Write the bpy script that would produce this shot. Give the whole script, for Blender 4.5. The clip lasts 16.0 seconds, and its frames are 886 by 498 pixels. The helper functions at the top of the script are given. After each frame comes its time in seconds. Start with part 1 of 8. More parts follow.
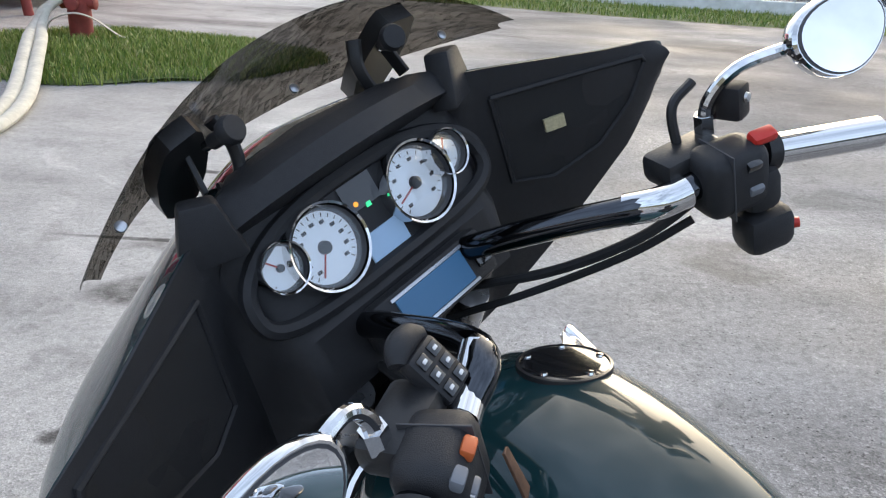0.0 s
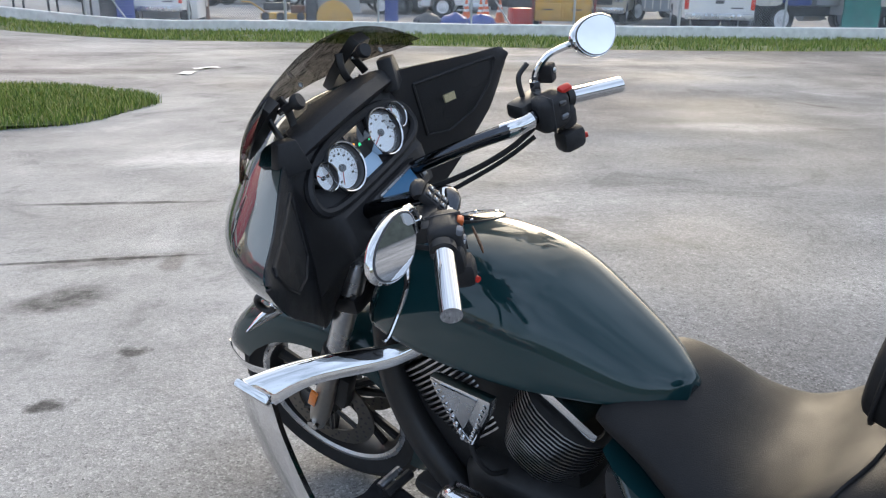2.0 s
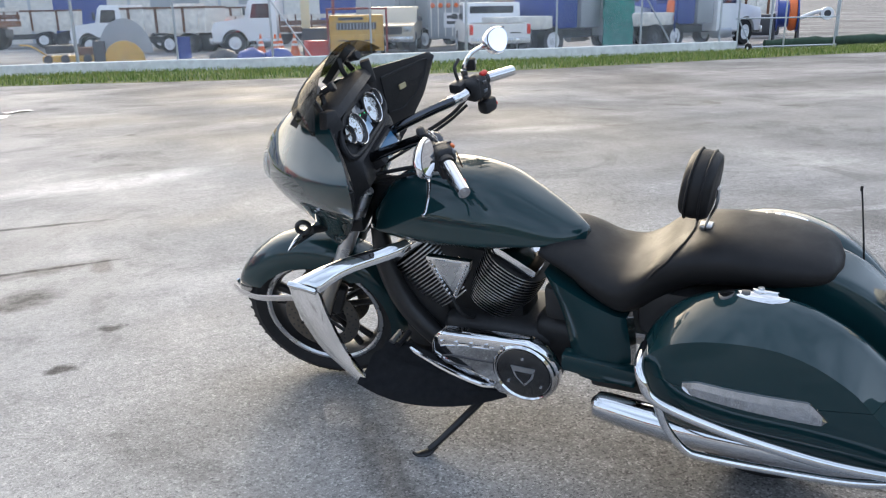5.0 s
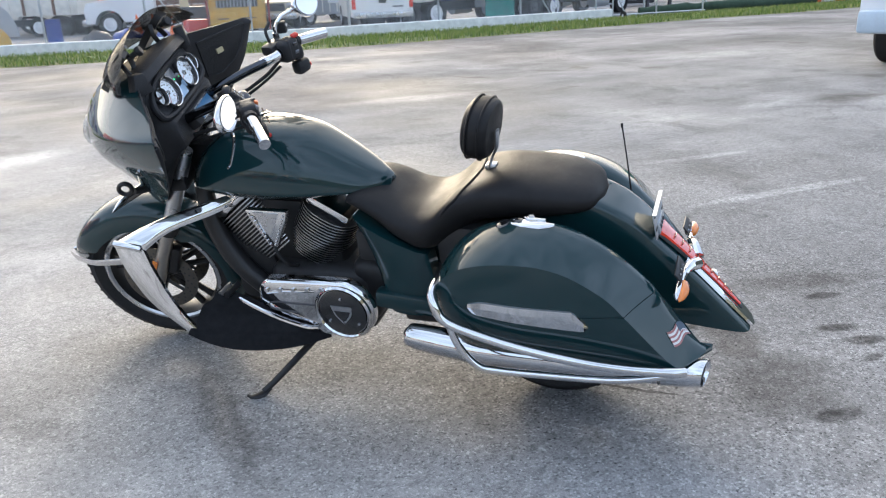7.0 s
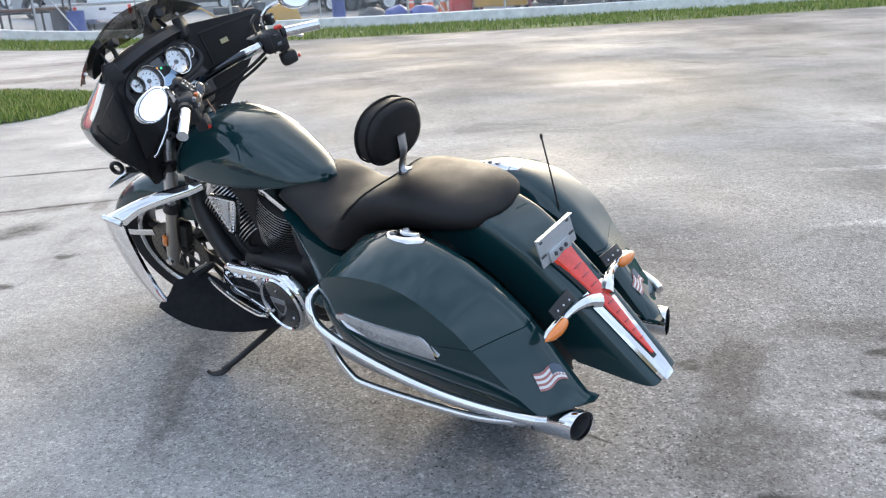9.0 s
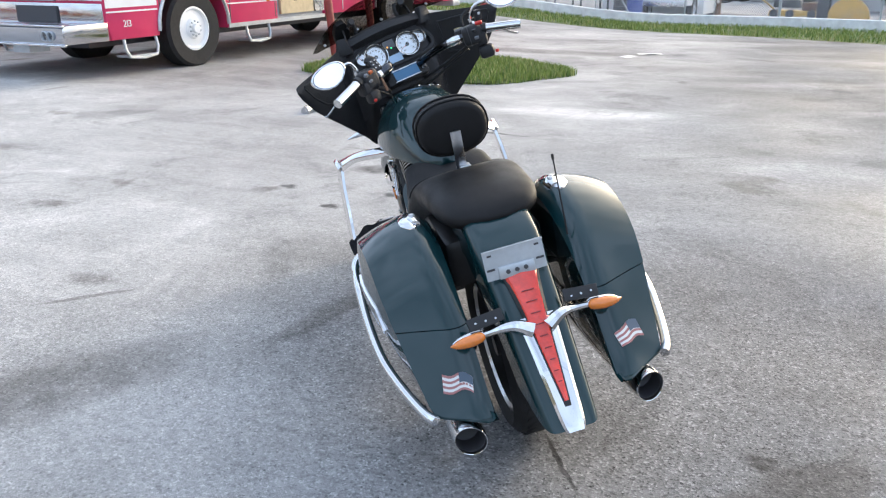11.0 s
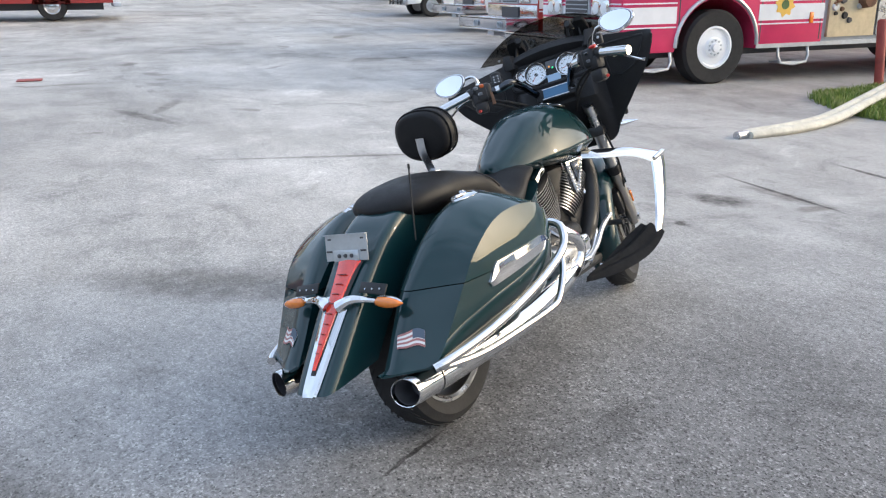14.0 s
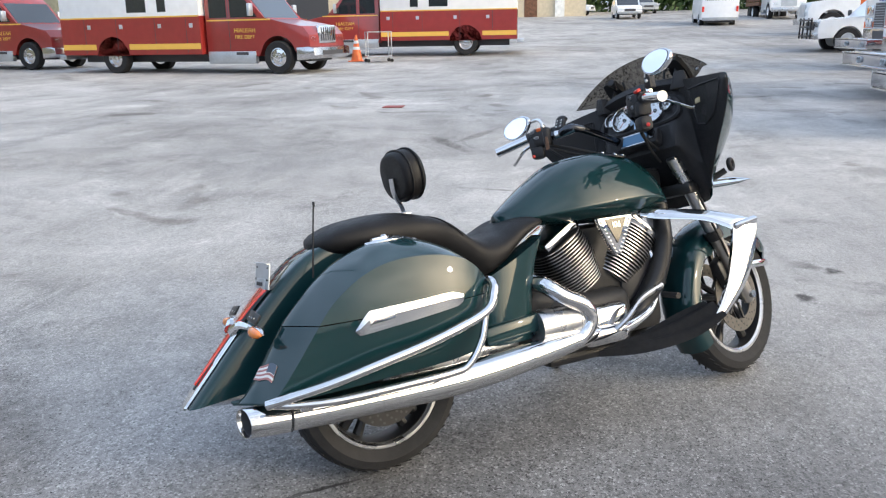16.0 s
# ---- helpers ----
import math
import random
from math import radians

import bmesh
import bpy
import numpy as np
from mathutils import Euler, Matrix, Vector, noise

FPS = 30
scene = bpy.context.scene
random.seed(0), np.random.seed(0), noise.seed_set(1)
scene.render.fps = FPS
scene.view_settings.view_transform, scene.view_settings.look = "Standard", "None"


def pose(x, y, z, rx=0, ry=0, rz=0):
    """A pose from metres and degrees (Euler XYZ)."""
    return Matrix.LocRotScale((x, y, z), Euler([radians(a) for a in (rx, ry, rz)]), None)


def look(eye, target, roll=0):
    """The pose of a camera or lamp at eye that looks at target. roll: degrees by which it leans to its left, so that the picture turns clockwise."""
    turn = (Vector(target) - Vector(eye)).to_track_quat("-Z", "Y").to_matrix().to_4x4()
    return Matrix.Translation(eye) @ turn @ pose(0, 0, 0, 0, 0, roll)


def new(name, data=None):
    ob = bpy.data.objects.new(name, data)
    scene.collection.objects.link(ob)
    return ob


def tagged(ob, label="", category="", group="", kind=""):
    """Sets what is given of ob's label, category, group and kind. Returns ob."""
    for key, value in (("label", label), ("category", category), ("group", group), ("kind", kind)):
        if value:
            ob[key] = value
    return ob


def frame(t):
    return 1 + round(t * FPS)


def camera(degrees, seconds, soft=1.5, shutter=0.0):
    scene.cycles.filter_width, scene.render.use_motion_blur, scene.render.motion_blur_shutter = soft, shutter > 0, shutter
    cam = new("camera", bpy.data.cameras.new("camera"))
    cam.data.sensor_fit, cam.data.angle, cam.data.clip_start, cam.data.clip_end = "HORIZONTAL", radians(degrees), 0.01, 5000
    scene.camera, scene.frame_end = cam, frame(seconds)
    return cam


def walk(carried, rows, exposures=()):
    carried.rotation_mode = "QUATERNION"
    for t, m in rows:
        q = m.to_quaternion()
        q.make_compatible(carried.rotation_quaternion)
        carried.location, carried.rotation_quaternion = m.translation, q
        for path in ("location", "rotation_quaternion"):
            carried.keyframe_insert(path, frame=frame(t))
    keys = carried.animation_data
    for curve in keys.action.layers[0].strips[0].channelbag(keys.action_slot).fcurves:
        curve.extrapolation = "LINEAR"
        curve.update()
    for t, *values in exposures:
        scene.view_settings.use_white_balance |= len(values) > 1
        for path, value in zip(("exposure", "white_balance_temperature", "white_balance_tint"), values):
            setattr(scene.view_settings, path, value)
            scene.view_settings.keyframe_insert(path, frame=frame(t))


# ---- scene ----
cam = camera(57.5, 16.0, soft=1.2)
METRES, EYE, TILT, LEAN, TURN = 8.79, 1.415, 0.0, 0.0, 0.0
BX, BY = 0.866, 0.005
ROWS = [
    (0.0, 0.0, 0.0, 0.0, 0.93, -21.58, -2.36),
    (0.5, -0.0053, -0.0221, 0.0016, -4.21, -20.87, -0.76),
    (1.0, -0.0212, -0.043, 0.0027, -8.98, -21.02, -0.39),
    (1.5, -0.0296, -0.0628, 0.004, -10.82, -19.21, -0.17),
    (2.0, -0.0347, -0.0877, 0.0044, -12.98, -18.94, -0.68),
    (2.5, -0.0471, -0.1042, 0.005, -15.07, -17.73, 0.61),
    (3.0, -0.0674, -0.1201, 0.0039, -21.5, -16.32, 2.28),
    (3.5, -0.0845, -0.14, 0.0033, -23.39, -16.4, 0.61),
    (6.0, -0.1343, -0.1978, 0.0039, -30.36, -16.81, 1.88),
    (6.5, -0.1273, -0.2105, 0.0029, -32.05, -17.08, 1.64),
    (7.0, -0.1084, -0.2172, -0.0013, -35.27, -18.65, 2.11),
    (7.5, -0.0803, -0.2212, -0.0019, -30.93, -19.79, 0.7),
    (8.0, -0.0529, -0.2365, -0.001, -27.49, -19.46, 2.04),
    (10.5, 0.133, -0.2616, -0.0005, 13.65, -19.67, 0.66),
    (11.0, 0.1759, -0.2601, 0.002, 23.43, -19.21, 0.11),
    (11.5, 0.2125, -0.2485, 0.0008, 30.55, -18.8, -0.61),
    (12.0, 0.2476, -0.2322, 0.0057, 39.78, -17.66, 1.04),
    (12.5, 0.2896, -0.2149, 0.0062, 48.36, -16.44, 1.06),
    (13.0, 0.3157, -0.1873, 0.0039, 55.99, -16.35, -1.87),
    (13.5, 0.3426, -0.1494, 0.0042, 62.6, -15.07, 1.37),
    (14.0, 0.3642, -0.1108, 0.0036, 67.55, -17.84, 0.3),
    (14.5, 0.369, -0.0673, 0.0036, 76.58, -18.26, -0.39),
    (15.0, 0.3815, -0.0237, 0.0023, 84.09, -18.37, -1.83),
    (15.5, 0.3814, 0.0172, 0.0004, 90.28, -16.82, -1.57),
    (16.0, 0.3747, 0.0594, 0.0035, 96.74, -15.21, 1.0),
]
EXPOSURES = [(0.0, -0.02), (3.0, -0.08), (6.0, 0.14), (8.0, 0.22), (10.5, 0.27), (13.0, 0.10), (16.0, 0.02)]
walk(cam, [(t, pose(0, 0, EYE, TILT, LEAN, TURN) @ pose(METRES * x, METRES * y, METRES * z, 90 + pitch, roll, yaw)) for t, x, y, z, yaw, pitch, roll in ROWS], EXPOSURES)

# ---- sky and sun: hazy evening, low veiled sun over the yard to the north ----
SUN_EL, SUN_AZ = 22.0, 20.0
VEIL, AUREOLE = (5.7, 6.9, 9.0, 1), (25.0, 22.0, 16.5, 1)
world = bpy.data.worlds.new("sky")
scene.world = world
world.use_nodes = True
wn = world.node_tree
sky = wn.nodes.new("ShaderNodeTexSky")
sky.sky_type, sky.sun_disc = "NISHITA", False
sky.sun_elevation, sky.sun_rotation = radians(SUN_EL), radians(SUN_AZ)
sky.air_density, sky.dust_density, sky.ozone_density = 1.0, 4.0, 1.0
# a cloud veil, uneven, brighter and warmer round the veiled sun
def world_node(kind, op=None):
    n = wn.nodes.new("ShaderNode" + kind)
    if op:
        n.operation = op
    return n


SUN_DIR = (math.sin(radians(SUN_AZ)) * math.cos(radians(SUN_EL)), math.cos(radians(SUN_AZ)) * math.cos(radians(SUN_EL)), math.sin(radians(SUN_EL)))
where = world_node("TexCoord")
cloud = world_node("TexNoise")
cloud.inputs["Scale"].default_value, cloud.inputs["Detail"].default_value, cloud.inputs["Roughness"].default_value, cloud.inputs["Distortion"].default_value = 3.2, 6.0, 0.55, 0.4
wn.links.new(where.outputs["Generated"], cloud.inputs["Vector"])
thick = world_node("MapRange")
for key, v in (("From Min", 0.32), ("From Max", 0.68), ("To Min", 0.55), ("To Max", 1.45)):
    thick.inputs[key].default_value = v
wn.links.new(cloud.outputs[0], thick.inputs["Value"])
toward = world_node("VectorMath", "DOT_PRODUCT")
toward.inputs[1].default_value = SUN_DIR
wn.links.new(where.outputs["Generated"], toward.inputs[0])
near_sun = world_node("Math", "MAXIMUM")
near_sun.inputs[1].default_value = 0.0
wn.links.new(toward.outputs["Value"], near_sun.inputs[0])
halo = world_node("Math", "POWER")
halo.inputs[1].default_value = 6.0
wn.links.new(near_sun.outputs[0], halo.inputs[0])
glow = world_node("Mix")
glow.data_type = "RGBA"
glow.inputs[6].default_value, glow.inputs[7].default_value = VEIL, AUREOLE
wn.links.new(halo.outputs[0], glow.inputs[0])
uneven = world_node("VectorMath", "SCALE")
wn.links.new(glow.outputs[2], uneven.inputs[0])
wn.links.new(thick.outputs[0], uneven.inputs["Scale"])
veil = world_node("Mix")
veil.data_type, veil.blend_type = "RGBA", "ADD"
veil.inputs[0].default_value = 1.0
wn.links.new(sky.outputs[0], veil.inputs[6])
wn.links.new(uneven.outputs[0], veil.inputs[7])
wn.links.new(veil.outputs[2], wn.nodes["Background"].inputs[0])
wn.nodes["Background"].inputs[1].default_value = 0.12
sun_data = bpy.data.lights.new("sun", "SUN")
sun_data.energy, sun_data.angle, sun_data.color = 0.75, radians(3), (1.0, 0.90, 0.76)
sun = new("sun", sun_data)
sun.matrix_world = look((0, 0, 30), (-math.sin(radians(SUN_AZ)) * 30, -math.cos(radians(SUN_AZ)) * 30, 30 - 30 * math.tan(radians(SUN_EL))))

# ---- materials ----
def nd(nt, kind, **inputs):
    n = nt.nodes.new("ShaderNode" + kind)
    for k, v in inputs.items():
        n.inputs[k.replace("_", " ")].default_value = v
    return n


def ramp(nt, fac, stops):
    r = nt.nodes.new("ShaderNodeValToRGB")
    while len(r.color_ramp.elements) < len(stops):
        r.color_ramp.elements.new(0.5)
    for e, (p, c) in zip(r.color_ramp.elements, stops):
        e.position, e.color = p, (*c, 1) if len(c) == 3 else c
    nt.links.new(fac, r.inputs[0])
    return r.outputs[0]


def grey(v):
    return (v, v, v)


def base_mat(name, color, rough=0.5, metal=0.0, coat=0.0, coat_rough=0.05, grain=0.0, grain_scale=60.0, bump=0.0, bump_scale=200.0, rough_var=0.0, var_scale=4.0, spec=0.5, island=0.0):
    m = bpy.data.materials.new(name)
    m.use_nodes = True
    nt = m.node_tree
    b = nt.nodes["Principled BSDF"]
    b.inputs["Base Color"].default_value = (*color, 1)
    b.inputs["Roughness"].default_value = rough
    b.inputs["Metallic"].default_value = metal
    b.inputs["Coat Weight"].default_value = coat
    b.inputs["Coat Roughness"].default_value = coat_rough
    b.inputs["Specular IOR Level"].default_value = spec
    tc = nt.nodes.new("ShaderNodeTexCoord")
    if grain:
        n1 = nd(nt, "TexNoise", Scale=grain_scale, Detail=6.0, Roughness=0.65)
        n2 = nd(nt, "TexNoise", Scale=var_scale, Detail=4.0)
        nt.links.new(tc.outputs["Object"], n1.inputs["Vector"])
        nt.links.new(tc.outputs["Object"], n2.inputs["Vector"])
        mx = nd(nt, "Math")
        mx.operation = "ADD"
        nt.links.new(n1.outputs[0], mx.inputs[0])
        nt.links.new(n2.outputs[0], mx.inputs[1])
        lo, hi = [max(0, c * (1 - grain)) for c in color], [min(1, c * (1 + grain)) for c in color]
        half = nd(nt, "Math")
        half.operation = "MULTIPLY"
        half.inputs[1].default_value = 0.5
        nt.links.new(mx.outputs[0], half.inputs[0])
        nt.links.new(ramp(nt, half.outputs[0], [(0.3, lo), (0.7, hi)]), b.inputs["Base Color"])
    if rough_var:
        n3 = nd(nt, "TexNoise", Scale=var_scale * 3, Detail=6.0)
        nt.links.new(tc.outputs["Object"], n3.inputs["Vector"])
        nt.links.new(ramp(nt, n3.outputs[0], [(0.35, grey(max(0.0, rough - rough_var))), (0.7, grey(min(1, rough + rough_var)))]), b.inputs["Roughness"])
    if bump:
        n4 = nd(nt, "TexNoise", Scale=bump_scale, Detail=4.0)
        nt.links.new(tc.outputs["Object"], n4.inputs["Vector"])
        bp = nd(nt, "Bump", Strength=bump, Distance=0.002)
        nt.links.new(n4.outputs[0], bp.inputs["Height"])
        nt.links.new(bp.outputs[0], b.inputs["Normal"])
    return m


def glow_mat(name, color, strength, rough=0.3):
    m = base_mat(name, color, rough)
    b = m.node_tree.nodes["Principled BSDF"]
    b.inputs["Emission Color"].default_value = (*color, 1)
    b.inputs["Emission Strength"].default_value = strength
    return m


def tinted_mat(name, tint, gloss=0.05, rough=0.03):
    m = bpy.data.materials.new(name)
    m.use_nodes = True
    nt = m.node_tree
    nt.nodes.remove(nt.nodes["Principled BSDF"])
    tr = nd(nt, "BsdfTransparent", Color=(*tint, 1))
    gl = nd(nt, "BsdfGlossy", Color=(1, 1, 1, 1), Roughness=rough)
    lw = nd(nt, "LayerWeight", Blend=0.5)
    pw = nd(nt, "Math")
    pw.operation = "POWER"
    pw.inputs[1].default_value = 5.0
    sc = nd(nt, "Math")
    sc.operation = "MULTIPLY_ADD"
    sc.inputs[1].default_value, sc.inputs[2].default_value = 0.55, gloss
    nt.links.new(lw.outputs["Facing"], pw.inputs[0])
    nt.links.new(pw.outputs[0], sc.inputs[0])
    mx = nt.nodes.new("ShaderNodeMixShader")
    nt.links.new(sc.outputs[0], mx.inputs[0])
    nt.links.new(tr.outputs[0], mx.inputs[1])
    nt.links.new(gl.outputs[0], mx.inputs[2])
    nt.links.new(mx.outputs[0], nt.nodes["Material Output"].inputs[0])
    return m


GREEN = base_mat("green_paint", (0.0035, 0.026, 0.030), 0.45, 0.0, 1.0, 0.012, grain=0.10, grain_scale=900, var_scale=3, rough_var=0.05, spec=0.08)
CHROME = base_mat("chrome", (0.70, 0.70, 0.705), 0.07, 1.0, rough_var=0.05, var_scale=6)
BRUSHED = base_mat("satin_metal", (0.55, 0.56, 0.58), 0.32, 1.0, grain=0.15, rough_var=0.1)
FORKMETAL = base_mat("fork_grey", (0.42, 0.40, 0.37), 0.32, 1.0, grain=0.12)
FINEDGE = base_mat("machined_fin", (0.45, 0.45, 0.46), 0.3, 1.0)
BLACKMETAL = base_mat("black_metal", (0.016, 0.016, 0.017), 0.42, 0.0, 0.1, 0.2, spec=0.35, grain=0.3, bump=0.15, bump_scale=300)
ENGINE = base_mat("engine_black", (0.019, 0.019, 0.020), 0.5, 0.0, spec=0.35, grain=0.4, grain_scale=40, bump=0.2)
PLASTIC = base_mat("black_plastic", (0.022, 0.022, 0.024), 0.50, spec=0.3, grain=0.25, grain_scale=120, bump=0.35, bump_scale=900, rough_var=0.08)
MESHCLOTH = base_mat("speaker_mesh", (0.013, 0.013, 0.014), 0.7, bump=1.0, bump_scale=1400, grain=0.4, grain_scale=600)
GLOSSBLACK = base_mat("gloss_black", (0.008, 0.008, 0.009), 0.15, 0.0, 1.0, 0.04)
LEATHER = base_mat("black_leather", (0.012, 0.0115, 0.012), 0.52, spec=0.22, grain=0.25, grain_scale=30, bump=0.35, bump_scale=420, rough_var=0.08)
CLOTH = base_mat("black_cloth", (0.026, 0.027, 0.030), 0.85, spec=0.2, grain=0.35, grain_scale=40, bump=0.8, bump_scale=60)
RUBBER = base_mat("tyre_rubber", (0.021, 0.021, 0.022), 0.75, spec=0.3, grain=0.4, grain_scale=25, bump=0.4, bump_scale=150)
SMOKE = tinted_mat("smoked_acrylic", (0.185, 0.172, 0.155), 0.02)
CLEAR = tinted_mat("clear_lens", (0.85, 0.87, 0.88))
MIRROR = base_mat("mirror_glass", (0.9, 0.9, 0.91), 0.01, 1.0)
REDLENS = base_mat("red_lens", (0.78, 0.035, 0.014), 0.12, 0.0, 1.0, 0.03, grain=0.35, grain_scale=50)
AMBER = base_mat("amber_lens", (0.75, 0.20, 0.02), 0.18, 0.0, 1.0, 0.03, grain=0.2, grain_scale=80)
REDPLASTIC = base_mat("red_button", (0.55, 0.03, 0.02), 0.4)
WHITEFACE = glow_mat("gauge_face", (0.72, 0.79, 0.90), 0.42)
DARKMARK = base_mat("dark_mark", (0.05, 0.05, 0.055), 0.5)
BLUELCD = glow_mat("blue_display", (0.22, 0.34, 0.50), 0.35)
RADIOLCD = glow_mat("radio_display", (0.03, 0.10, 0.20), 0.35)
GREENLED = glow_mat("green_telltale", (0.05, 0.8, 0.3), 0.9)
AMBERLED = glow_mat("amber_telltale", (1.0, 0.4, 0.05), 0.9)
WHITEMARK = base_mat("white_mark", (0.75, 0.75, 0.75), 0.4)
GALV = base_mat("galvanised", (0.50, 0.53, 0.56), 0.38, 0.7, grain=0.18, grain_scale=25)
STICKER = base_mat("flag_white", (0.72, 0.71, 0.69), 0.5)
STICKRED = base_mat("flag_red", (0.36, 0.15, 0.14), 0.5)
STICKBLUE = base_mat("flag_blue", (0.07, 0.10, 0.14), 0.5)
BRASS = base_mat("disc_steel", (0.16, 0.15, 0.135), 0.35, 1.0, grain=0.2)
DARKCHROME = base_mat("smoked_chrome", (0.075, 0.08, 0.09), 0.10, 1.0, rough_var=0.04, var_scale=6)
ORANGEKEY = base_mat("orange_rocker", (0.55, 0.12, 0.03), 0.45)
GREYKEY = base_mat("grey_rocker", (0.16, 0.17, 0.19), 0.45)
DARKLENS = base_mat("dark_red_lens", (0.20, 0.010, 0.006), 0.25, 0.0, 1.0, 0.03)
VOLTFACE = base_mat("brass_readout", (0.48, 0.42, 0.26), 0.4, 0.2, grain=0.4, grain_scale=250)

RUSTPLATE = base_mat("rusty_plate", (0.14, 0.075, 0.045), 0.7, 0.3, grain=0.5, grain_scale=90)

# ---- mesh helpers ----
def part(name, bm, mat, parent, label="", smooth=True, m=None, sharp=35):
    if m is not None:
        bmesh.ops.transform(bm, matrix=m, verts=bm.verts)
    bmesh.ops.recalc_face_normals(bm, faces=bm.faces)
    me = bpy.data.meshes.new(name)
    bm.to_mesh(me)
    bm.free()
    if smooth:
        me.polygons.foreach_set("use_smooth", [True] * len(me.polygons))
        me.set_sharp_from_angle(angle=radians(sharp))
    for mm in (mat if isinstance(mat, (list, tuple)) else [mat]):
        me.materials.append(mm)
    ob = new(name, me)
    ob.parent = parent
    if label:
        ob["label"] = label
    return ob


def empty(name, m, label, category, group="", kind=""):
    ob = new(name)
    ob.matrix_world = m
    return tagged(ob, label, category, group, kind)


def spline(pts, n=6):
    """Catmull-Rom through the points, n steps a span."""
    p = [Vector(q) for q in pts]
    p = [2 * p[0] - p[1]] + p + [2 * p[-1] - p[-2]]
    out = []
    for i in range(1, len(p) - 2):
        for k in range(n):
            t = k / n
            a, b, c, d = p[i - 1], p[i], p[i + 1], p[i + 2]
            out.append(0.5 * ((2 * b) + (c - a) * t + (2 * a - 5 * b + 4 * c - d) * t * t + (3 * b - a - 3 * c + d) * t ** 3))
    out.append(p[-2])
    return out


def loft(rings, bm=None, closed=True, caps=True):
    bm = bm or bmesh.new()
    vs = [[bm.verts.new(p) for p in r] for r in rings]
    k = len(rings[0])
    for a, b in zip(vs, vs[1:]):
        for i in range(k if closed else k - 1):
            j = (i + 1) % k
            bm.faces.new((a[i], a[j], b[j], b[i]))
    if caps and closed:
        bm.faces.new(list(reversed(vs[0])))
        bm.faces.new(vs[-1])
    return bm


def tube(pts, r, n=10, bm=None, steps=6, flat=1.0, up=None):
    """A round (or flattened) tube along a smooth curve; r a number or one for each given point."""
    path = spline(pts, steps) if len(pts) > 2 else [Vector(p) for p in pts]
    if isinstance(r, (int, float)):
        rad = [r] * len(path)
    else:
        rad = [v.x for v in spline([(q, 0, 0) for q in r], steps)] if len(pts) > 2 else list(r)
    rings, ref = [], Vector(up) if up else None
    for i, p in enumerate(path):
        t = (path[min(i + 1, len(path) - 1)] - path[max(i - 1, 0)]).normalized()
        if ref is None:
            ref = t.orthogonal()
        s = t.cross(ref).normalized()
        u = s.cross(t).normalized()
        if up is None:
            ref = u
        rings.append([p + s * (rad[i] * math.cos(2 * math.pi * k / n)) + u * (rad[i] * flat * math.sin(2 * math.pi * k / n)) for k in range(n)])
    return loft(rings, bm)


def box(c, s, bm=None, bevel=0.0, m=None, seg=2):
    bm2 = bmesh.new()
    bmesh.ops.create_cube(bm2, size=1.0)
    bmesh.ops.scale(bm2, vec=s, verts=bm2.verts)
    if bevel:
        bmesh.ops.bevel(bm2, geom=bm2.edges[:], offset=bevel, segments=seg, affect="EDGES", profile=0.5)
    if m is not None:
        bmesh.ops.transform(bm2, matrix=m, verts=bm2.verts)
    bmesh.ops.translate(bm2, vec=c, verts=bm2.verts)
    if bm is None:
        return bm2
    return merge(bm, bm2)


def merge(bm, bm2):
    me = bpy.data.meshes.new("t")
    bm2.to_mesh(me)
    bm2.free()
    bm.from_mesh(me)
    bpy.data.meshes.remove(me)
    return bm


def rod(a, b, r0, r1=None, n=16, bm=None):
    return tube([a, b], [r0, r0 if r1 is None else r1], n, bm)


def lathe(profile, n=32, m=None, bm=None, closed=False):
    """Profile of (radius, height) turned about z, then moved by m. closed: the profile is a loop."""
    bm2 = bmesh.new()
    rows = []
    for r, h in profile:
        rows.append([bm2.verts.new((r * math.cos(2 * math.pi * k / n), r * math.sin(2 * math.pi * k / n), h)) for k in range(n)] if r > 1e-6 else [bm2.verts.new((0, 0, h))])
    pairs = list(zip(rows, rows[1:])) + ([(rows[-1], rows[0])] if closed else [])
    for a, b in pairs:
        for k in range(n if len(a) + len(b) > 2 else 0):
            j = (k + 1) % n
            if len(a) == 1:
                bm2.faces.new((a[0], b[j], b[k]))
            elif len(b) == 1:
                bm2.faces.new((a[k], a[j], b[0]))
            else:
                bm2.faces.new((a[k], a[j], b[j], b[k]))
    if m is not None:
        bmesh.ops.transform(bm2, matrix=m, verts=bm2.verts)
    return merge(bm, bm2) if bm is not None else bm2


def aim(p, d, roll=0):
    """A pose at p whose z axis points along d."""
    return Matrix.Translation(p) @ Vector(d).to_track_quat("Z", "Y").to_matrix().to_4x4() @ pose(0, 0, 0, 0, 0, roll)


def prism(poly, h, m=None, bevel=0.0, bm=None):
    """A flat plate of outline poly (x, y), h thick, centred on its plane."""
    bm2 = bmesh.new()
    a = [bm2.verts.new((x, y, -h / 2)) for x, y in poly]
    b = [bm2.verts.new((x, y, h / 2)) for x, y in poly]
    bm2.faces.new(list(reversed(a)))
    bm2.faces.new(b)
    for i in range(len(poly)):
        j = (i + 1) % len(poly)
        bm2.faces.new((a[i], a[j], b[j], b[i]))
    if bevel:
        bmesh.ops.bevel(bm2, geom=bm2.edges[:], offset=bevel, segments=2, affect="EDGES", profile=0.5)
    if m is not None:
        bmesh.ops.transform(bm2, matrix=m, verts=bm2.verts)
    return merge(bm, bm2) if bm is not None else bm2


glyph_meshes = {}


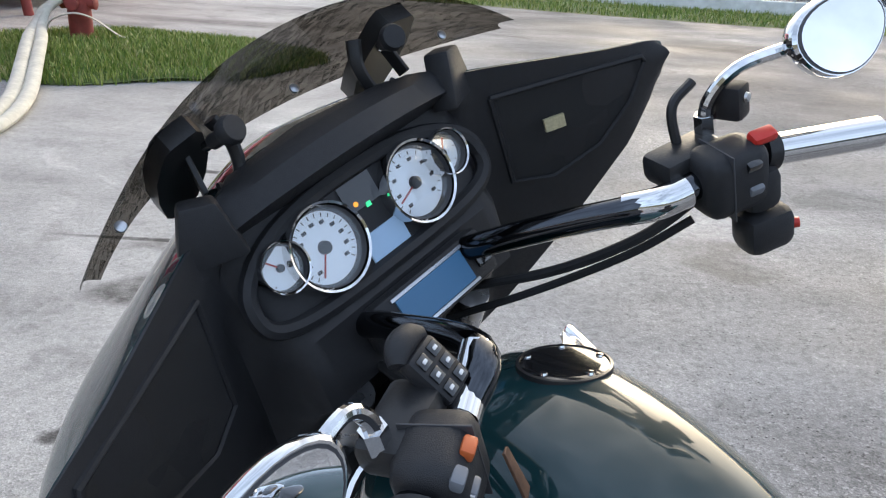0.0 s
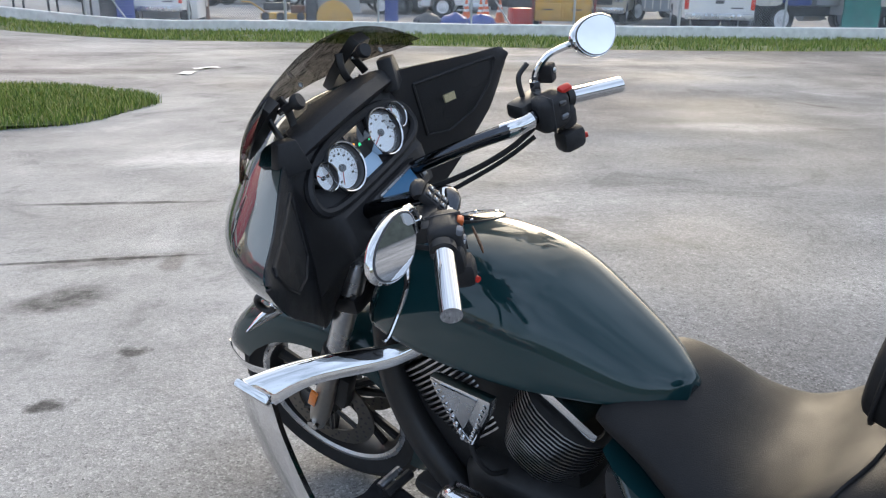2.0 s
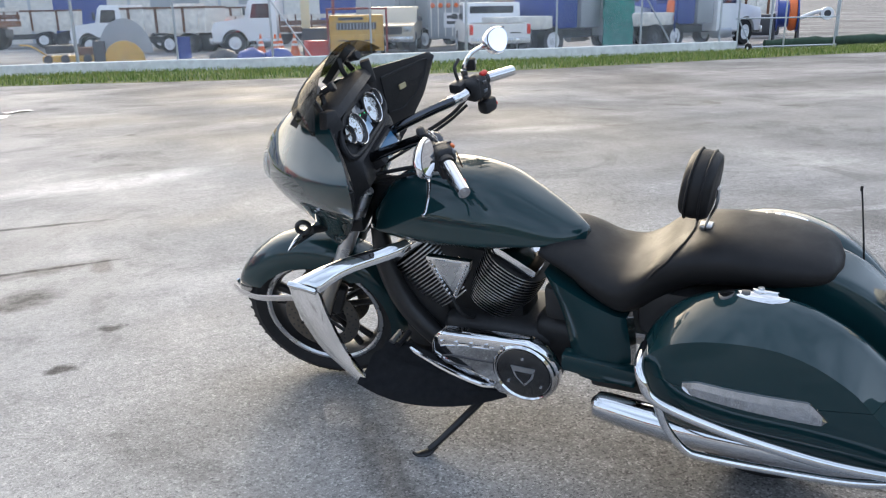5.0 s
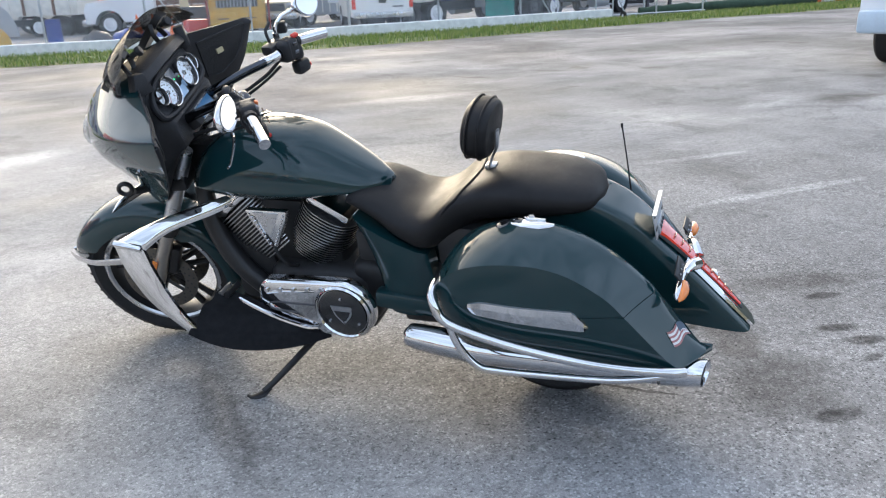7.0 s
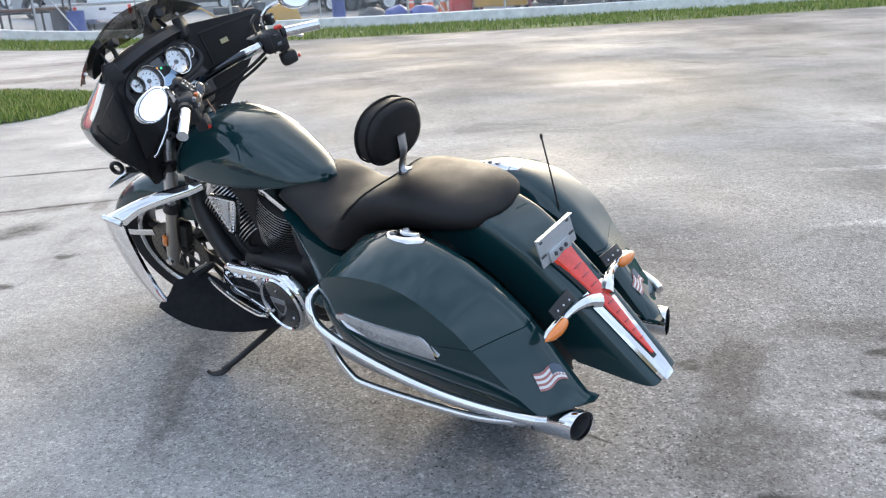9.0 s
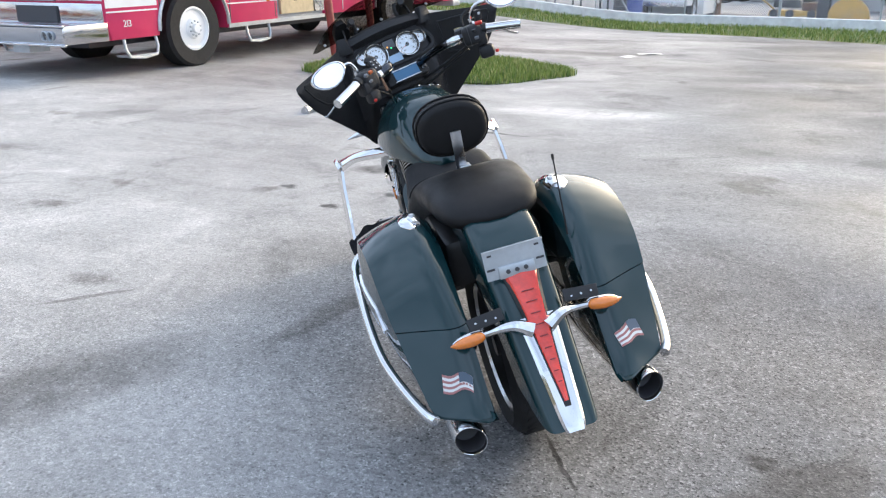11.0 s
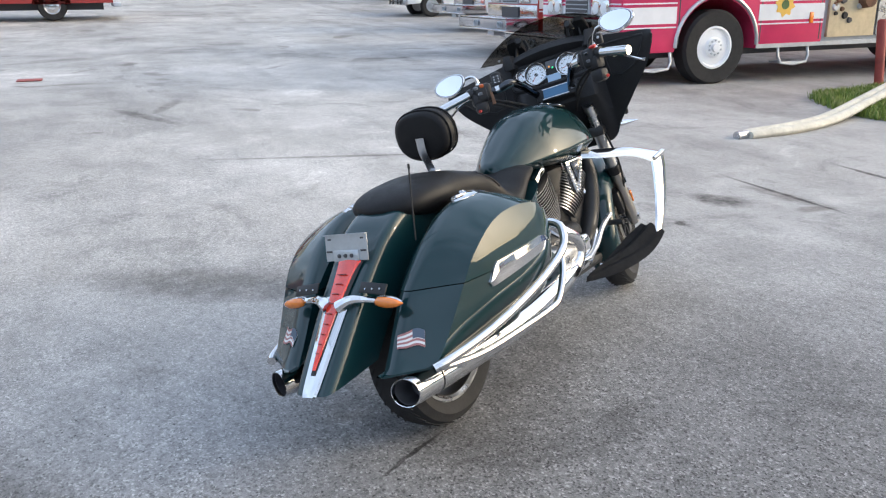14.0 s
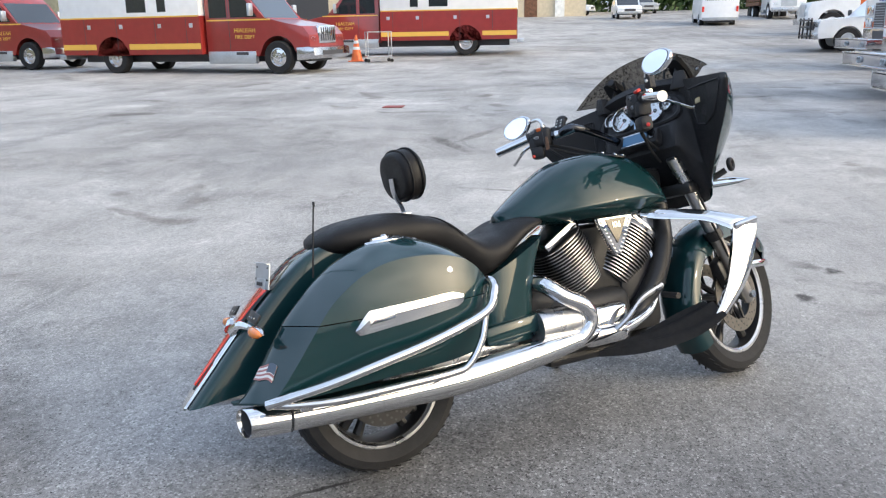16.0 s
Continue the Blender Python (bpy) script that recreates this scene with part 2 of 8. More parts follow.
def glyph(ch):
    """The mesh of one letter, one unit high and thick, made once."""
    if ch not in glyph_meshes:
        cu = bpy.data.curves.new("words", "FONT")
        cu.body, cu.size, cu.extrude, cu.align_x, cu.align_y = ch, 1.0, 1.0, "LEFT", "BOTTOM_BASELINE"
        tmp = new("words", cu)
        bpy.context.view_layer.update()
        glyph_meshes[ch] = bpy.data.meshes.new_from_object(tmp)
        bpy.data.objects.remove(tmp)
    return glyph_meshes[ch]


def lettering(body, size, mat, parent, m, name="letter", depth=0.002, squash=1.0):
    """Raised words in the built-in font, a mesh for each letter; m places them, x along the line, y up."""
    spans = []
    for ch in body:
        xs = [v.co.x for v in glyph(ch).vertices] if ch != " " else [0.0, 0.30]
        spans.append((min(xs), max(xs) - min(xs) + 0.11))
    x = -sum(w for _, w in spans) / 2
    for ch, (left, w) in zip(body, spans):
        if ch != " ":
            me = glyph(ch).copy()
            me.transform(m @ Matrix.Diagonal((size * squash, size, depth, 1)) @ Matrix.Translation((x - left + 0.055, -0.36, 0)))
            me.materials.clear()
            me.materials.append(mat)
            ob = new(name, me)
            ob.parent = parent
        x += w


def sring(y, hw, zt, zb, zw, n=24, e=2.4, eb=None):
    """A superellipse section across the machine at y; zw is the height where it is widest."""
    out = []
    for k in range(n):
        a = 2 * math.pi * k / n
        c, s = math.cos(a), math.sin(a)
        ee = e if s >= 0 else (eb or e)
        out.append(Vector((hw * math.copysign(abs(c) ** (2 / ee), c), y, zw + (zt - zw if s >= 0 else zw - zb) * math.copysign(abs(s) ** (2 / ee), s))))
    return out


def table(rows, ys):
    """Rows of (y, a, b, ...) read off smoothly at each y."""
    rows = sorted(rows)
    a = np.array(rows)
    pts = spline([(r[0], 0, 0) for r in rows], 8)
    cols = [[v.x for v in spline([(r[k], 0, 0) for r in rows], 8)] for k in range(a.shape[1])]
    return [[float(np.interp(y, cols[0], c)) for c in cols] for y in ys]

# ---- ground: one worn concrete and asphalt sheet that rises gently to the west ----
def rise(x, y):
    d = -x - 2.0
    up = 0.0 if d < 0 else 0.018 * min(d, 25.0) + 0.045 * max(0.0, min(d, 120.0) - 25.0)
    t = min(1.0, max(0.0, (x + 9.0) / 6.0))
    return up - 0.02 * max(0.0, min(y, 48.0) - 8.0) * t * t * (3 - 2 * t)


def ground_mat():
    m = bpy.data.materials.new("worn_pavement")
    m.use_nodes = True
    nt = m.node_tree
    b = nt.nodes["Principled BSDF"]
    tc = nt.nodes.new("ShaderNodeTexCoord")
    co = tc.outputs["Object"]

    def noise_at(scale, detail=4.0, rough=0.55, vec=co, dist=0.0):
        n = nd(nt, "TexNoise", Scale=scale, Detail=detail, Roughness=rough, Distortion=dist)
        nt.links.new(vec, n.inputs["Vector"])
        return n.outputs[0]

    def mixc(fac, a, c, blend="MIX"):
        x = nt.nodes.new("ShaderNodeMix")
        x.data_type, x.blend_type = "RGBA", blend
        for sock, v in ((x.inputs[0], fac), (x.inputs[6], a), (x.inputs[7], c)):
            if isinstance(v, (int, float)):
                sock.default_value = v
            elif isinstance(v, tuple):
                sock.default_value = (*v, 1)
            else:
                nt.links.new(v, sock)
        return x.outputs[2]

    # old asphalt to the east, pale concrete to the west
    sx = nt.nodes.new("ShaderNodeSeparateXYZ")
    nt.links.new(co, sx.inputs[0])
    west = nd(nt, "MapRange")
    west.interpolation_type = "SMOOTHSTEP"
    west.inputs["From Min"].default_value, west.inputs["From Max"].default_value = 1.3, -1.6
    nt.links.new(sx.outputs[0], west.inputs["Value"])
    cloud = noise_at(0.22, 6, 0.62, dist=0.6)
    asphalt = ramp(nt, cloud, [(0.36, (0.165, 0.164, 0.165)), (0.50, (0.240, 0.240, 0.242)), (0.64, (0.350, 0.348, 0.347))])
    concrete = ramp(nt, cloud, [(0.34, (0.300, 0.290, 0.276)), (0.50, (0.385, 0.374, 0.356)), (0.64, (0.470, 0.458, 0.438))])
    big = mixc(west.outputs[0], asphalt, concrete)
    mid = ramp(nt, noise_at(1.3, 8, 0.68), [(0.30, grey(0.78)), (0.52, grey(1.0)), (0.72, grey(1.13))])
    col = mixc(1.0, big, mid, "MULTIPLY")
    # exposed aggregate: pale and dark chips
    vo = nd(nt, "TexVoronoi", Scale=140.0)
    nt.links.new(co, vo.inputs["Vector"])
    sep = nt.nodes.new("ShaderNodeSeparateColor")
    nt.links.new(vo.outputs["Color"], sep.inputs[0])
    chips = ramp(nt, sep.outputs[0], [(0.03, grey(0.22)), (0.16, grey(0.60)), (0.34, grey(0.94)), (0.78, grey(1.05)), (0.90, grey(1.5)), (0.98, grey(2.1))])
    wear = ramp(nt, noise_at(0.45, 3), [(0.36, grey(0.90)), (0.62, grey(0.46))])
    wear = mixc(1.0, wear, ramp(nt, west.outputs[0], [(0.0, grey(1.0)), (0.7, grey(0.62))]), "MULTIPLY")
    north = nd(nt, "MapRange")
    north.interpolation_type = "SMOOTHSTEP"
    north.inputs["From Min"].default_value, north.inputs["From Max"].default_value = 0.8, 3.0
    nt.links.new(sx.outputs[1], north.inputs["Value"])
    wear = mixc(1.0, wear, ramp(nt, north.outputs[0], [(0.0, grey(1.0)), (1.0, grey(0.45))]), "MULTIPLY")
    col = mixc(wear, col, mixc(1.0, col, chips, "MULTIPLY"))
    verge = nd(nt, "MapRange")
    verge.interpolation_type = "SMOOTHSTEP"
    verge.inputs["From Min"].default_value, verge.inputs["From Max"].default_value = 4.5, 9.0
    nt.links.new(sx.outputs[1], verge.inputs["Value"])
    worn = mixc(1.0, verge.outputs[0], ramp(nt, noise_at(0.35, 5, 0.6), [(0.38, grey(0.4)), (0.58, grey(1.0))]), "MULTIPLY")
    worn = mixc(1.0, worn, ramp(nt, sx.outputs[0], [(0.0, grey(0.55)), (1.0, grey(1.0))]), "MULTIPLY")
    col = mixc(worn, col, mixc(1.0, col, (0.66, 0.65, 0.67), "MULTIPLY"))
    fine = ramp(nt, noise_at(330.0, 2, 0.6), [(0.34, grey(0.72)), (0.66, grey(1.28))])
    col = mixc(1.0, col, fine, "MULTIPLY")
    # coarse pitted wear on the asphalt: dark pits and pale scuffs
    old = ramp(nt, west.outputs[0], [(0.0, grey(1.0)), (0.8, grey(0.55))])
    pit = nd(nt, "TexVoronoi", Scale=38.0)
    nt.links.new(co, pit.inputs["Vector"])
    pits = ramp(nt, pit.outputs["Distance"], [(0.09, grey(0.18)), (0.20, grey(1.0))])
    sparse = ramp(nt, noise_at(2.2, 5, 0.7), [(0.42, grey(0.0)), (0.56, grey(1.0))])
    col = mixc(mixc(1.0, sparse, old, "MULTIPLY"), col, mixc(1.0, col, pits, "MULTIPLY"))
    rough = ramp(nt, noise_at(26.0, 8, 0.8), [(0.34, grey(0.62)), (0.48, grey(1.0)), (0.66, grey(1.28))])
    col = mixc(old, col, mixc(1.0, col, rough, "MULTIPLY"))
    blot = ramp(nt, noise_at(0.8, 10, 0.72, dist=1.0), [(0.37, grey(0.66)), (0.44, grey(0.96)), (0.57, grey(1.02)), (0.64, grey(1.26))])
    col = mixc(0.8, col, mixc(1.0, col, blot, "MULTIPLY"))
    # scratches and wheel scuffs, in two directions
    for turn, sc in ((0.25, 3.2), (-0.5, 2.4)):
        mq = nd(nt, "Mapping")
        mq.inputs["Rotation"].default_value = (0, 0, turn)
        mq.inputs["Scale"].default_value = (0.5, 9.0, 1)
        nt.links.new(co, mq.inputs["Vector"])
        scuff = ramp(nt, noise_at(sc, 5, 0.75, mq.outputs[0], 1.5), [(0.30, grey(0.70)), (0.44, grey(1.0)), (0.60, grey(1.0)), (0.75, grey(1.18))])
        col = mixc(0.3, col, mixc(1.0, col, scuff, "MULTIPLY"))
    # damp and oily stains
    spots = ramp(nt, noise_at(0.9, 3, 0.5, dist=0.8), [(0.66, grey(0.0)), (0.72, grey(1.0))])
    col = mixc(spots, col, mixc(1.0, col, (0.62, 0.60, 0.58), "MULTIPLY"))
    # faint long tyre sweeps
    mp = nd(nt, "Mapping")
    mp.inputs["Rotation"].default_value = (0, 0, 0.5)
    mp.inputs["Scale"].default_value = (0.15, 1.6, 1)
    nt.links.new(co, mp.inputs["Vector"])
    sweep = ramp(nt, noise_at(1.0, 4, 0.6, mp.outputs[0], 0.4), [(0.30, grey(0.86)), (0.5, grey(1.0)), (0.72, grey(1.08))])
    col = mixc(1.0, col, sweep, "MULTIPLY")
    # marks with a shape of their own, ragged at the edge
    rag = nd(nt, "TexNoise", Scale=5.0, Detail=6.0, Roughness=0.7)
    nt.links.new(co, rag.inputs["Vector"])
    off = nt.nodes.new("ShaderNodeVectorMath")
    off.operation = "MULTIPLY_ADD"
    off.inputs[1].default_value, off.inputs[2].default_value = (0.22, 0.22, 0), (-0.11, -0.11, 0)
    nt.links.new(rag.outputs["Color"], off.inputs[0])
    moved = nt.nodes.new("ShaderNodeVectorMath")
    nt.links.new(co, moved.inputs[0])
    nt.links.new(off.outputs[0], moved.inputs[1])
    slight = nt.nodes.new("ShaderNodeVectorMath")
    slight.operation = "MULTIPLY_ADD"
    slight.inputs[1].default_value = (0.2, 0.2, 0)
    nt.links.new(off.outputs[0], slight.inputs[0])
    nt.links.new(co, slight.inputs[2])
    patchy = noise_at(9.0, 5, 0.7)

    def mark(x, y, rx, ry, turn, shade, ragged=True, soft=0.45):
        """An elliptical stain or patch of painted shade, or a crack or smear where it is long and thin."""
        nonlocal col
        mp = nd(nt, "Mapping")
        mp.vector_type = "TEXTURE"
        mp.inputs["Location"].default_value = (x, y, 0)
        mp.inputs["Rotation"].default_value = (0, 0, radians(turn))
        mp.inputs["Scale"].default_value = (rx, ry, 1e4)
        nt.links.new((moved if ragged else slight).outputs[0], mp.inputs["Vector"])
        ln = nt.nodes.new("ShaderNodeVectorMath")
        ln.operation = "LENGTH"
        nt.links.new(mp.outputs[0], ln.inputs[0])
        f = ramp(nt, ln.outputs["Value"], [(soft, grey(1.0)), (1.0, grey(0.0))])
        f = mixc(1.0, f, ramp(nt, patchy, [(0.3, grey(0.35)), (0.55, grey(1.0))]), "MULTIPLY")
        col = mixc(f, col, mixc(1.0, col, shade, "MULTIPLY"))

    def line(x0, y0, x1, y1, width, shade):
        mark((x0 + x1) / 2, (y0 + y1) / 2, math.hypot(x1 - x0, y1 - y0) / 2, width, math.degrees(math.atan2(y1 - y0, x1 - x0)), shade, False, 0.6)

    OIL, FAINT, PALE = (0.24, 0.235, 0.23), (0.55, 0.54, 0.53), (1.6, 1.6, 1.6)
    mark(2.2, 9.5, 1.6, 0.5, 20, PALE)
    mark(4.5, 6.5, 1.2, 0.3, -15, PALE)
    mark(-0.5, 6.0, 1.1, 0.4, 10, PALE)
    mark(3.0, 12.5, 2.2, 0.5, -10, FAINT)
    mark(-3.0, 13.0, 2.5, 0.6, 5, FAINT)
    mark(0.9, -1.5, 0.9, 0.35, 30, FAINT)
    mark(-0.9, -0.6, 0.8, 0.3, 60, FAINT)
    mark(-1.08, 1.98, 0.09, 0.07, 0, OIL)
    mark(-1.22, 3.0, 0.28, 0.18, 20, OIL)
    mark(-1.1, 3.5, 0.5, 0.10, 5, FAINT)
    line(-1.9, 3.56, -0.5, 3.51, 0.03, OIL)
    line(-1.9, 4.73, -0.5, 4.58, 0.04, OIL)
    mark(-0.84, 2.36, 0.08, 0.06, 0, OIL)
    mark(-1.5, 0.4, 0.15, 0.11, 0, FAINT)
    line(-1.5, 0.04, -1.16, 0.42, 0.025, FAINT)
    mark(-1.7, 2.15, 0.12, 0.08, 30, FAINT)
    mark(-1.61, 2.28, 0.09, 0.06, 0, OIL)
    mark(-2.73, 1.27, 0.2, 0.1, 15, FAINT)
    line(1.95, -0.31, 2.13, -0.41, 0.045, OIL)
    line(1.91, -0.44, 2.11, -0.53, 0.045, OIL)
    mark(2.35, 0.05, 0.5, 0.12, -25, FAINT)
    line(2.2, -0.10, 2.4, -0.17, 0.04, OIL)
    line(1.30, -0.69, 1.50, -0.76, 0.045, OIL)
    line(1.83, -0.58, 1.96, -0.59, 0.025, OIL)
    mark(1.45, -0.5, 0.34, 0.22, 20, FAINT)
    # soft contact shade under the motorcycle, painted into the ground colour
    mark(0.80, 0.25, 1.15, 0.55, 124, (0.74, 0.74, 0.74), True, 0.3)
    mark(1.59, 0.05, 0.08, 0.06, 0, OIL)
    line(0.92, -0.04, 1.13, -0.35, 0.012, OIL)
    mark(-0.2, 0.55, 0.55, 0.09, 80, FAINT)
    line(-4.05, -0.34, -3.46, 1.91, 0.05, FAINT)
    mark(-6.6, -0.6, 0.9, 0.12, 25, FAINT)
    mark(-7.3, -0.3, 0.7, 0.10, -20, FAINT)
    mark(7.0, 3.3, 0.7, 0.35, 10, PALE)
    mark(7.6, 2.8, 0.6, 0.3, 0, FAINT)
    line(2.98, 1.18, 4.60, 0.81, 0.07, PALE)
    line(3.67, 2.16, 4.74, 1.87, 0.07, PALE)
    b.inputs["Specular IOR Level"].default_value = 0.22
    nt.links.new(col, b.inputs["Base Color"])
    nt.links.new(ramp(nt, noise_at(0.5, 5), [(0.35, grey(0.62)), (0.65, grey(0.90))]), b.inputs["Roughness"])
    bp = nd(nt, "Bump", Strength=0.4, Distance=0.003)
    nt.links.new(vo.outputs["Distance"], bp.inputs["Height"])
    nt.links.new(bp.outputs[0], b.inputs["Normal"])
    return m


GROUND = ground_mat()
gx = [-1500, -600, -300, -150, -122, -100, -85, -70, -60, -50, -40, -34, -30, -27, -24, -18, -12] + [-9 + 0.5 * k for k in range(15)] + [-1, 0, 6, 12, 24, 40, 60, 120, 400, 1500]
gy = [-1500, -400, -120, -60, -30, -20, -10, 0, 8, 14, 20, 26, 34, 48, 70, 120, 400, 1500]
bm = bmesh.new()
gv = [[bm.verts.new((x, y, rise(x, y))) for y in gy] for x in gx]
for i in range(len(gx) - 1):
    for j in range(len(gy) - 1):
        bm.faces.new((gv[i][j], gv[i + 1][j], gv[i + 1][j + 1], gv[i][j + 1]))
tagged(part("ground", bm, GROUND, None), "worn grey concrete yard with stains, tyre marks and painted shade", "ground", kind="structure")

# ---- more materials for the yard ----
WHITEWALL = base_mat("whitewashed_wall", (0.76, 0.77, 0.75), 0.85, grain=0.22, grain_scale=6, bump=0.4, bump_scale=60)
PINK = base_mat("sun_faded_red_paint", (0.60, 0.040, 0.115), 0.45, 0.0, 0.25, 0.15, spec=0.25, grain=0.10, grain_scale=3, rough_var=0.1)
RED = base_mat("red_paint", (0.42, 0.035, 0.028), 0.30, 0.0, 0.8, 0.08, grain=0.12, grain_scale=3)
DEEPRED = base_mat("deep_red_paint", (0.27, 0.025, 0.022), 0.30, 0.0, 0.8, 0.08, grain=0.12, grain_scale=3)
WHITEPAINT = base_mat("white_paint", (0.82, 0.83, 0.84), 0.30, 0.0, 0.5, 0.1, grain=0.06, grain_scale=3)
DIRTYWHITE = base_mat("dirty_white_paint", (0.74, 0.71, 0.65), 0.5, grain=0.30, grain_scale=5)
STRIPE = base_mat("pale_stripe", (0.72, 0.72, 0.74), 0.4, grain=0.08, grain_scale=6)
GOLD = base_mat("gold_stripe", (0.75, 0.45, 0.08), 0.4, grain=0.08)
ORANGE = base_mat("orange_plastic", (0.75, 0.16, 0.04), 0.5, grain=0.15)
BLUE = base_mat("blue_paint", (0.04, 0.075, 0.30), 0.45, grain=0.2)
YELLOW = base_mat("yellow_paint", (0.62, 0.36, 0.06), 0.5, grain=0.25, grain_scale=6)
TAN = base_mat("tan_paint", (0.52, 0.46, 0.36), 0.45, 0.2, grain=0.12)
TANWALL = base_mat("tan_stucco", (0.60, 0.52, 0.38), 0.9, grain=0.12, grain_scale=2, bump=0.4, bump_scale=30)
REFLECTWALL = base_mat("reflection_wall", (0.13, 0.14, 0.115), 0.9, grain=0.3, grain_scale=1.5, bump=0.4, bump_scale=20)
GREYPAINT = base_mat("grey_paint", (0.36, 0.38, 0.40), 0.5, 0.1, grain=0.15)
STEEL = base_mat("polished_steel", (0.60, 0.60, 0.62), 0.17, 1.0, rough_var=0.08, var_scale=2)
RUST = base_mat("rusty_steel", (0.17, 0.085, 0.05), 0.8, 0.2, grain=0.5, grain_scale=8, bump=0.4, bump_scale=50)
REDBROWN = base_mat("weathered_red_paint", (0.26, 0.045, 0.035), 0.65, grain=0.35, grain_scale=12, bump=0.3, bump_scale=80)
DARKGLASS = base_mat("vehicle_glass", (0.02, 0.025, 0.03), 0.06, 0.0, 1.0, 0.02)
HOSE = base_mat("canvas_hose", (0.55, 0.52, 0.44), 0.9, grain=0.25, grain_scale=25, bump=0.5, bump_scale=120)
TEAL = base_mat("teal_netting", (0.03, 0.24, 0.20), 0.7, grain=0.6, grain_scale=14, bump=0.6, bump_scale=25)
DARKGREEN = base_mat("dark_green_cloth", (0.035, 0.065, 0.04), 0.9, grain=0.4, grain_scale=10)
PUMPTAN = base_mat("pump_panel", (0.50, 0.42, 0.28), 0.5, 0.3, grain=0.2, grain_scale=10)
LEAF = base_mat("leaf_green", (0.055, 0.10, 0.028), 0.6, grain=0.5, grain_scale=1.5)
BARK = base_mat("bark", (0.12, 0.09, 0.06), 0.9, grain=0.4, bump=0.8, bump_scale=40)


def grass_mat():
    m = base_mat("grass_blade", (0.13, 0.24, 0.035), 0.6)
    nt = m.node_tree
    b = nt.nodes["Principled BSDF"]
    geo = nt.nodes.new("ShaderNodeNewGeometry")
    nt.links.new(ramp(nt, geo.outputs["Random Per Island"], [(0.0, (0.07, 0.125, 0.017)), (0.45, (0.165, 0.25, 0.036)), (0.75, (0.29, 0.34, 0.065)), (1.0, (0.44, 0.39, 0.18))]), b.inputs["Base Color"])
    b.inputs["Subsurface Weight"].default_value = 0.0
    return m


GRASS = grass_mat()
SOIL = base_mat("grassy_soil", (0.085, 0.115, 0.03), 0.95, grain=0.5, grain_scale=12, bump=0.8, bump_scale=30)


# ---- north verge, wall and chain-link fence ----
def along(line, step):
    out = []
    for a, b in zip(line, line[1:]):
        n = max(1, int((Vector(b) - Vector(a)).length / step))
        out += [Vector(a).lerp(Vector(b), k / n) for k in range(n)]
    return out + [Vector(line[-1])]


WALL = [(-22, 28.8), (-16, 27.4), (-10, 26.0), (-5, 25.4), (-0.2, 25.3), (3, 24.1), (5.7, 22.3), (10.6, 20.6), (14, 19.7), (18, 18.8), (20.4, 18.3)]
WALL_EAST = [(20.4, 18.3), (24, 17.4), (30, 16.6), (40, 15.4)]
VERGE = [(-22, 26.0), (-8, 22.2), (-3.6, 21.6), (0.5, 20.2), (2.7, 18.9), (8, 16.6), (11, 15.8), (15.5, 15.2), (20.7, 14.5), (25, 13.5), (34, 12.5), (42, 11.8)]
near = [Vector((p.x, p.y, 0)) for p in spline([(x, y, 0) for x, y in VERGE], 6)]
far_line = spline([(x, y, 0) for x, y in WALL + WALL_EAST[1:]], 6)


def far_y(x):
    return float(np.interp(x, [p.x for p in far_line], [p.y for p in far_line]))


def near_y(x):
    return float(np.interp(x, [p.x for p in near], [p.y for p in near]))


rows = []
for k in range(129):
    x = -22 + 0.5 * k
    y0, y1 = near_y(x), far_y(x)
    row = []
    for j in range(9):
        t = j / 8
        y = y0 + (y1 - y0) * t + (0.12 * noise.noise((x * 1.3, j, 0)) if j == 0 else 0)
        h = 0.0 if j == 0 else 0.03 + 0.04 * noise.noise((x * 0.9, y * 0.9, 3))
        row.append(Vector((x, y, rise(x, y) + h)))
    rows.append(row)
verge = tagged(part("verge_ground", loft(rows, closed=False), SOIL, None), "rough grassy verge along the north wall", "verge", kind="structure")


def blades(name, spots, height, width, label):
    """Many single bent blades, joined."""
    vs, fs = [], []
    rng = random.Random(7)
    for x, y, z in spots:
        a, h = rng.uniform(0, 6.28), height * rng.uniform(0.5, 1.3)
        w, lean, b = width * rng.uniform(0.6, 1.3), rng.uniform(0.1, 0.7) * h, rng.uniform(0, 6.28)
        dx, dy = math.cos(a) * w, math.sin(a) * w
        lx, ly = math.cos(b) * lean, math.sin(b) * lean
        i = len(vs)
        vs += [(x - dx, y - dy, z - 0.01), (x + dx, y + dy, z - 0.01), (x + dx * 0.7 + lx * 0.4, y + dy * 0.7 + ly * 0.4, z + h * 0.6), (x - dx * 0.7 + lx * 0.4, y - dy * 0.7 + ly * 0.4, z + h * 0.6), (x + lx, y + ly, z + h)]
        fs += [(i, i + 1, i + 2, i + 3), (i + 3, i + 2, i + 4)]
    me = bpy.data.meshes.new(name)
    me.from_pydata(vs, [], fs)
    me.materials.append(GRASS)
    return tagged(new(name, me), label, "grass", kind="stuff")


rng = random.Random(3)
spots = []
while len(spots) < 42000:
    x = rng.uniform(-22, 40)
    y0, y1 = near_y(x), far_y(x)
    y = y0 + (y1 - y0) * rng.random() - 0.05
    if rng.random() < 0.75 + 0.6 * noise.noise((x * 0.7, y * 0.7, 9)):
        spots.append((x, y, rise(x, y) + 0.02))
blades("verge_grass", spots, 0.11, 0.012, "uneven green grass along the fence wall")
IX, IY, IRX, IRY = -3.42, 8.85, 1.86, 1.78


def island_r(a):
    return 1.0 + 0.06 * math.sin(3 * a + 1) + 0.04 * math.sin(7 * a)


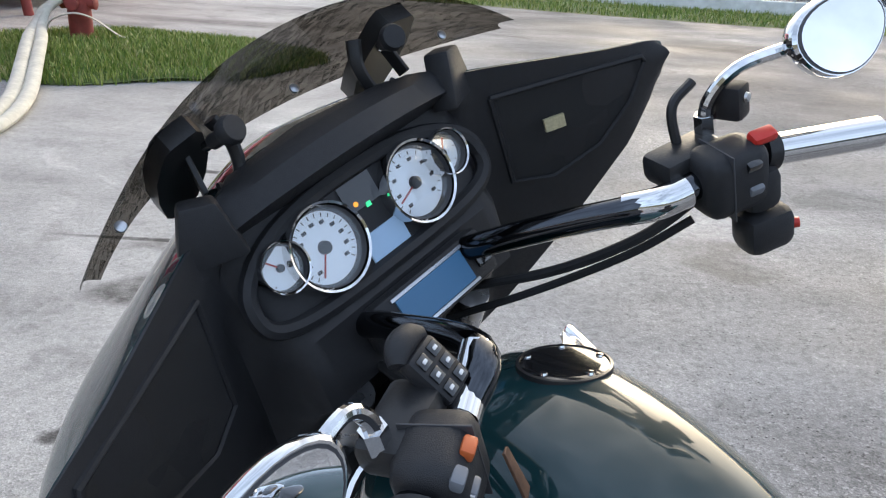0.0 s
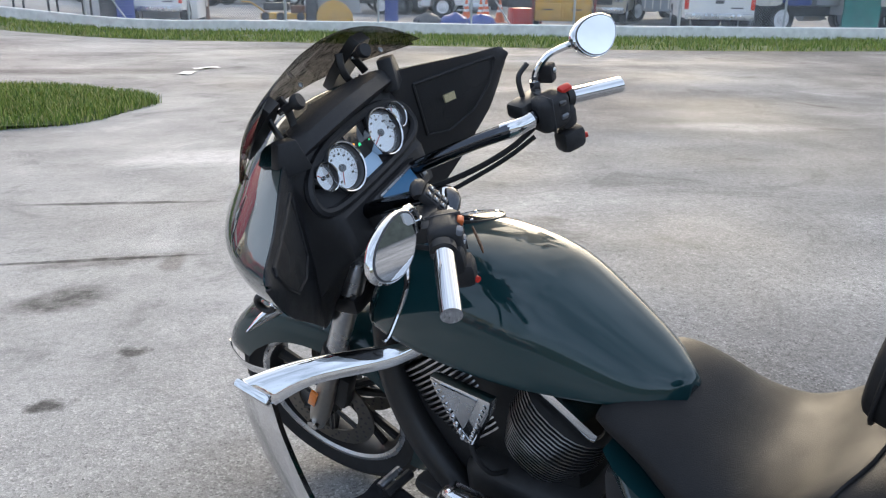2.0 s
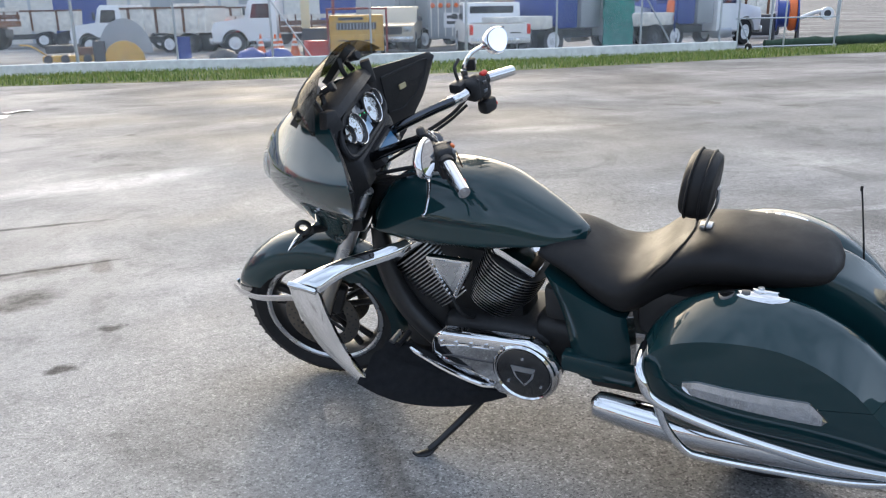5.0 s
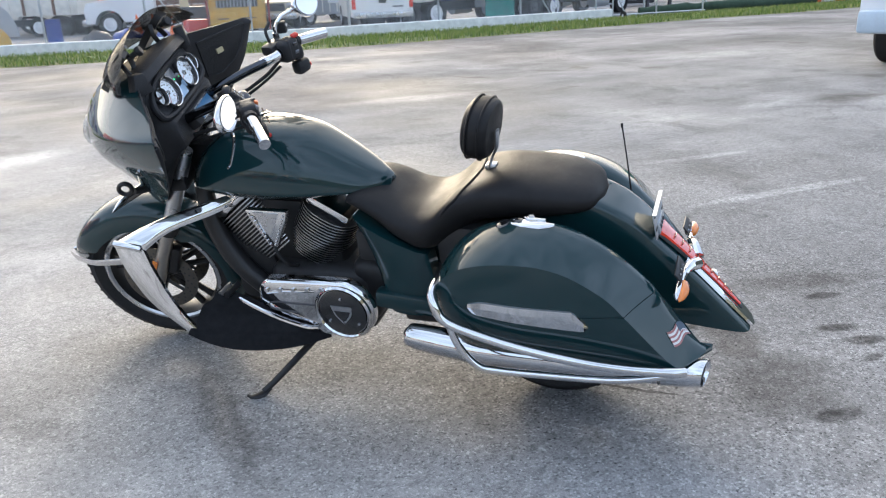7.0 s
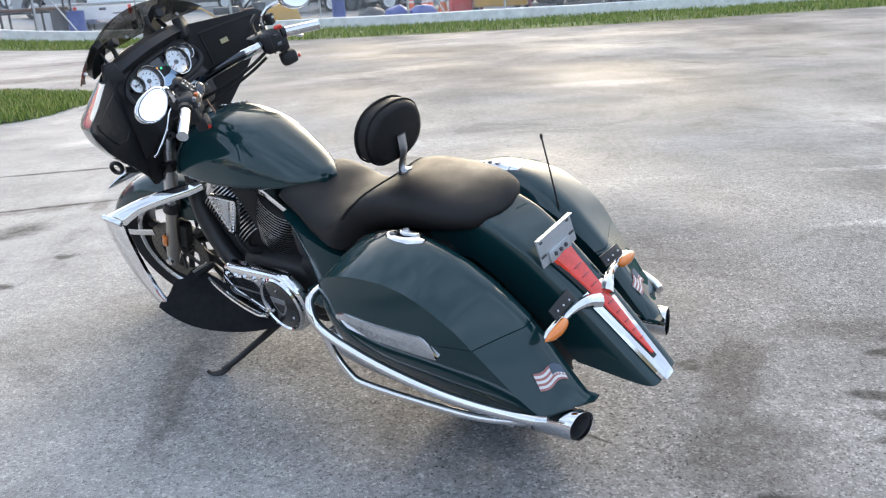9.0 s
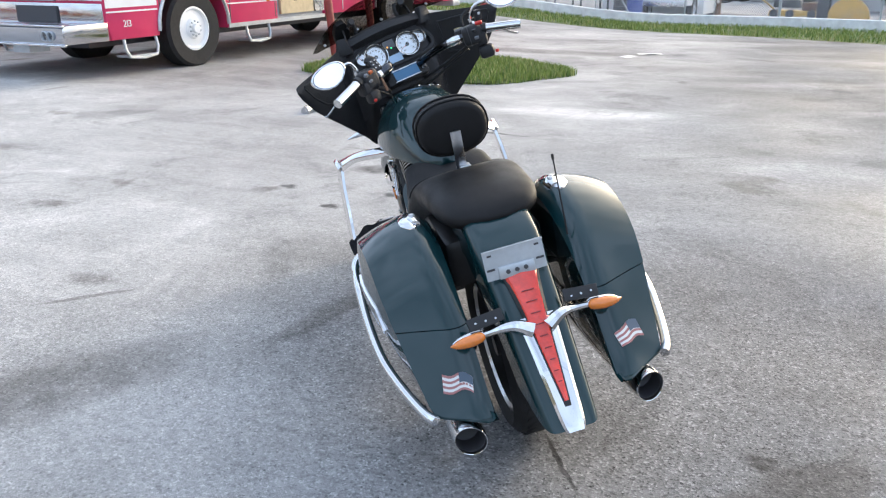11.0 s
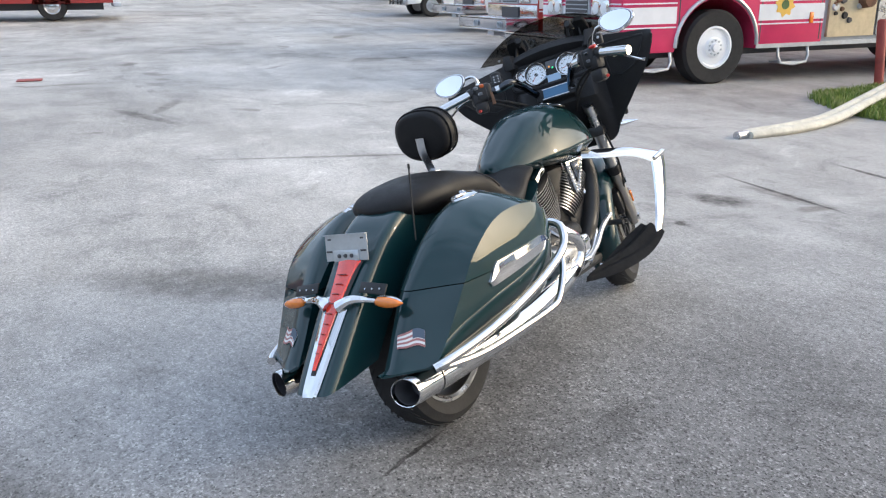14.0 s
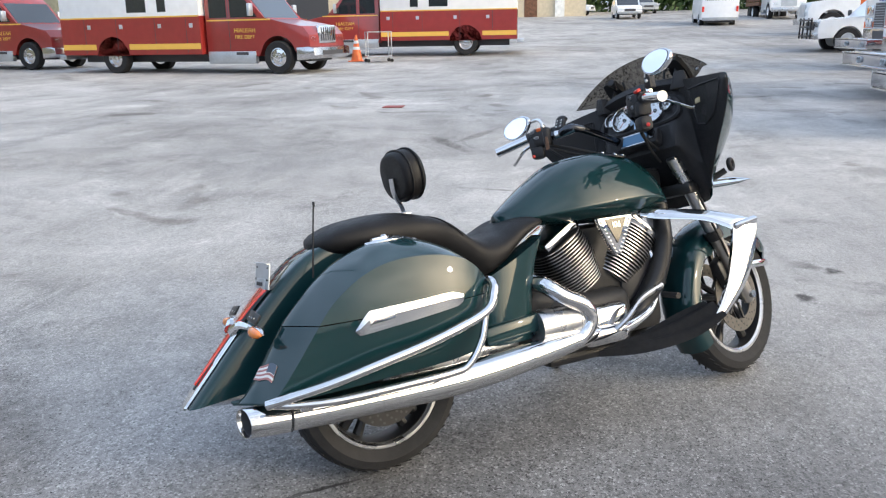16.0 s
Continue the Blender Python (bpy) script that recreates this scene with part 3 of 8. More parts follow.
bm = bmesh.new()
rows = []
for j in range(10):
    q = j / 9
    rows.append([Vector((IX + IRX * q * island_r(2 * math.pi * k / 48) * math.cos(2 * math.pi * k / 48), IY + IRY * q * island_r(2 * math.pi * k / 48) * math.sin(2 * math.pi * k / 48), 0)) for k in range(48)])
for r in rows:
    for v in r:
        q = math.hypot((v.x - IX) / IRX, (v.y - IY) / IRY)
        v.z = rise(v.x, v.y) + 0.004 + 0.085 * max(0, 1.02 - q ** 4) + 0.015 * abs(noise.noise((v.x * 3, v.y * 3, 1)))
rows[0] = [r + Vector((1e-4 * math.cos(k), 1e-4 * math.sin(k), 0)) for k, r in enumerate(rows[0])]
tagged(part("island_ground", loft(rows), SOIL, None), "low grassy mound in the yard", "ground", kind="structure")
spots = []
while len(spots) < 24000:
    x, y = IX + rng.uniform(-2.1, 2.1), IY + rng.uniform(-1.9, 1.9)
    a = math.atan2((y - IY) / IRY, (x - IX) / IRX)
    q = math.hypot((x - IX) / IRX, (y - IY) / IRY) / island_r(a)
    if q < 1.0 + rng.uniform(-0.03, 0.03) and rng.random() < 0.8 + 0.5 * noise.noise((x * 2, y * 2, 4)):
        spots.append((x, y, rise(x, y) + 0.085 * max(0, 1 - q ** 3)))
blades("island_grass", spots, 0.10, 0.007, "thick uncut green grass round the hydrant")

# low wall
pts = along(WALL, 1.0)
rings = []
for i, p in enumerate(pts):
    d = (pts[min(i + 1, len(pts) - 1)] - pts[max(i - 1, 0)]).normalized()
    nx, ny = -d.y, d.x
    z = rise(p.x, p.y)
    t = 0.34 + 0.02 * noise.noise((p.x, 0, 0))
    rings.append([Vector((p.x + nx * u, p.y + ny * u, z + h)) for u, h in ((0, -0.1), (0, t - 0.02), (0.02, t), (0.23, t), (0.25, t - 0.02), (0.25, -0.1))])
tagged(part("wall_north", loft(rings), WHITEWALL, None), "low whitewashed block wall, chipped and stained", "wall", kind="structure")

# fence: posts, top rail and diagonal wires
fence = empty("fence", Matrix(), "grey galvanised chain-link fence on the low wall", "fence")
fpts = along([(x, y + 0.12) for x, y in WALL], 0.2)
dist, last = 0.0, None
run = [0.0]
for a, b in zip(fpts, fpts[1:]):
    run.append(run[-1] + (b - a).length)


def fence_at(s):
    x = float(np.interp(s, run, [p.x for p in fpts]))
    y = float(np.interp(s, run, [p.y for p in fpts]))
    return Vector((x, y, rise(x, y) + 0.3))


k = 0
while 2.9 * k < run[-1]:
    p = fence_at(2.9 * k)
    post = part("post", rod(p - Vector((0, 0, 0.3)), p + Vector((0, 0, 2.35)), 0.045 if k % 4 == 0 else 0.032, n=10), GALV, fence)
    if k % 4 == 2:
        q = fence_at(min(2.9 * k + 1.3, run[-1]))
        part("brace", rod(q - Vector((0, 0, 0.25)), p + Vector((0, 0, 1.7)), 0.022, n=8), GALV, fence)
    k += 1
part("top_rail", tube([fence_at(run[-1] * k / 30) + Vector((0, 0, 2.3)) for k in range(31)], 0.022, 8, steps=1), GALV, fence)
vs, fs = [], []


def wire(a, b, r=0.0028):
    i = len(vs)
    d = (b - a).normalized()
    s = d.cross(Vector((0, 1, 0.01))).normalized() * r
    u = Vector((0, r, 0))
    for p in (a, b):
        vs.extend([tuple(p + s), tuple(p + u), tuple(p - s), tuple(p - u)])
    for k in range(4):
        fs.append((i + k, i + (k + 1) % 4, i + 4 + (k + 1) % 4, i + 4 + k))


s = 8.0
while s < run[-1]:
    for side in (-1, 1):
        e = min(max(s + side * 2.3, 0), run[-1])
        h = abs(e - s)
        if h > 0.1:
            wire(fence_at(s) + Vector((0, 0.004 * side, 0.02)), fence_at(e) + Vector((0, 0.004 * side, 0.02 + h)))
    s += 0.075
me = bpy.data.meshes.new("chain_link")
me.from_pydata(vs, [], fs)
me.materials.append(GALV)
mesh_ob = new("chain_link", me)
mesh_ob.parent = fence
tagged(mesh_ob, kind="stuff")
gate = empty("gate", pose(20.6, 18.6, rise(20.6, 18.6), 0, 0, -14), "rolling chain-link gate on a small rubber wheel", "gate")
for x in (0.1, 1.9, 3.9):
    part("gate_post", rod((x, 0, 0.05), (x, 0, 2.2), 0.03, n=10), GALV, gate)
part("gate_rail", rod((0, 0, 1.05), (4.0, 0, 1.05), 0.024, n=8), GALV, gate)
part("gate_rail", rod((0, 0, 0.12), (4.0, 0, 0.12), 0.024, n=8), GALV, gate)
part("gate_brace", rod((0.1, 0, 1.05), (0.55, -0.2, 0.05), 0.024, n=8), GALV, gate)
part("gate_wheel", lathe([(0.05, -0.03), (0.15, -0.035), (0.16, 0), (0.15, 0.035), (0.05, 0.03)], 24, Matrix.Translation((0.05, -0.75, 0.13)) @ pose(0, 0, 0, 0, 90, 0), closed=True), RUBBER, gate)
part("gate_hub", lathe([(0, -0.032), (0.06, -0.03), (0.06, 0.03), (0, 0.032)], 16, Matrix.Translation((0.05, -0.75, 0.13)) @ pose(0, 0, 0, 0, 90, 0)), WHITEMARK, gate)


# ---- vehicles: x to the right, y forward, z up, from below the front axle ----
def xprism(poly, x0, x1, bevel=0.0):
    """A side outline (y, z) drawn out across the vehicle from x0 to x1."""
    bm = bmesh.new()
    a = [bm.verts.new((x0, y, z)) for y, z in poly]
    b = [bm.verts.new((x1, y, z)) for y, z in poly]
    bm.faces.new(a)
    bm.faces.new(list(reversed(b)))
    for i in range(len(poly)):
        j = (i + 1) % len(poly)
        bm.faces.new((a[i], a[j], b[j], b[i]))
    if bevel:
        es = [e for e in bm.edges if abs(e.verts[0].co.x - e.verts[1].co.x) < 1e-6 or e.calc_face_angle(0) > 0.6]
        bmesh.ops.bevel(bm, geom=es, offset=bevel, segments=2, affect="EDGES", profile=0.5, clamp_overlap=True)
    return bm


def arc(cy, cz, r, a0, a1, n=12):
    return [(cy + r * math.cos(radians(a0 + (a1 - a0) * k / n)), cz + r * math.sin(radians(a0 + (a1 - a0) * k / n))) for k in range(n + 1)]


def road_wheel(parent, x, y, r, w, rim, rim_r=0.6, s=1):
    """A wheel whose outer face looks to the side s."""
    m = Matrix.Translation((x, y, r)) @ pose(0, 0, 0, 0, 90 * s, 0)
    rr = r * rim_r
    wh = part("wheel", lathe([(rr, -w / 2), (r * 0.93, -w / 2), (r, -w * 0.36), (r, w * 0.36), (r * 0.93, w / 2), (rr * 1.03, w / 2 - 0.01), (rr, w / 2 - 0.03)], 36, m, closed=True), RUBBER, parent)
    part("rim", lathe([(rr + 0.005, w / 2 - 0.02), (rr * 0.93, w / 2 - 0.015), (rr * 0.84, w / 2 - 0.06), (rr * 0.5, w / 2 - 0.05), (rr * 0.42, w / 2 - 0.01), (0, w / 2 - 0.005), (0, -w / 2), (rr + 0.005, -w / 2)], 28, m), rim, wh)
    part("hub", lathe([(0, w / 2 + 0.04), (rr * 0.2, w / 2 + 0.035), (rr * 0.24, w / 2 - 0.03)], 14, m), rim, wh)
    for k in range(10 if r > 0.42 else 6):
        a = 2 * math.pi * k / (10 if r > 0.42 else 6)
        part("lug_nut", lathe([(0, w / 2 + 0.012), (0.014, w / 2 + 0.01), (0.016, w / 2 - 0.03)], 6, m @ Matrix.Translation((rr * 0.34 * math.cos(a), rr * 0.34 * math.sin(a), 0))), GALV, wh)
    return wh


SIDE_L = lambda y, z, x: Matrix(((0, 0, -1, x), (-1, 0, 0, y), (0, 1, 0, z), (0, 0, 0, 1)))
SIDE_R = lambda y, z, x: Matrix(((0, 0, 1, x), (1, 0, 0, y), (0, 1, 0, z), (0, 0, 0, 1)))
FRONT = lambda x, z, y: Matrix(((-1, 0, 0, x), (0, 0, 1, y), (0, 1, 0, z), (0, 0, 0, 1)))


def bx(name, parent, mat, x0, x1, y0, y1, z0, z1, bevel=0.0, label="", m=None):
    b = box(((x0 + x1) / 2, (y0 + y1) / 2, (z0 + z1) / 2), (abs(x1 - x0), abs(y1 - y0), abs(z1 - z0)), bevel=bevel)
    return part(name, b, mat, parent, label, m=m)


def fire_engine(m, paint, band, words, number, label, wheelbase=5.85, tail="RE2", wordmat=None, trim=None):
    wordmat = wordmat or STRIPE
    e = empty("fire_engine", m, label, "fire engine", "fire engines parked in a row")
    H = 2.95
    cab = [(1.55, 0.50)] + [(1.62, 0.75), (1.62, 1.70), (1.45, 2.75), (1.3, H), (-1.95, H), (-1.95, 0.50)] + [(-0.72, 0.50)] + arc(0, 0.56, 0.70, 180, 0, 14) + [(0.72, 0.50)]
    c = part("cab", xprism(cab, -1.2, 1.2, 0.02), paint, e)
    rb = -wheelbase
    body = [(-3.32, 0.55), (-3.32, H - 0.15), (rb - 2.9, H - 0.15), (rb - 2.9, 0.55), (rb - 0.80, 0.55)] + arc(rb, 0.58, 0.76, 180, 0, 14) + [(rb + 0.80, 0.55)]
    b = part("body", xprism(body, -1.22, 1.22, 0.015), paint, e)
    bx("pump_housing", e, GREYPAINT, -1.15, 1.15, -3.32, -1.95, 0.50, H - 0.2)
    for s in (-1, 1):
        pp = bx("pump_panel", e, PUMPTAN, s * 1.15, s * 1.20, -2.98, -2.05, 0.62, 2.3)
        rr = random.Random(5)
        for k in range(22):
            r = rr.uniform(0.03, 0.075)
            part("pump_gauge", lathe([(0, 0.03), (r * 0.8, 0.03), (r, 0.0)], 14, (SIDE_L if s < 0 else SIDE_R)(rr.uniform(-2.9, -2.12), rr.uniform(0.85, 2.15), s * 1.20)), rr.choice([DARKMARK, GALV, BLACKMETAL, RUST]), pp)
        part("intake_cap", lathe([(0, 0.14), (0.11, 0.13), (0.13, 0.0)], 20, (SIDE_L if s < 0 else SIDE_R)(-2.72, 1.16, s * 1.20)), RUST, pp)
        bx("pump_door", e, BRUSHED, s * 1.14, s * 1.205, -3.30, -3.02, 0.62, 2.4)
        bx("running_board", e, GALV, s * 0.8, s * 1.21, -3.3, -0.72, 0.50, 0.56)
        for y in (1.05, -1.45):
            st = part("cab_step", tube([(s * 1.16, y - 0.28, 0.50), (s * 1.20, y - 0.24, 0.27), (s * 1.20, y + 0.24, 0.27), (s * 1.16, y + 0.28, 0.50)], 0.022, 8, steps=2), GALV, e)
            bx("tread", st, GALV, s * 0.95, s * 1.20, y - 0.24, y + 0.24, 0.255, 0.285)
        for lo, hi, mat in ((0.90, 1.13, band), (1.17, 1.19, STRIPE), (0.84, 0.86, STRIPE)):
            bx("stripe", e, mat, s * 1.2, s * 1.206, 0.72, 1.60, lo, hi)
            bx("stripe", e, mat, s * 1.2, s * 1.206, -1.94, -0.72, lo, hi)
            bx("stripe", e, mat, s * 1.22, s * 1.226, rb + 0.86, -3.34, lo, hi)
            bx("stripe", e, mat, s * 1.22, s * 1.226, rb - 2.88, rb - 0.86, lo, hi)
        for y0, y1 in ((0.66, 0.68), (-0.78, -0.76), (-1.90, -1.88)):
            bx("door_gap", c, DARKMARK, s * 1.199, s * 1.203, y0, y1, 0.6, H - 0.2)
        for y0 in (-3.9, -4.75, rb - 1.15, rb - 2.0):
            bx("locker_gap", b, GALV, s * 1.219, s * 1.226, y0, y0 + 0.02, 0.6, H - 0.3)
        for y in (0.42, -1.62):
            bx("door_handle", c, GALV, s * 1.2, s * 1.225, y - 0.09, y + 0.09, 1.36, 1.48, 0.01)
            part("grab_rail", rod((s * 1.24, y - 0.32, 1.35), (s * 1.24, y - 0.32, 2.3), 0.016, n=8), GALV, e)
        for y0, y1 in ((0.72, 1.42), (-0.60, 0.55), (-1.80, -0.84)):
            bx("side_window", c, DARKGLASS, s * 1.199, s * 1.206, y0, y1, 1.75, 2.6, 0.0)
        part("wheel_arch", tube([Vector((s * 1.205, y, z)) for y, z in arc(0, 0.56, 0.72, 180, 0, 16)], 0.028, 8, steps=1), GALV, e, "bright metal arch trim")
        part("wheel_arch", tube([Vector((s * 1.225, y, z)) for y, z in arc(rb, 0.58, 0.78, 180, 0, 16)], 0.028, 8, steps=1), GALV, e)
        road_wheel(e, s * 1.03, 0, 0.54, 0.32, WHITEPAINT, 0.56, s)
        road_wheel(e, s * 1.03, rb, 0.54, 0.34, WHITEPAINT, 0.56, s)
        bx("mud_flap", e, RUBBER, s * 0.78, s * 1.18, rb - 0.80, rb - 0.77, 0.16, 0.62)
        SD = SIDE_L if s < 0 else SIDE_R
        f = -1 if s < 0 else 1
        lettering(words[0], 0.20, wordmat, c, SD(-0.0 + 0.98 * 0, 1.52, s * 1.208) @ Matrix.Translation((f * 0.95 - (0.0), 0, 0)) if s > 0 else SD(0.92, 1.53, s * 1.208), depth=0.003)
        lettering(words[1], 0.13, wordmat, c, SD(0.92, 1.36, s * 1.208), depth=0.003)
        lettering("CLASS 1", 0.13, wordmat, c, SD(-1.30, 1.66, s * 1.208), depth=0.003)
        lettering(number, 0.12, wordmat, c, SD(1.28, 0.70, s * 1.208), depth=0.003)
        if tail:
            lettering(tail, 0.22, wordmat, b, SD(rb - 2.45, 0.76, s * 1.228), depth=0.003)
        em = part("emblem", prism([(0.19 * (1 if k % 2 else 0.72) * math.cos(math.pi * k / 8 + 0.2), 0.19 * (1 if k % 2 else 0.72) * math.sin(math.pi * k / 8 + 0.2)) for k in range(16)], 0.004, SD(-1.18, 1.12, s * 1.21)), GOLD, c, "plain gold cross-shaped emblem")
        part("emblem_centre", lathe([(0, 0.006), (0.07, 0.005), (0.07, 0)], 16, SD(-1.18, 1.12, s * 1.21)), LEAF, em)
        part("marker_light", box((s * 1.21, -1.70, 0.92), (0.02, 0.07, 0.16), bevel=0.006), AMBER, e)
    # front face
    wsx = part("windscreen", xprism([(1.628, 1.72), (1.478, 2.62), (1.47, 2.62), (1.6, 1.72)], -1.1, 1.1), DARKGLASS, c)
    bx("screen_pillar", c, GALV, -0.02, 0.02, 1.45, 1.62, 1.72, 2.6)
    g = bx("grille", e, GALV, -0.36, 0.36, 1.60, 1.66, 0.98, 1.62, 0.01)
    bx("grille_mesh", g, DARKMARK, -0.33, 0.33, 1.655, 1.668, 1.01, 1.59)
    for k in range(9):
        bx("grille_bar", g, GREYPAINT, -0.33, 0.33, 1.664, 1.674, 1.03 + 0.062 * k, 1.045 + 0.062 * k)
    bx("lower_grille", g, DARKMARK, -0.38, 0.38, 1.62, 1.66, 0.62, 0.92)
    bx("front_sheet", e, STEEL, -1.17, 1.17, 1.58, 1.632, 0.56, 0.96, 0.01, "polished steel front panel")
    for lo, hi, mat in ((0.99, 1.14, band), (1.17, 1.19, STRIPE)):
        for s in (-1, 1):
            bx("stripe", e, mat, s * 0.37, s * 1.18, 1.62, 1.627, lo, hi)
    for s in (-1, 1):
        for z in (1.12, 1.42):
            hl = bx("headlight", e, CHROME, s * 0.48, s * 0.92, 1.61, 1.68, z - 0.12, z + 0.12, 0.02)
            for q in (0.59, 0.81):
                part("lamp", lathe([(0, 0.012), (0.07, 0.008), (0.085, 0)], 16, FRONT(s * q, z, 1.682)), AMBER if z > 1.3 and q > 0.7 else CLEAR if z > 1.3 else WHITEMARK, hl)
    lettering(words[0], 0.12, wordmat, c, FRONT(0.0, 1.68, 1.628), depth=0.003)
    bp = part("bumper", xprism([(1.60, 0.50), (2.28, 0.50), (2.30, 0.53), (2.30, 0.70), (2.26, 0.73), (1.60, 0.73)], -1.21, 1.21, 0.02), STEEL, e, "wide polished steel bumper")
    for s in (-1, 1):
        bx("bumper_edge", bp, CHROME, -1.22, 1.22, 2.27, 2.315, 0.485 if s < 0 else 0.715, 0.51 if s < 0 else 0.74, 0.006)
        for q in (0.16, 0.26):
            part("siren_horn", lathe([(0, 0.0), (0.05, 0.0), (0.062, 0.025), (0.05, 0.03)], 16, FRONT(s * q if s > 0 else s * (q + 0.75), 0.61, 2.30)), GALV, bp)
    bx("tow_plate", bp, GALV, -0.45, -0.15, 1.9, 2.2, 0.38, 0.50)
    bx("undercarriage", e, DARKMARK, -0.7, 0.7, rb - 2.4, 1.5, 0.38, 0.62)
    bx("light_bar", e, REDLENS, -1.0, 1.0, 0.2, 0.6, H, H + 0.16, 0.03)
    bx("rear_step", e, GALV, -1.2, 1.2, rb - 3.25, rb - 2.88, 0.42, 0.56, 0.01)
    return e


fire_engine(pose(-7.72, 7.42, rise(-7.0, 8.0) - 0.02, -0.6, 0, 177.6), PINK, STRIPE, ("HIALEAH", "FIRE DEPT."), "213", "sun-faded pinkish red fire engine with steel bumper")
fire_engine(pose(-12.1, 8.5, rise(-12, 8), 0, 0, 178), RED, STRIPE, ("HIALEAH", "FIRE DEPT."), "216", "bright red fire engine with white band", wordmat=GOLD)
fire_engine(pose(-18.9, 10.6, rise(-19, 10), 0, 0, 178), WHITEPAINT, ORANGE, ("HIALEAH", "FIRE DEPT."), "217", "white rescue truck with an orange band", wordmat=BLUE, tail="")


def ambulance(m, label, rear_box=4.2, wheelbase=4.9):
    e = empty("ambulance", m, label, "ambulance", "red ambulances")
    hood = [(0.95, 0.45), (1.02, 0.62), (1.00, 1.05), (0.80, 1.28), (-0.40, 1.50), (-0.95, 2.15), (-1.2, 2.35), (-2.35, 2.35), (-2.35, 0.48), (-0.62, 0.48)] + arc(0, 0.46, 0.60, 178, 2, 12) + [(0.62, 0.45)]
    c = part("cab", xprism(hood, -1.02, 1.02, 0.05), DEEPRED, e)
    rb = -wheelbase
    mod = [(-2.42, 0.55), (-2.42, 3.0), (rb - 1.9, 3.0), (rb - 1.9, 0.55), (rb - 0.58, 0.55)] + arc(rb, 0.48, 0.60, 176, 4, 12) + [(rb + 0.58, 0.55)]
    lowmod = [(y, min(z, 1.62)) for y, z in mod]
    part("module_lower", xprism(lowmod, -1.2, 1.2, 0.0), DEEPRED, e)
    up = bx("module_upper", e, WHITEPAINT, -1.2, 1.2, rb - 1.9, -2.42, 1.62, 3.0, 0.03)
    for s in (-1, 1):
        SD = SIDE_L if s < 0 else SIDE_R
        bx("gold_stripe", e, GOLD, s * 1.2, s * 1.206, rb - 1.88, rb - 0.62, 0.70, 0.86)
        bx("gold_stripe", e, GOLD, s * 1.2, s * 1.206, rb + 0.62, -2.44, 0.70, 0.86)
        bx("gold_line", e, GOLD, s * 1.2, s * 1.206, rb - 1.88, -2.44, 1.60, 1.64)
        bx("gold_line", e, GOLD, s * 1.02, s * 1.026, -2.3, -0.2, 1.46, 1.50)
        for y in (rb + 1.6, rb + 0.2, rb - 1.0, -2.9):
            bx("locker_gap", e, DARKMARK, s * 1.199, s * 1.203, y, y + 0.015, 0.6, 1.6)
            bx("locker_latch", e, GALV, s * 1.2, s * 1.215, y + 0.12, y + 0.24, 1.30, 1.42, 0.006)
        bx("module_window", up, DARKGLASS, s * 1.2, s * 1.205, rb + 0.65, rb + 1.35, 1.75, 2.45, 0.0)
        bx("module_window", up, DARKGLASS, s * 1.2, s * 1.205, rb + 1.75, rb + 2.05, 1.75, 2.45, 0.0)
        bx("skirt", e, GALV, s * 0.9, s * 1.06, -2.3, -0.72, 0.28, 0.62, 0.01)
        bx("step_well", e, DARKMARK, s * 1.05, s * 1.065, -1.35, -0.95, 0.52, 0.60)
        part("side_window", xprism([(-0.62, 1.55), (-1.05, 2.12), (-1.22, 2.24), (-1.50, 2.24), (-1.50, 1.55)], s * 1.018, s * 1.028), DARKGLASS, c)
        bx("side_window", c, DARKGLASS, s * 1.018, s * 1.028, -2.2, -1.62, 1.55, 2.24)
        bx("door_gap", c, DARKMARK, s * 1.018, s * 1.024, -1.57, -1.555, 0.6, 2.28)
        part("door_mirror", box((s * 1.2, -0.72, 1.75), (0.2, 0.1, 0.34), bevel=0.03), GALV, e)
        lettering("HIALEAH", 0.17, GOLD, c, SD(-1.05, 1.20, s * 1.028), depth=0.003)
        lettering("FIRE DEPT", 0.14, GOLD, c, SD(-1.05, 1.02, s * 1.028), depth=0.003)
        part("headlamp", box((s * 0.78, 0.90, 0.93), (0.36, 0.22, 0.18), bevel=0.04), CLEAR, e)
        part("headlamp_bowl", box((s * 0.78, 0.87, 0.93), (0.34, 0.22, 0.16), bevel=0.04), BRUSHED, e)
        road_wheel(e, s * 0.93, 0, 0.45, 0.28, CHROME, 0.56, s)
        road_wheel(e, s * 1.02, rb, 0.45, 0.3, CHROME, 0.56, s)
    part("windscreen", xprism([(-0.42, 1.53), (-0.95, 2.17), (-0.97, 2.15), (-0.46, 1.50)], -0.92, 0.92), DARKGLASS, c)
    g = part("grille", box((0, 0.98, 1.05), (1.0, 0.12, 0.5), bevel=0.05), CHROME, e)
    for k in range(7):
        bx("grille_slot", g, DARKMARK, -0.42 + 0.13 * k, -0.36 + 0.13 * k, 1.03, 1.045, 0.88, 1.24)
    part("bumper", xprism([(0.6, 0.36), (1.10, 0.40), (1.18, 0.50), (1.16, 0.70), (1.0, 0.74), (0.6, 0.72)], -1.08, 1.08, 0.04), STEEL, e)
    bx("bumper_slot", e, DARKMARK, -0.6, 0.6, 1.165, 1.182, 0.50, 0.62)
    bx("undercarriage", e, DARKMARK, -0.6, 0.6, rb - 1.6, 0.8, 0.32, 0.6)
    bx("rear_bumper", e, GALV, -1.15, 1.15, rb - 2.15, rb - 1.9, 0.42, 0.55, 0.01)
    return e


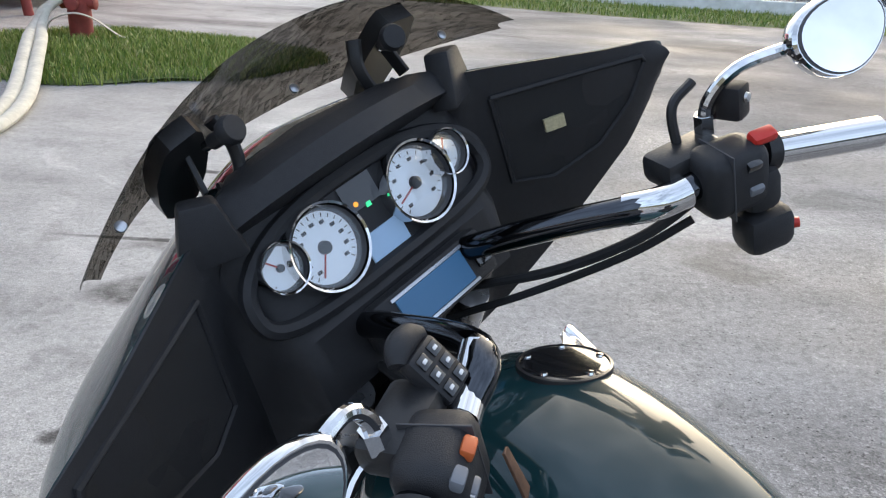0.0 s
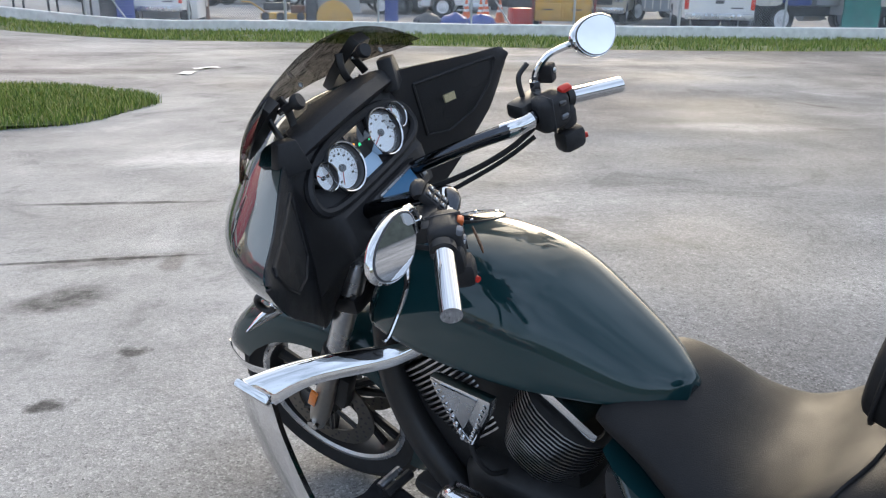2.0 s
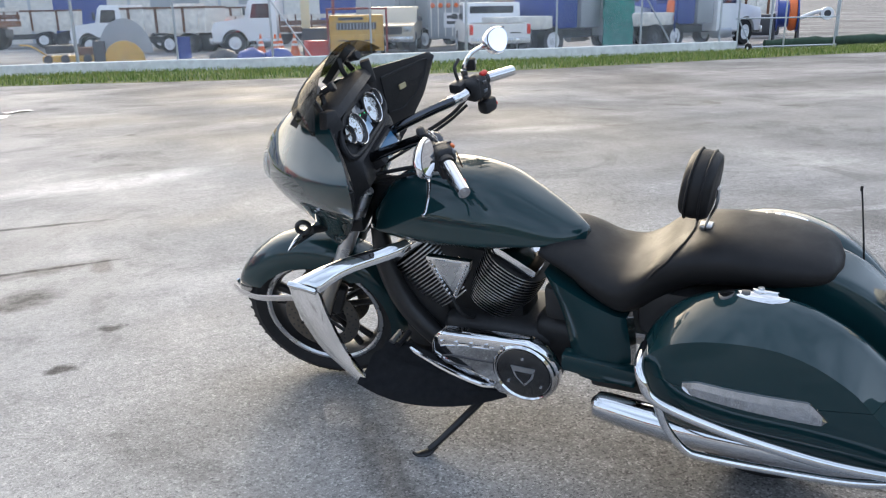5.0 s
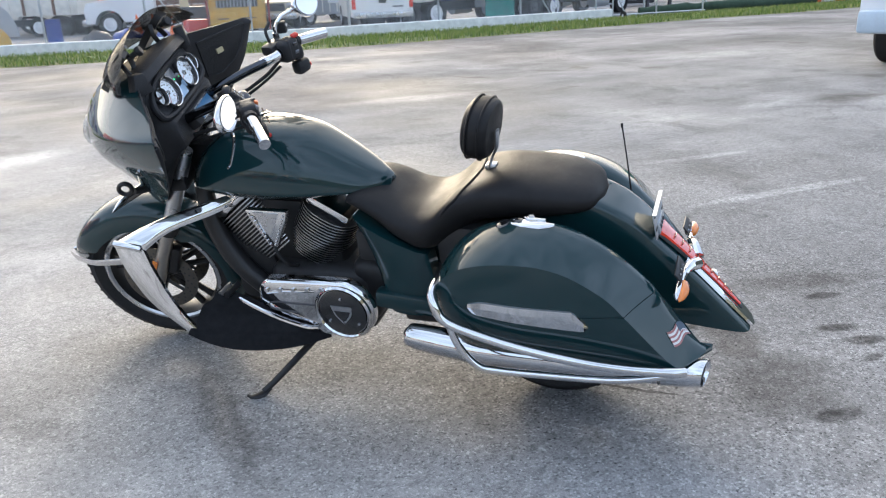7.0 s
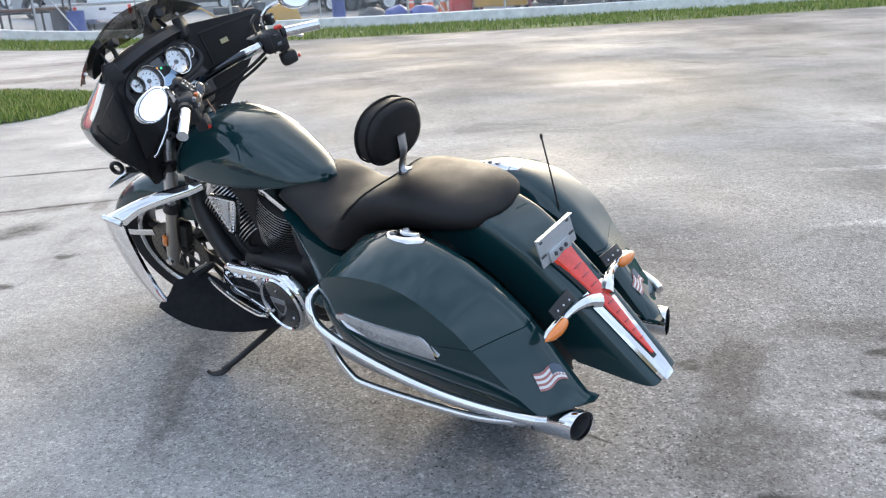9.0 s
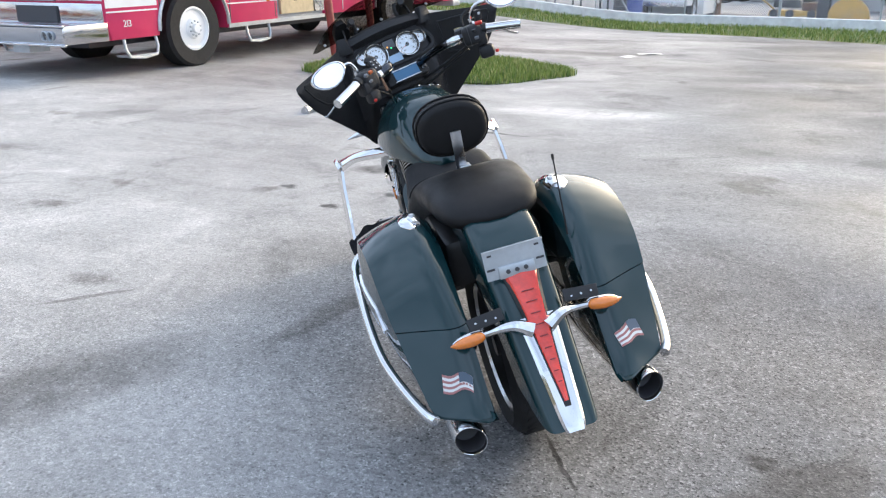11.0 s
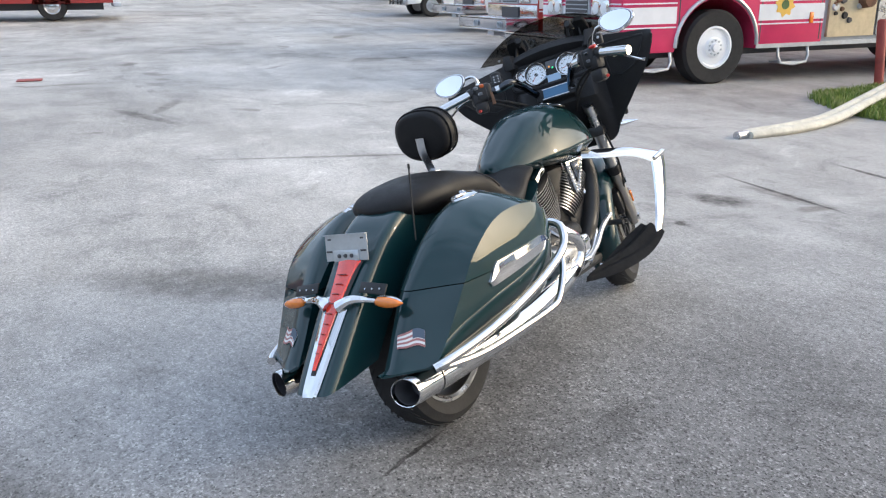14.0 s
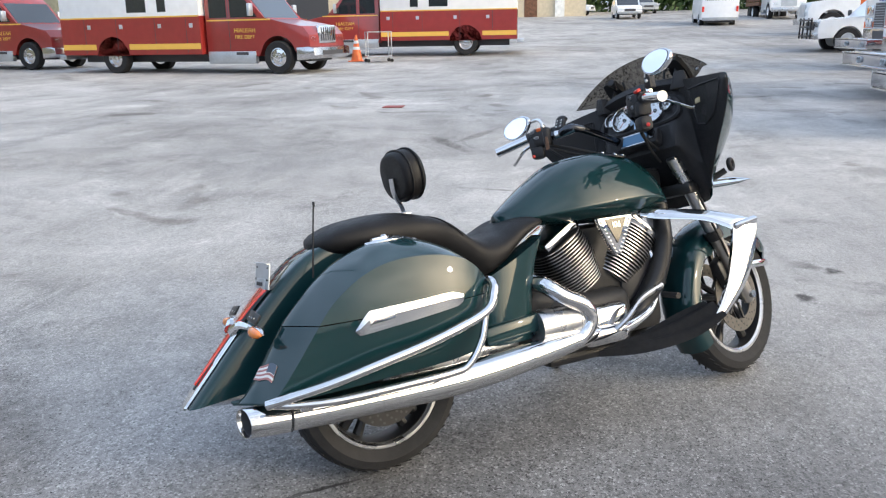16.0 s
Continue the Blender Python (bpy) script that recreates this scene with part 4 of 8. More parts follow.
ambulance(pose(-20.25, -6.55, rise(-20, 0), 0, 0, -13.5), "red and white fire ambulance with a gold stripe", wheelbase=5.6)
ambulance(pose(-23.6, -16.2, rise(-23, 0), 0, 0, -13.5), "red and white ambulance parked behind another")
ambulance(pose(-28.6, -7.9, rise(-28.5, 0), 0, 0, 181), "red and white rescue truck seen from its rear quarter", wheelbase=5.6)


def pickup(m, paint, label, guard=False, box_body=None):
    e = empty("pickup_truck", m, label, "pickup truck", "pickup trucks")
    side = [(0.95, 0.45), (1.0, 0.75), (0.92, 1.08), (-0.55, 1.18), (-1.05, 1.72), (-1.3, 1.80), (-2.45, 1.78), (-2.62, 1.12), (-4.75, 1.12), (-4.75, 0.55), (-4.02, 0.55)] + arc(-3.55, 0.42, 0.47, 165, 15, 10) + [(-3.08, 0.48), (-0.5, 0.45)] + arc(0, 0.42, 0.47, 170, 10, 10)[0:] 
    c = part("body", xprism(side, -0.98, 0.98, 0.04), paint, e)
    for s in (-1, 1):
        part("side_window", xprism([(-0.75, 1.20), (-1.12, 1.65), (-1.35, 1.72), (-1.62, 1.72), (-1.62, 1.20)], s * 0.978, s * 0.985), DARKGLASS, c)
        bx("side_window", c, DARKGLASS, s * 0.978, s * 0.985, -2.42, -1.72, 1.20, 1.70)
        road_wheel(e, s * 0.86, 0, 0.41, 0.27, GALV, 0.58, s)
        road_wheel(e, s * 0.86, -3.55, 0.41, 0.27, GALV, 0.58, s)
        part("headlamp", box((s * 0.72, 0.95, 0.93), (0.34, 0.12, 0.2), bevel=0.03), CLEAR, e)
        part("lamp_bowl", box((s * 0.72, 0.925, 0.93), (0.33, 0.12, 0.19), bevel=0.03), BRUSHED, e)
        part("door_mirror", box((s * 1.12, -0.62, 1.32), (0.2, 0.1, 0.2), bevel=0.03), DARKMARK, e)
        part("tail_lamp", box((s * 0.92, -4.745, 0.95), (0.12, 0.04, 0.32), bevel=0.01), REDLENS, e)
    part("windscreen", xprism([(-0.57, 1.20), (-1.04, 1.70), (-1.08, 1.70), (-0.62, 1.19)], -0.86, 0.86), DARKGLASS, c)
    part("rear_window", box((0, -2.545, 1.47), (1.5, 0.012, 0.40), m=pose(0, 0, 0, 14)), DARKGLASS, c)
    bx("grille", e, DARKMARK, -0.5, 0.5, 0.955, 1.01, 0.74, 1.02)
    part("bumper", box((0, 1.02, 0.55), (1.9, 0.18, 0.22), bevel=0.04), BRUSHED, e)
    part("rear_bumper", box((0, -4.82, 0.60), (1.9, 0.16, 0.18), bevel=0.03), BRUSHED, e)
    bx("bed_floor", e, DARKMARK, -0.8, 0.8, -4.6, -2.75, 1.122, 1.128)
    bx("tailgate_handle", e, DARKMARK, -0.12, 0.12, -4.765, -4.745, 0.96, 1.05)
    bx("lettering_bar", e, DARKMARK, 0.32, 0.66, -4.757, -4.745, 0.82, 0.86)
    if guard:
        for z in (0.55, 0.85, 1.08):
            part("brush_bar", rod((-0.72, 1.16, z), (0.72, 1.16, z), 0.03, n=8), BLACKMETAL, e)
        for x in (-0.7, -0.3, 0.3, 0.7):
            part("brush_post", rod((x, 1.16, 0.45), (x, 1.14, 1.15), 0.03, n=8), BLACKMETAL, e)
    return e


pickup(pose(-27.5, 10.9, rise(-27, 10), 0, 0, 178), WHITEPAINT, "white pickup with a black brush guard and red stripe", guard=True)
pickup(pose(13.0, 29.6, rise(12, 27), 0, 0, 150), TAN, "tan pickup truck parked behind the fence")
pickup(pose(14.9, 25.5, rise(14, 22), 0, 0, -24), WHITEPAINT, "white pickup truck with its tailgate to the wall")
pickup(pose(-3.0, 34.4, rise(-2, 31), 0, 0, -6), WHITEPAINT, "white pickup truck with a cone in its bed")


def panel_van(m, label):
    e = empty("van", m, label, "van")
    prof = [(0.6, 0.4), (0.7, 0.9), (0.4, 1.3), (0.0, 2.3), (-0.2, 2.6), (-4.6, 2.6), (-4.7, 2.4), (-4.7, 0.45), (-3.85, 0.45)] + arc(-3.4, 0.38, 0.44, 170, 10, 8) + [(-2.95, 0.45), (-0.45, 0.45)] + arc(0, 0.38, 0.42, 170, 10, 8)
    b = part("body", xprism(prof, -1.05, 1.05, 0.05), WHITEPAINT, e)
    for s in (-1, 1):
        road_wheel(e, s * 0.9, 0, 0.38, 0.25, GALV, 0.55, s)
        road_wheel(e, s * 0.9, -3.4, 0.38, 0.25, GALV, 0.55, s)
        bx("rear_window", b, DARKGLASS, s * 0.06, s * 0.85, -4.715, -4.70, 1.55, 2.2)
        bx("tail_lamp", e, REDLENS, s * 0.9, s * 1.02, -4.73, -4.70, 0.9, 1.2)
    bx("rear_bumper", e, GREYPAINT, -1.0, 1.0, -4.85, -4.68, 0.4, 0.58, 0.02)
    bx("undercarriage", e, DARKMARK, -0.8, 0.8, -4.5, 0.4, 0.28, 0.5)
    return e


panel_van(pose(-52.3, 11.2, rise(-48, 0), 1.5, 0, 86), "white delivery van seen from behind")


def car(m, paint, label):
    e = empty("car", m, label, "car", "cars in the distance")
    prof = [(0.8, 0.35), (0.85, 0.65), (0.6, 0.85), (-0.5, 0.98), (-1.05, 1.45), (-2.6, 1.47), (-3.3, 1.0), (-3.55, 0.95), (-3.6, 0.4), (-3.1, 0.4)] + arc(-2.75, 0.32, 0.36, 165, 15, 8) + [(-2.4, 0.38), (-0.4, 0.38)] + arc(0, 0.32, 0.36, 165, 15, 8)
    b = part("body", xprism(prof, -0.88, 0.88, 0.06), paint, e)
    part("windscreen", xprism([(-0.5, 1.0), (-1.03, 1.44), (-1.07, 1.44), (-0.56, 0.98)], -0.78, 0.78), DARKGLASS, b)
    for s in (-1, 1):
        bx("side_window", b, DARKGLASS, s * 0.875, s * 0.885, -2.6, -1.0, 1.0, 1.38)
        road_wheel(e, s * 0.78, 0, 0.32, 0.2, GALV, 0.6, s)
        road_wheel(e, s * 0.78, -2.75, 0.32, 0.2, GALV, 0.6, s)
        bx("headlamp", e, CLEAR, s * 0.5, s * 0.82, 0.72, 0.84, 0.62, 0.76, 0.02)
    bx("grille", e, DARKMARK, -0.4, 0.4, 0.82, 0.86, 0.5, 0.68)
    bx("bumper", e, GREYPAINT, -0.85, 0.85, 0.78, 0.9, 0.32, 0.48, 0.03)
    return e


car(pose(-60.5, 6.9, rise(-61, 0), 1.5, 0, -88), WHITEPAINT, "silver-white car parked far up the yard")
car(pose(-72.5, 9.6, rise(-72, 0), 1.5, 0, -80), GREYPAINT, "grey car parked far up the yard")
car(pose(-70.0, 4.0, rise(-70, 0), 1.5, 0, -20), WHITEPAINT, "pale car beside the tan building")


def work_truck(m, label, body="box", paint=None, cab_paint=None, wheelbase=4.6):
    """A conventional work truck: cab with hood, then a dump box, flatbed or tank behind."""
    paint, cab_paint = paint or DIRTYWHITE, cab_paint or WHITEPAINT
    e = empty("work_truck", m, label, "truck", "work trucks in the yard")
    hood = [(1.0, 0.55), (1.05, 1.1), (0.9, 1.45), (-0.5, 1.62), (-0.72, 2.35), (-0.9, 2.5), (-2.0, 2.5), (-2.0, 0.6), (-0.62, 0.6)] + arc(0, 0.5, 0.62, 176, 4, 12)
    c = part("cab", xprism(hood, -1.1, 1.1, 0.06), cab_paint, e)
    part("windscreen", xprism([(-0.53, 1.66), (-0.74, 2.30), (-0.78, 2.30), (-0.58, 1.64)], -0.98, 0.98), DARKGLASS, c)
    for s in (-1, 1):
        part("side_window", xprism([(-0.78, 1.62), (-0.92, 2.25), (-1.7, 2.25), (-1.7, 1.62)], s * 1.098, s * 1.106), DARKGLASS, c)
        part("fuel_tank", rod((s * 0.92, -1.0, 0.55), (s * 0.92, -1.9, 0.55), 0.24, n=16), GALV, e)
        bx("cab_step", e, GALV, s * 0.9, s * 1.1, -1.0, -0.7, 0.35, 0.42)
        part("door_mirror", box((s * 1.25, -0.55, 1.95), (0.16, 0.1, 0.4), bevel=0.03), DARKMARK, e)
        bx("headlamp", e, CLEAR, s * 0.68, s * 1.0, 0.98, 1.07, 0.85, 1.05, 0.02)
        road_wheel(e, s * 0.95, 0, 0.5, 0.3, WHITEPAINT, 0.58, s)
        road_wheel(e, s * 0.95, -wheelbase, 0.5, 0.4, WHITEPAINT, 0.58, s)
        road_wheel(e, s * 0.95, -wheelbase - 1.2, 0.5, 0.4, DARKMARK, 0.58, s)
    bx("grille", e, GALV, -0.5, 0.5, 1.0, 1.07, 0.8, 1.35)
    bx("bumper", e, BRUSHED, -1.1, 1.1, 1.0, 1.2, 0.45, 0.72, 0.03)
    bx("chassis", e, DARKMARK, -0.45, 0.45, -wheelbase - 2.0, 0.8, 0.55, 0.85)
    y0, y1 = -wheelbase - 2.1, -2.15
    if body == "box":
        d = part("dump_box", xprism([(y0, 1.05), (y0 - 0.1, 2.3), (y1 + 0.1, 2.3), (y1, 1.05)], -1.2, 1.2, 0.02), paint, e)
        for k in range(6):
            y = y0 + (y1 - y0) * (k + 0.5) / 6
            for s in (-1, 1):
                bx("box_rib", d, RUST if k % 2 else paint, s * 1.2, s * 1.27, y - 0.06, y + 0.06, 1.08, 2.28)
        bx("box_rail", d, RUST, -1.25, 1.25, y0 - 0.1, y1 + 0.1, 2.26, 2.36)
    elif body == "flat":
        bx("flatbed", e, RUST, -1.22, 1.22, y0, y1, 0.95, 1.18)
        for k in range(7):
            for s in (-1, 1):
                bx("stake", e, RUST, s * 1.18, s * 1.24, y0 + 0.05 + (y1 - y0 - 0.1) * k / 6, y0 + 0.12 + (y1 - y0 - 0.1) * k / 6, 1.18, 1.75)
        for z in (1.35, 1.65):
            for s in (-1, 1):
                bx("stake_board", e, DIRTYWHITE if z > 1.5 else RUST, s * 1.17, s * 1.21, y0, y1, z - 0.09, z + 0.09)
    elif body == "bare":
        bx("pump_box", e, GREYPAINT, -1.1, 1.1, y1 - 1.1, y1 - 0.1, 0.90, 2.2, 0.06)
        bx("hopper", e, BLUE, -1.1, 1.1, y1 - 2.3, y1 - 1.25, 0.90, 2.6, 0.08, "blue steel hopper")
        bx("tool_locker", e, DIRTYWHITE, -1.15, 1.15, y0, y1 - 2.5, 0.90, 1.35, 0.05)
        part("vent_pipe", rod((0.8, y1 - 0.05, 0.9), (0.8, y1 - 0.05, 2.9), 0.07, n=10), BRUSHED, e)
    else:
        bx("equipment_body", e, paint, -1.2, 1.2, y0, y1, 1.0, 2.4, 0.04)
        for k in range(4):
            for s in (-1, 1):
                bx("locker_gap", e, DARKMARK, s * 1.199, s * 1.206, y0 + 0.3 + 1.1 * k, y0 + 0.32 + 1.1 * k, 1.1, 2.3)
    return e


work_truck(pose(3.6, 47.0, rise(4, 46), 0, 0, 52), "dirty white dump truck with a low flat body", "box")
work_truck(pose(7.4, 49.0, rise(9, 44), 0, 0, 62), "rusty flatbed stake truck", "flat", cab_paint=DIRTYWHITE)
work_truck(pose(14.6, 51.5, rise(15, 50), 0, 0, -70), "white dump truck with rusty ribs", "box")
work_truck(pose(9.0, 38.5, rise(9, 38), 0, 0, 64), "white cab truck with a rusty flat bed", "flat", cab_paint=WHITEPAINT)
work_truck(pose(-7.0, 40.0, rise(-7, 40), 0, 0, 70), "dark flatbed truck behind the trailer", "flat", cab_paint=GREYPAINT)
work_truck(pose(20.0, 36.0, rise(20, 36), 0, 0, -66), "white cab truck with a grey equipment body", "body", GREYPAINT)
work_truck(pose(24.0, 44.0, rise(24, 44), 0, 0, 70), "dirty dump truck at the back of the yard", "box", RUST)
work_truck(pose(32.0, 34.0, rise(32, 34), 0, 0, 80), "white dump truck behind the loader", "box")
work_truck(pose(-3.0, 60.0, rise(-3, 48), 0, 0, 78), "far white dump truck with a rusty box", "box")
work_truck(pose(-12.0, 58.0, rise(-9, 48), 0, 0, 80), "far dirty dump truck", "box")
work_truck(pose(20.2, 24.0, rise(19, 24), 0, 0, -82), "white cab truck with a blue hopper behind the fence", "bare", GREYPAINT)
work_truck(pose(25.2, 23.6, rise(24, 23), 0, 0, -80), "white cab truck with grey pump gear behind the fence", "bare", WHITEPAINT)
work_truck(pose(-37.5, 13.6, rise(-37, 10), 0, 0, 176), "white and green utility truck with orange gear", "body", DARKGREEN)
work_truck(pose(-56.0, 16.8, rise(-56, 10), 0, 0, -92), "pale blue tow truck far up the yard", "flat", cab_paint=WHITEPAINT)
bx("reel_drum", tagged(new("hose_reel_rack"), "bright orange hose reel on the utility truck", "hose reel"), ORANGE, -37.1, -36.3, 14.5, 15.1, rise(-37, 10) + 1.1, rise(-37, 10) + 2.4, 0.2)

# the white truck beside the bike's right flank, seen in its mirror
wt = empty("box_truck", pose(11.25, 3.2, 0, 0, 0, 97), "white box truck with pale blue bumper and black grille", "truck")
c = part("cab", xprism([(0.95, 0.62), (0.95, 1.35), (0.75, 1.55), (-0.15, 1.68), (-0.55, 2.45), (-1.9, 2.5), (-1.9, 0.6), (-0.55, 0.6)] + arc(0, 0.46, 0.55, 176, 4, 12), -1.05, 1.05, 0.05), WHITEPAINT, wt)
part("windscreen", xprism([(-0.18, 1.72), (-0.56, 2.38), (-0.60, 2.38), (-0.24, 1.70)], -0.95, 0.95), DARKGLASS, c)
g = bx("grille", wt, WHITEPAINT, -0.55, 0.55, 0.93, 0.99, 0.88, 1.32, 0.02)
for k in range(5):
    bx("grille_slot", g, DARKMARK, -0.46, 0.46, 0.985, 1.0, 0.95 + 0.07 * k, 0.985 + 0.07 * k)
for s in (-1, 1):
    bx("headlamp", wt, CLEAR, s * 0.65, s * 0.88, 0.93, 0.985, 0.92, 1.12, 0.02)
    bx("lamp_bowl", wt, BRUSHED, s * 0.65, s * 0.88, 0.90, 0.96, 0.92, 1.12, 0.02)
    bx("turn_lamp", wt, AMBER, s * 0.90, s * 1.02, 0.90, 0.97, 0.92, 1.12, 0.02)
    bx("side_window", c, DARKGLASS, s * 1.045, s * 1.056, -1.6, -0.6, 1.65, 2.3)
    road_wheel(wt, s * 0.9, 0, 0.42, 0.28, WHITEPAINT, 0.56, s)
    road_wheel(wt, s * 0.9, -4.4, 0.42, 0.34, WHITEPAINT, 0.56, s)
part("bumper", box((0, 0.98, 0.62), (2.06, 0.22, 0.30), bevel=0.05), base_mat("pale_blue_paint", (0.50, 0.60, 0.68), 0.4, grain=0.12), wt, "pale blue steel bumper")
bx("cargo_box", wt, WHITEPAINT, -1.2, 1.2, -6.6, -2.0, 0.85, 3.4, 0.03)
bx("chassis", wt, DARKMARK, -0.5, 0.5, -6.0, 0.7, 0.4, 0.75)

# ---- things in the yard beyond the fence ----
saw = empty("concrete_saw", pose(3.0, 32.2, rise(3.4, 32), 0, 0, -12), "concrete saw with a yellow guard and big grey blade", "saw")
part("blade", prism([(0.98 * math.cos(math.pi * k / 20), 0.35 + 1.30 * math.sin(math.pi * k / 20)) for k in range(21)], 0.03, pose(0, 0.25, 0, 90, 0, 0)), GREYPAINT, saw)
part("blade_guard", prism([(0.74 * math.cos(math.pi * k / 16) - 0.05, 0.06 + 0.78 * math.sin(math.pi * k / 16)) for k in range(17)], 0.16, pose(0, 0, 0, 90, 0, 0), bevel=0.02), YELLOW, saw, "yellow half-round guard")
bx("engine_block", saw, DARKMARK, -1.15, -0.72, -0.1, 0.5, 0, 0.85, 0.05)
pal = empty("pallet_machine", pose(0.9, 33.6, rise(1, 33), 0, 0, -12), "low yellow trench plate machine behind the wall", "machine")
bx("deck", pal, YELLOW, -0.7, 1.3, -0.4, 0.5, 0.10, 0.32, 0.03)
for q in (-0.5, 0.1, 0.9):
    part("roller", rod((q, -0.42, 0.2), (q, 0.5, 0.2), 0.16, n=16), DARKMARK, pal)
bx("control_box", pal, RUST, 0.5, 1.1, -0.3, 0.3, 0.32, 0.62, 0.04)
part("handle", tube([(-0.6, 0, 0.35), (-1.1, 0, 0.7), (-1.5, 0, 0.75)], 0.03, 8), YELLOW, pal)
bx("motor", pal, DARKMARK, -0.6, 0.4, -0.2, 0.3, 0.42, 0.72, 0.05)
part("hose_loop", tube([(0.5, 0, 0.45), (0.9, 0, 0.9), (1.3, 0, 0.95), (1.6, 0, 0.7)], 0.04, 8), RUBBER, pal)
red = empty("compressor", pose(10.3, 44.0, rise(10, 44), 0, 0, -14), "red engine-driven pump on a trailer", "machine")
bx("housing", red, REDPLASTIC, -1.0, 0.1, -0.5, 0.5, 0.45, 1.6, 0.1)
bx("motor", red, REDBROWN, 0.1, 1.1, -0.4, 0.4, 0.4, 1.05, 0.12)
part("pipe", rod((-0.2, -0.6, 1.1), (0.9, -0.6, 1.2), 0.08, n=10), GALV, red)
for s in (-1, 1):
    road_wheel(red, s * 0.7, 0, 0.36, 0.22, GALV, 0.55, s)
for k, (x, y) in enumerate(((6.3, 30.2), (7.2, 29.8), (8.1, 29.3))):
    bm = bmesh.new()
    bmesh.ops.create_icosphere(bm, subdivisions=3, radius=1.0)
    for v in bm.verts:
        v.co = Vector((v.co.x * 0.58, v.co.y * 0.4, max(0, v.co.z) * 0.42)) * (1 + 0.22 * noise.noise(v.co * 2.4 + Vector((k * 5, 0, 0))))
    t = part("tarpaulin", bm, BLUE if k else DARKMARK, None, m=Matrix.Translation((x, y, rise(x, y))))
    tagged(t, "crumpled blue tarpaulin heap" if k else "crumpled dark tarpaulin heap", "tarpaulin", "tarpaulin heaps")


def cone(x, y, z, h, label="orange traffic cone with white bands"):
    c = part("traffic_cone", lathe([(0.16 * h / 0.7, 0.03), (0.03, h), (0.0, h)], 20), ORANGE, None)
    tagged(c, label, "traffic cone", "traffic cones")
    part("base", box((0, 0, 0.016), (0.40 * h / 0.7, 0.40 * h / 0.7, 0.03), bevel=0.006), ORANGE, c)
    for f in (0.45, 0.68):
        r = 0.16 * h / 0.7 * (1 - f) + 0.03 * f + 0.004
        part("band", lathe([(r, f * h), (r - 0.02, f * h + 0.11 * h)], 20), WHITEMARK, c)
    c.matrix_world = pose(x, y, z)
    return c


for x, y in ((8.6, 33.4), (9.0, 32.6), (9.4, 33.2), (9.7, 32.2)):
    cone(x, y, rise(x, y), 0.9)
cone(-25.2, -5.9, rise(-25, 0), 0.9, "faded orange traffic cone on a grass strip")
cone(-2.4, 36.6, rise(-2, 36) + 1.13, 0.6, "traffic cone standing in a pickup bed")
chip = empty("chipper", pose(11.0, 28.4, rise(11, 28), 0, 0, -24) @ Matrix.Scale(0.88, 4), "big yellow towed generator with a red tube frame", "machine")
bx("housing", chip, YELLOW, -1.15, 1.15, -0.8, 0.9, 0.25, 1.75, 0.05)
bx("vent", chip, DARKMARK, -0.85, 0.85, -0.815, -0.795, 1.15, 1.45)
for k in range(12):
    bx("louvre", chip, GREYPAINT, -0.83 + 0.14 * k, -0.78 + 0.14 * k, -0.83, -0.81, 1.16, 1.44)
for q in (-0.6, 0.55):
    bx("door", chip, YELLOW, q - 0.5, q + 0.5, -0.83, -0.80, 0.35, 0.95, 0.01)
    bx("lettering_bar", chip, DARKMARK, q - 0.22, q + 0.22, -0.842, -0.83, 0.68, 0.73)
bx("name_bar", chip, DARKMARK, -0.75, 0.3, -0.812, -0.80, 1.54, 1.66)
part("tube_frame", tube([(-1.2, -0.9, 0.2), (-1.2, -0.9, 1.85), (-1.0, -0.9, 2.0), (1.1, -0.9, 2.0), (1.28, -0.9, 1.85), (1.28, -0.9, 0.2)], 0.045, 8, steps=4), REDBROWN, chip)
for s in (-1, 1):
    road_wheel(chip, s * 1.1, 0, 0.36, 0.2, GALV, 0.55, s)
boom = empty("lift_boom", pose(10.6, 31.0, rise(10.6, 31), 0, 0, -20), "yellow machine arm with a pale panel", "machine")
bx("mast", boom, REDBROWN, 0.35, 0.47, -0.06, 0.06, 0, 2.2, 0.02)
bx("panel", boom, base_mat("pale_panel", (0.70, 0.62, 0.40), 0.6, grain=0.1), -0.9, -0.55, -0.1, 0.0, 1.1, 2.2, 0.02)
bx("motor", boom, DARKMARK, -0.9, 0.2, -0.1, 0.6, 0.0, 1.1, 0.06)
rb_ = bx("red_bin", None, REDPLASTIC, 9.1, 9.9, 28.6, 29.2, rise(10, 29), rise(10, 29) + 0.65, 0.03)
tagged(rb_, "red plastic tool bin behind the wall", "bin")
arrow = empty("arrow_board", pose(16.2, 29.5, rise(16, 29), 0, 0, -28), "grey truck body with an orange arrow board", "truck body")
bx("body", arrow, GREYPAINT, -1.4, 1.3, -0.2, 3.0, 0.5, 2.9, 0.03)
for k in range(9):
    bx("body_rib", arrow, DIRTYWHITE, -1.3 + 0.3 * k, -1.25 + 0.3 * k, -0.23, -0.2, 0.6, 2.8)
for k in range(7):
    part("lamp", lathe([(0, 0.05), (0.09, 0.03), (0.1, 0)], 12, Matrix.Translation((-1.2 + 0.33 * k, -0.25, 1.85)) @ pose(0, 0, 0, 90)), ORANGE, arrow)
bx("sign", arrow, WHITEMARK, -0.75, 0.55, -0.26, -0.24, 0.95, 1.55)
for z in (1.15, 1.38):
    bx("lettering_bar", arrow, DARKMARK, -0.62, 0.42, -0.27, -0.26, z - 0.06, z + 0.06)
tank = part("blue_tank", lathe([(0, 0), (0.62, 0), (0.64, 0.1), (0.64, 2.2), (0.5, 2.4), (0, 2.45)], 28), BLUE, None)
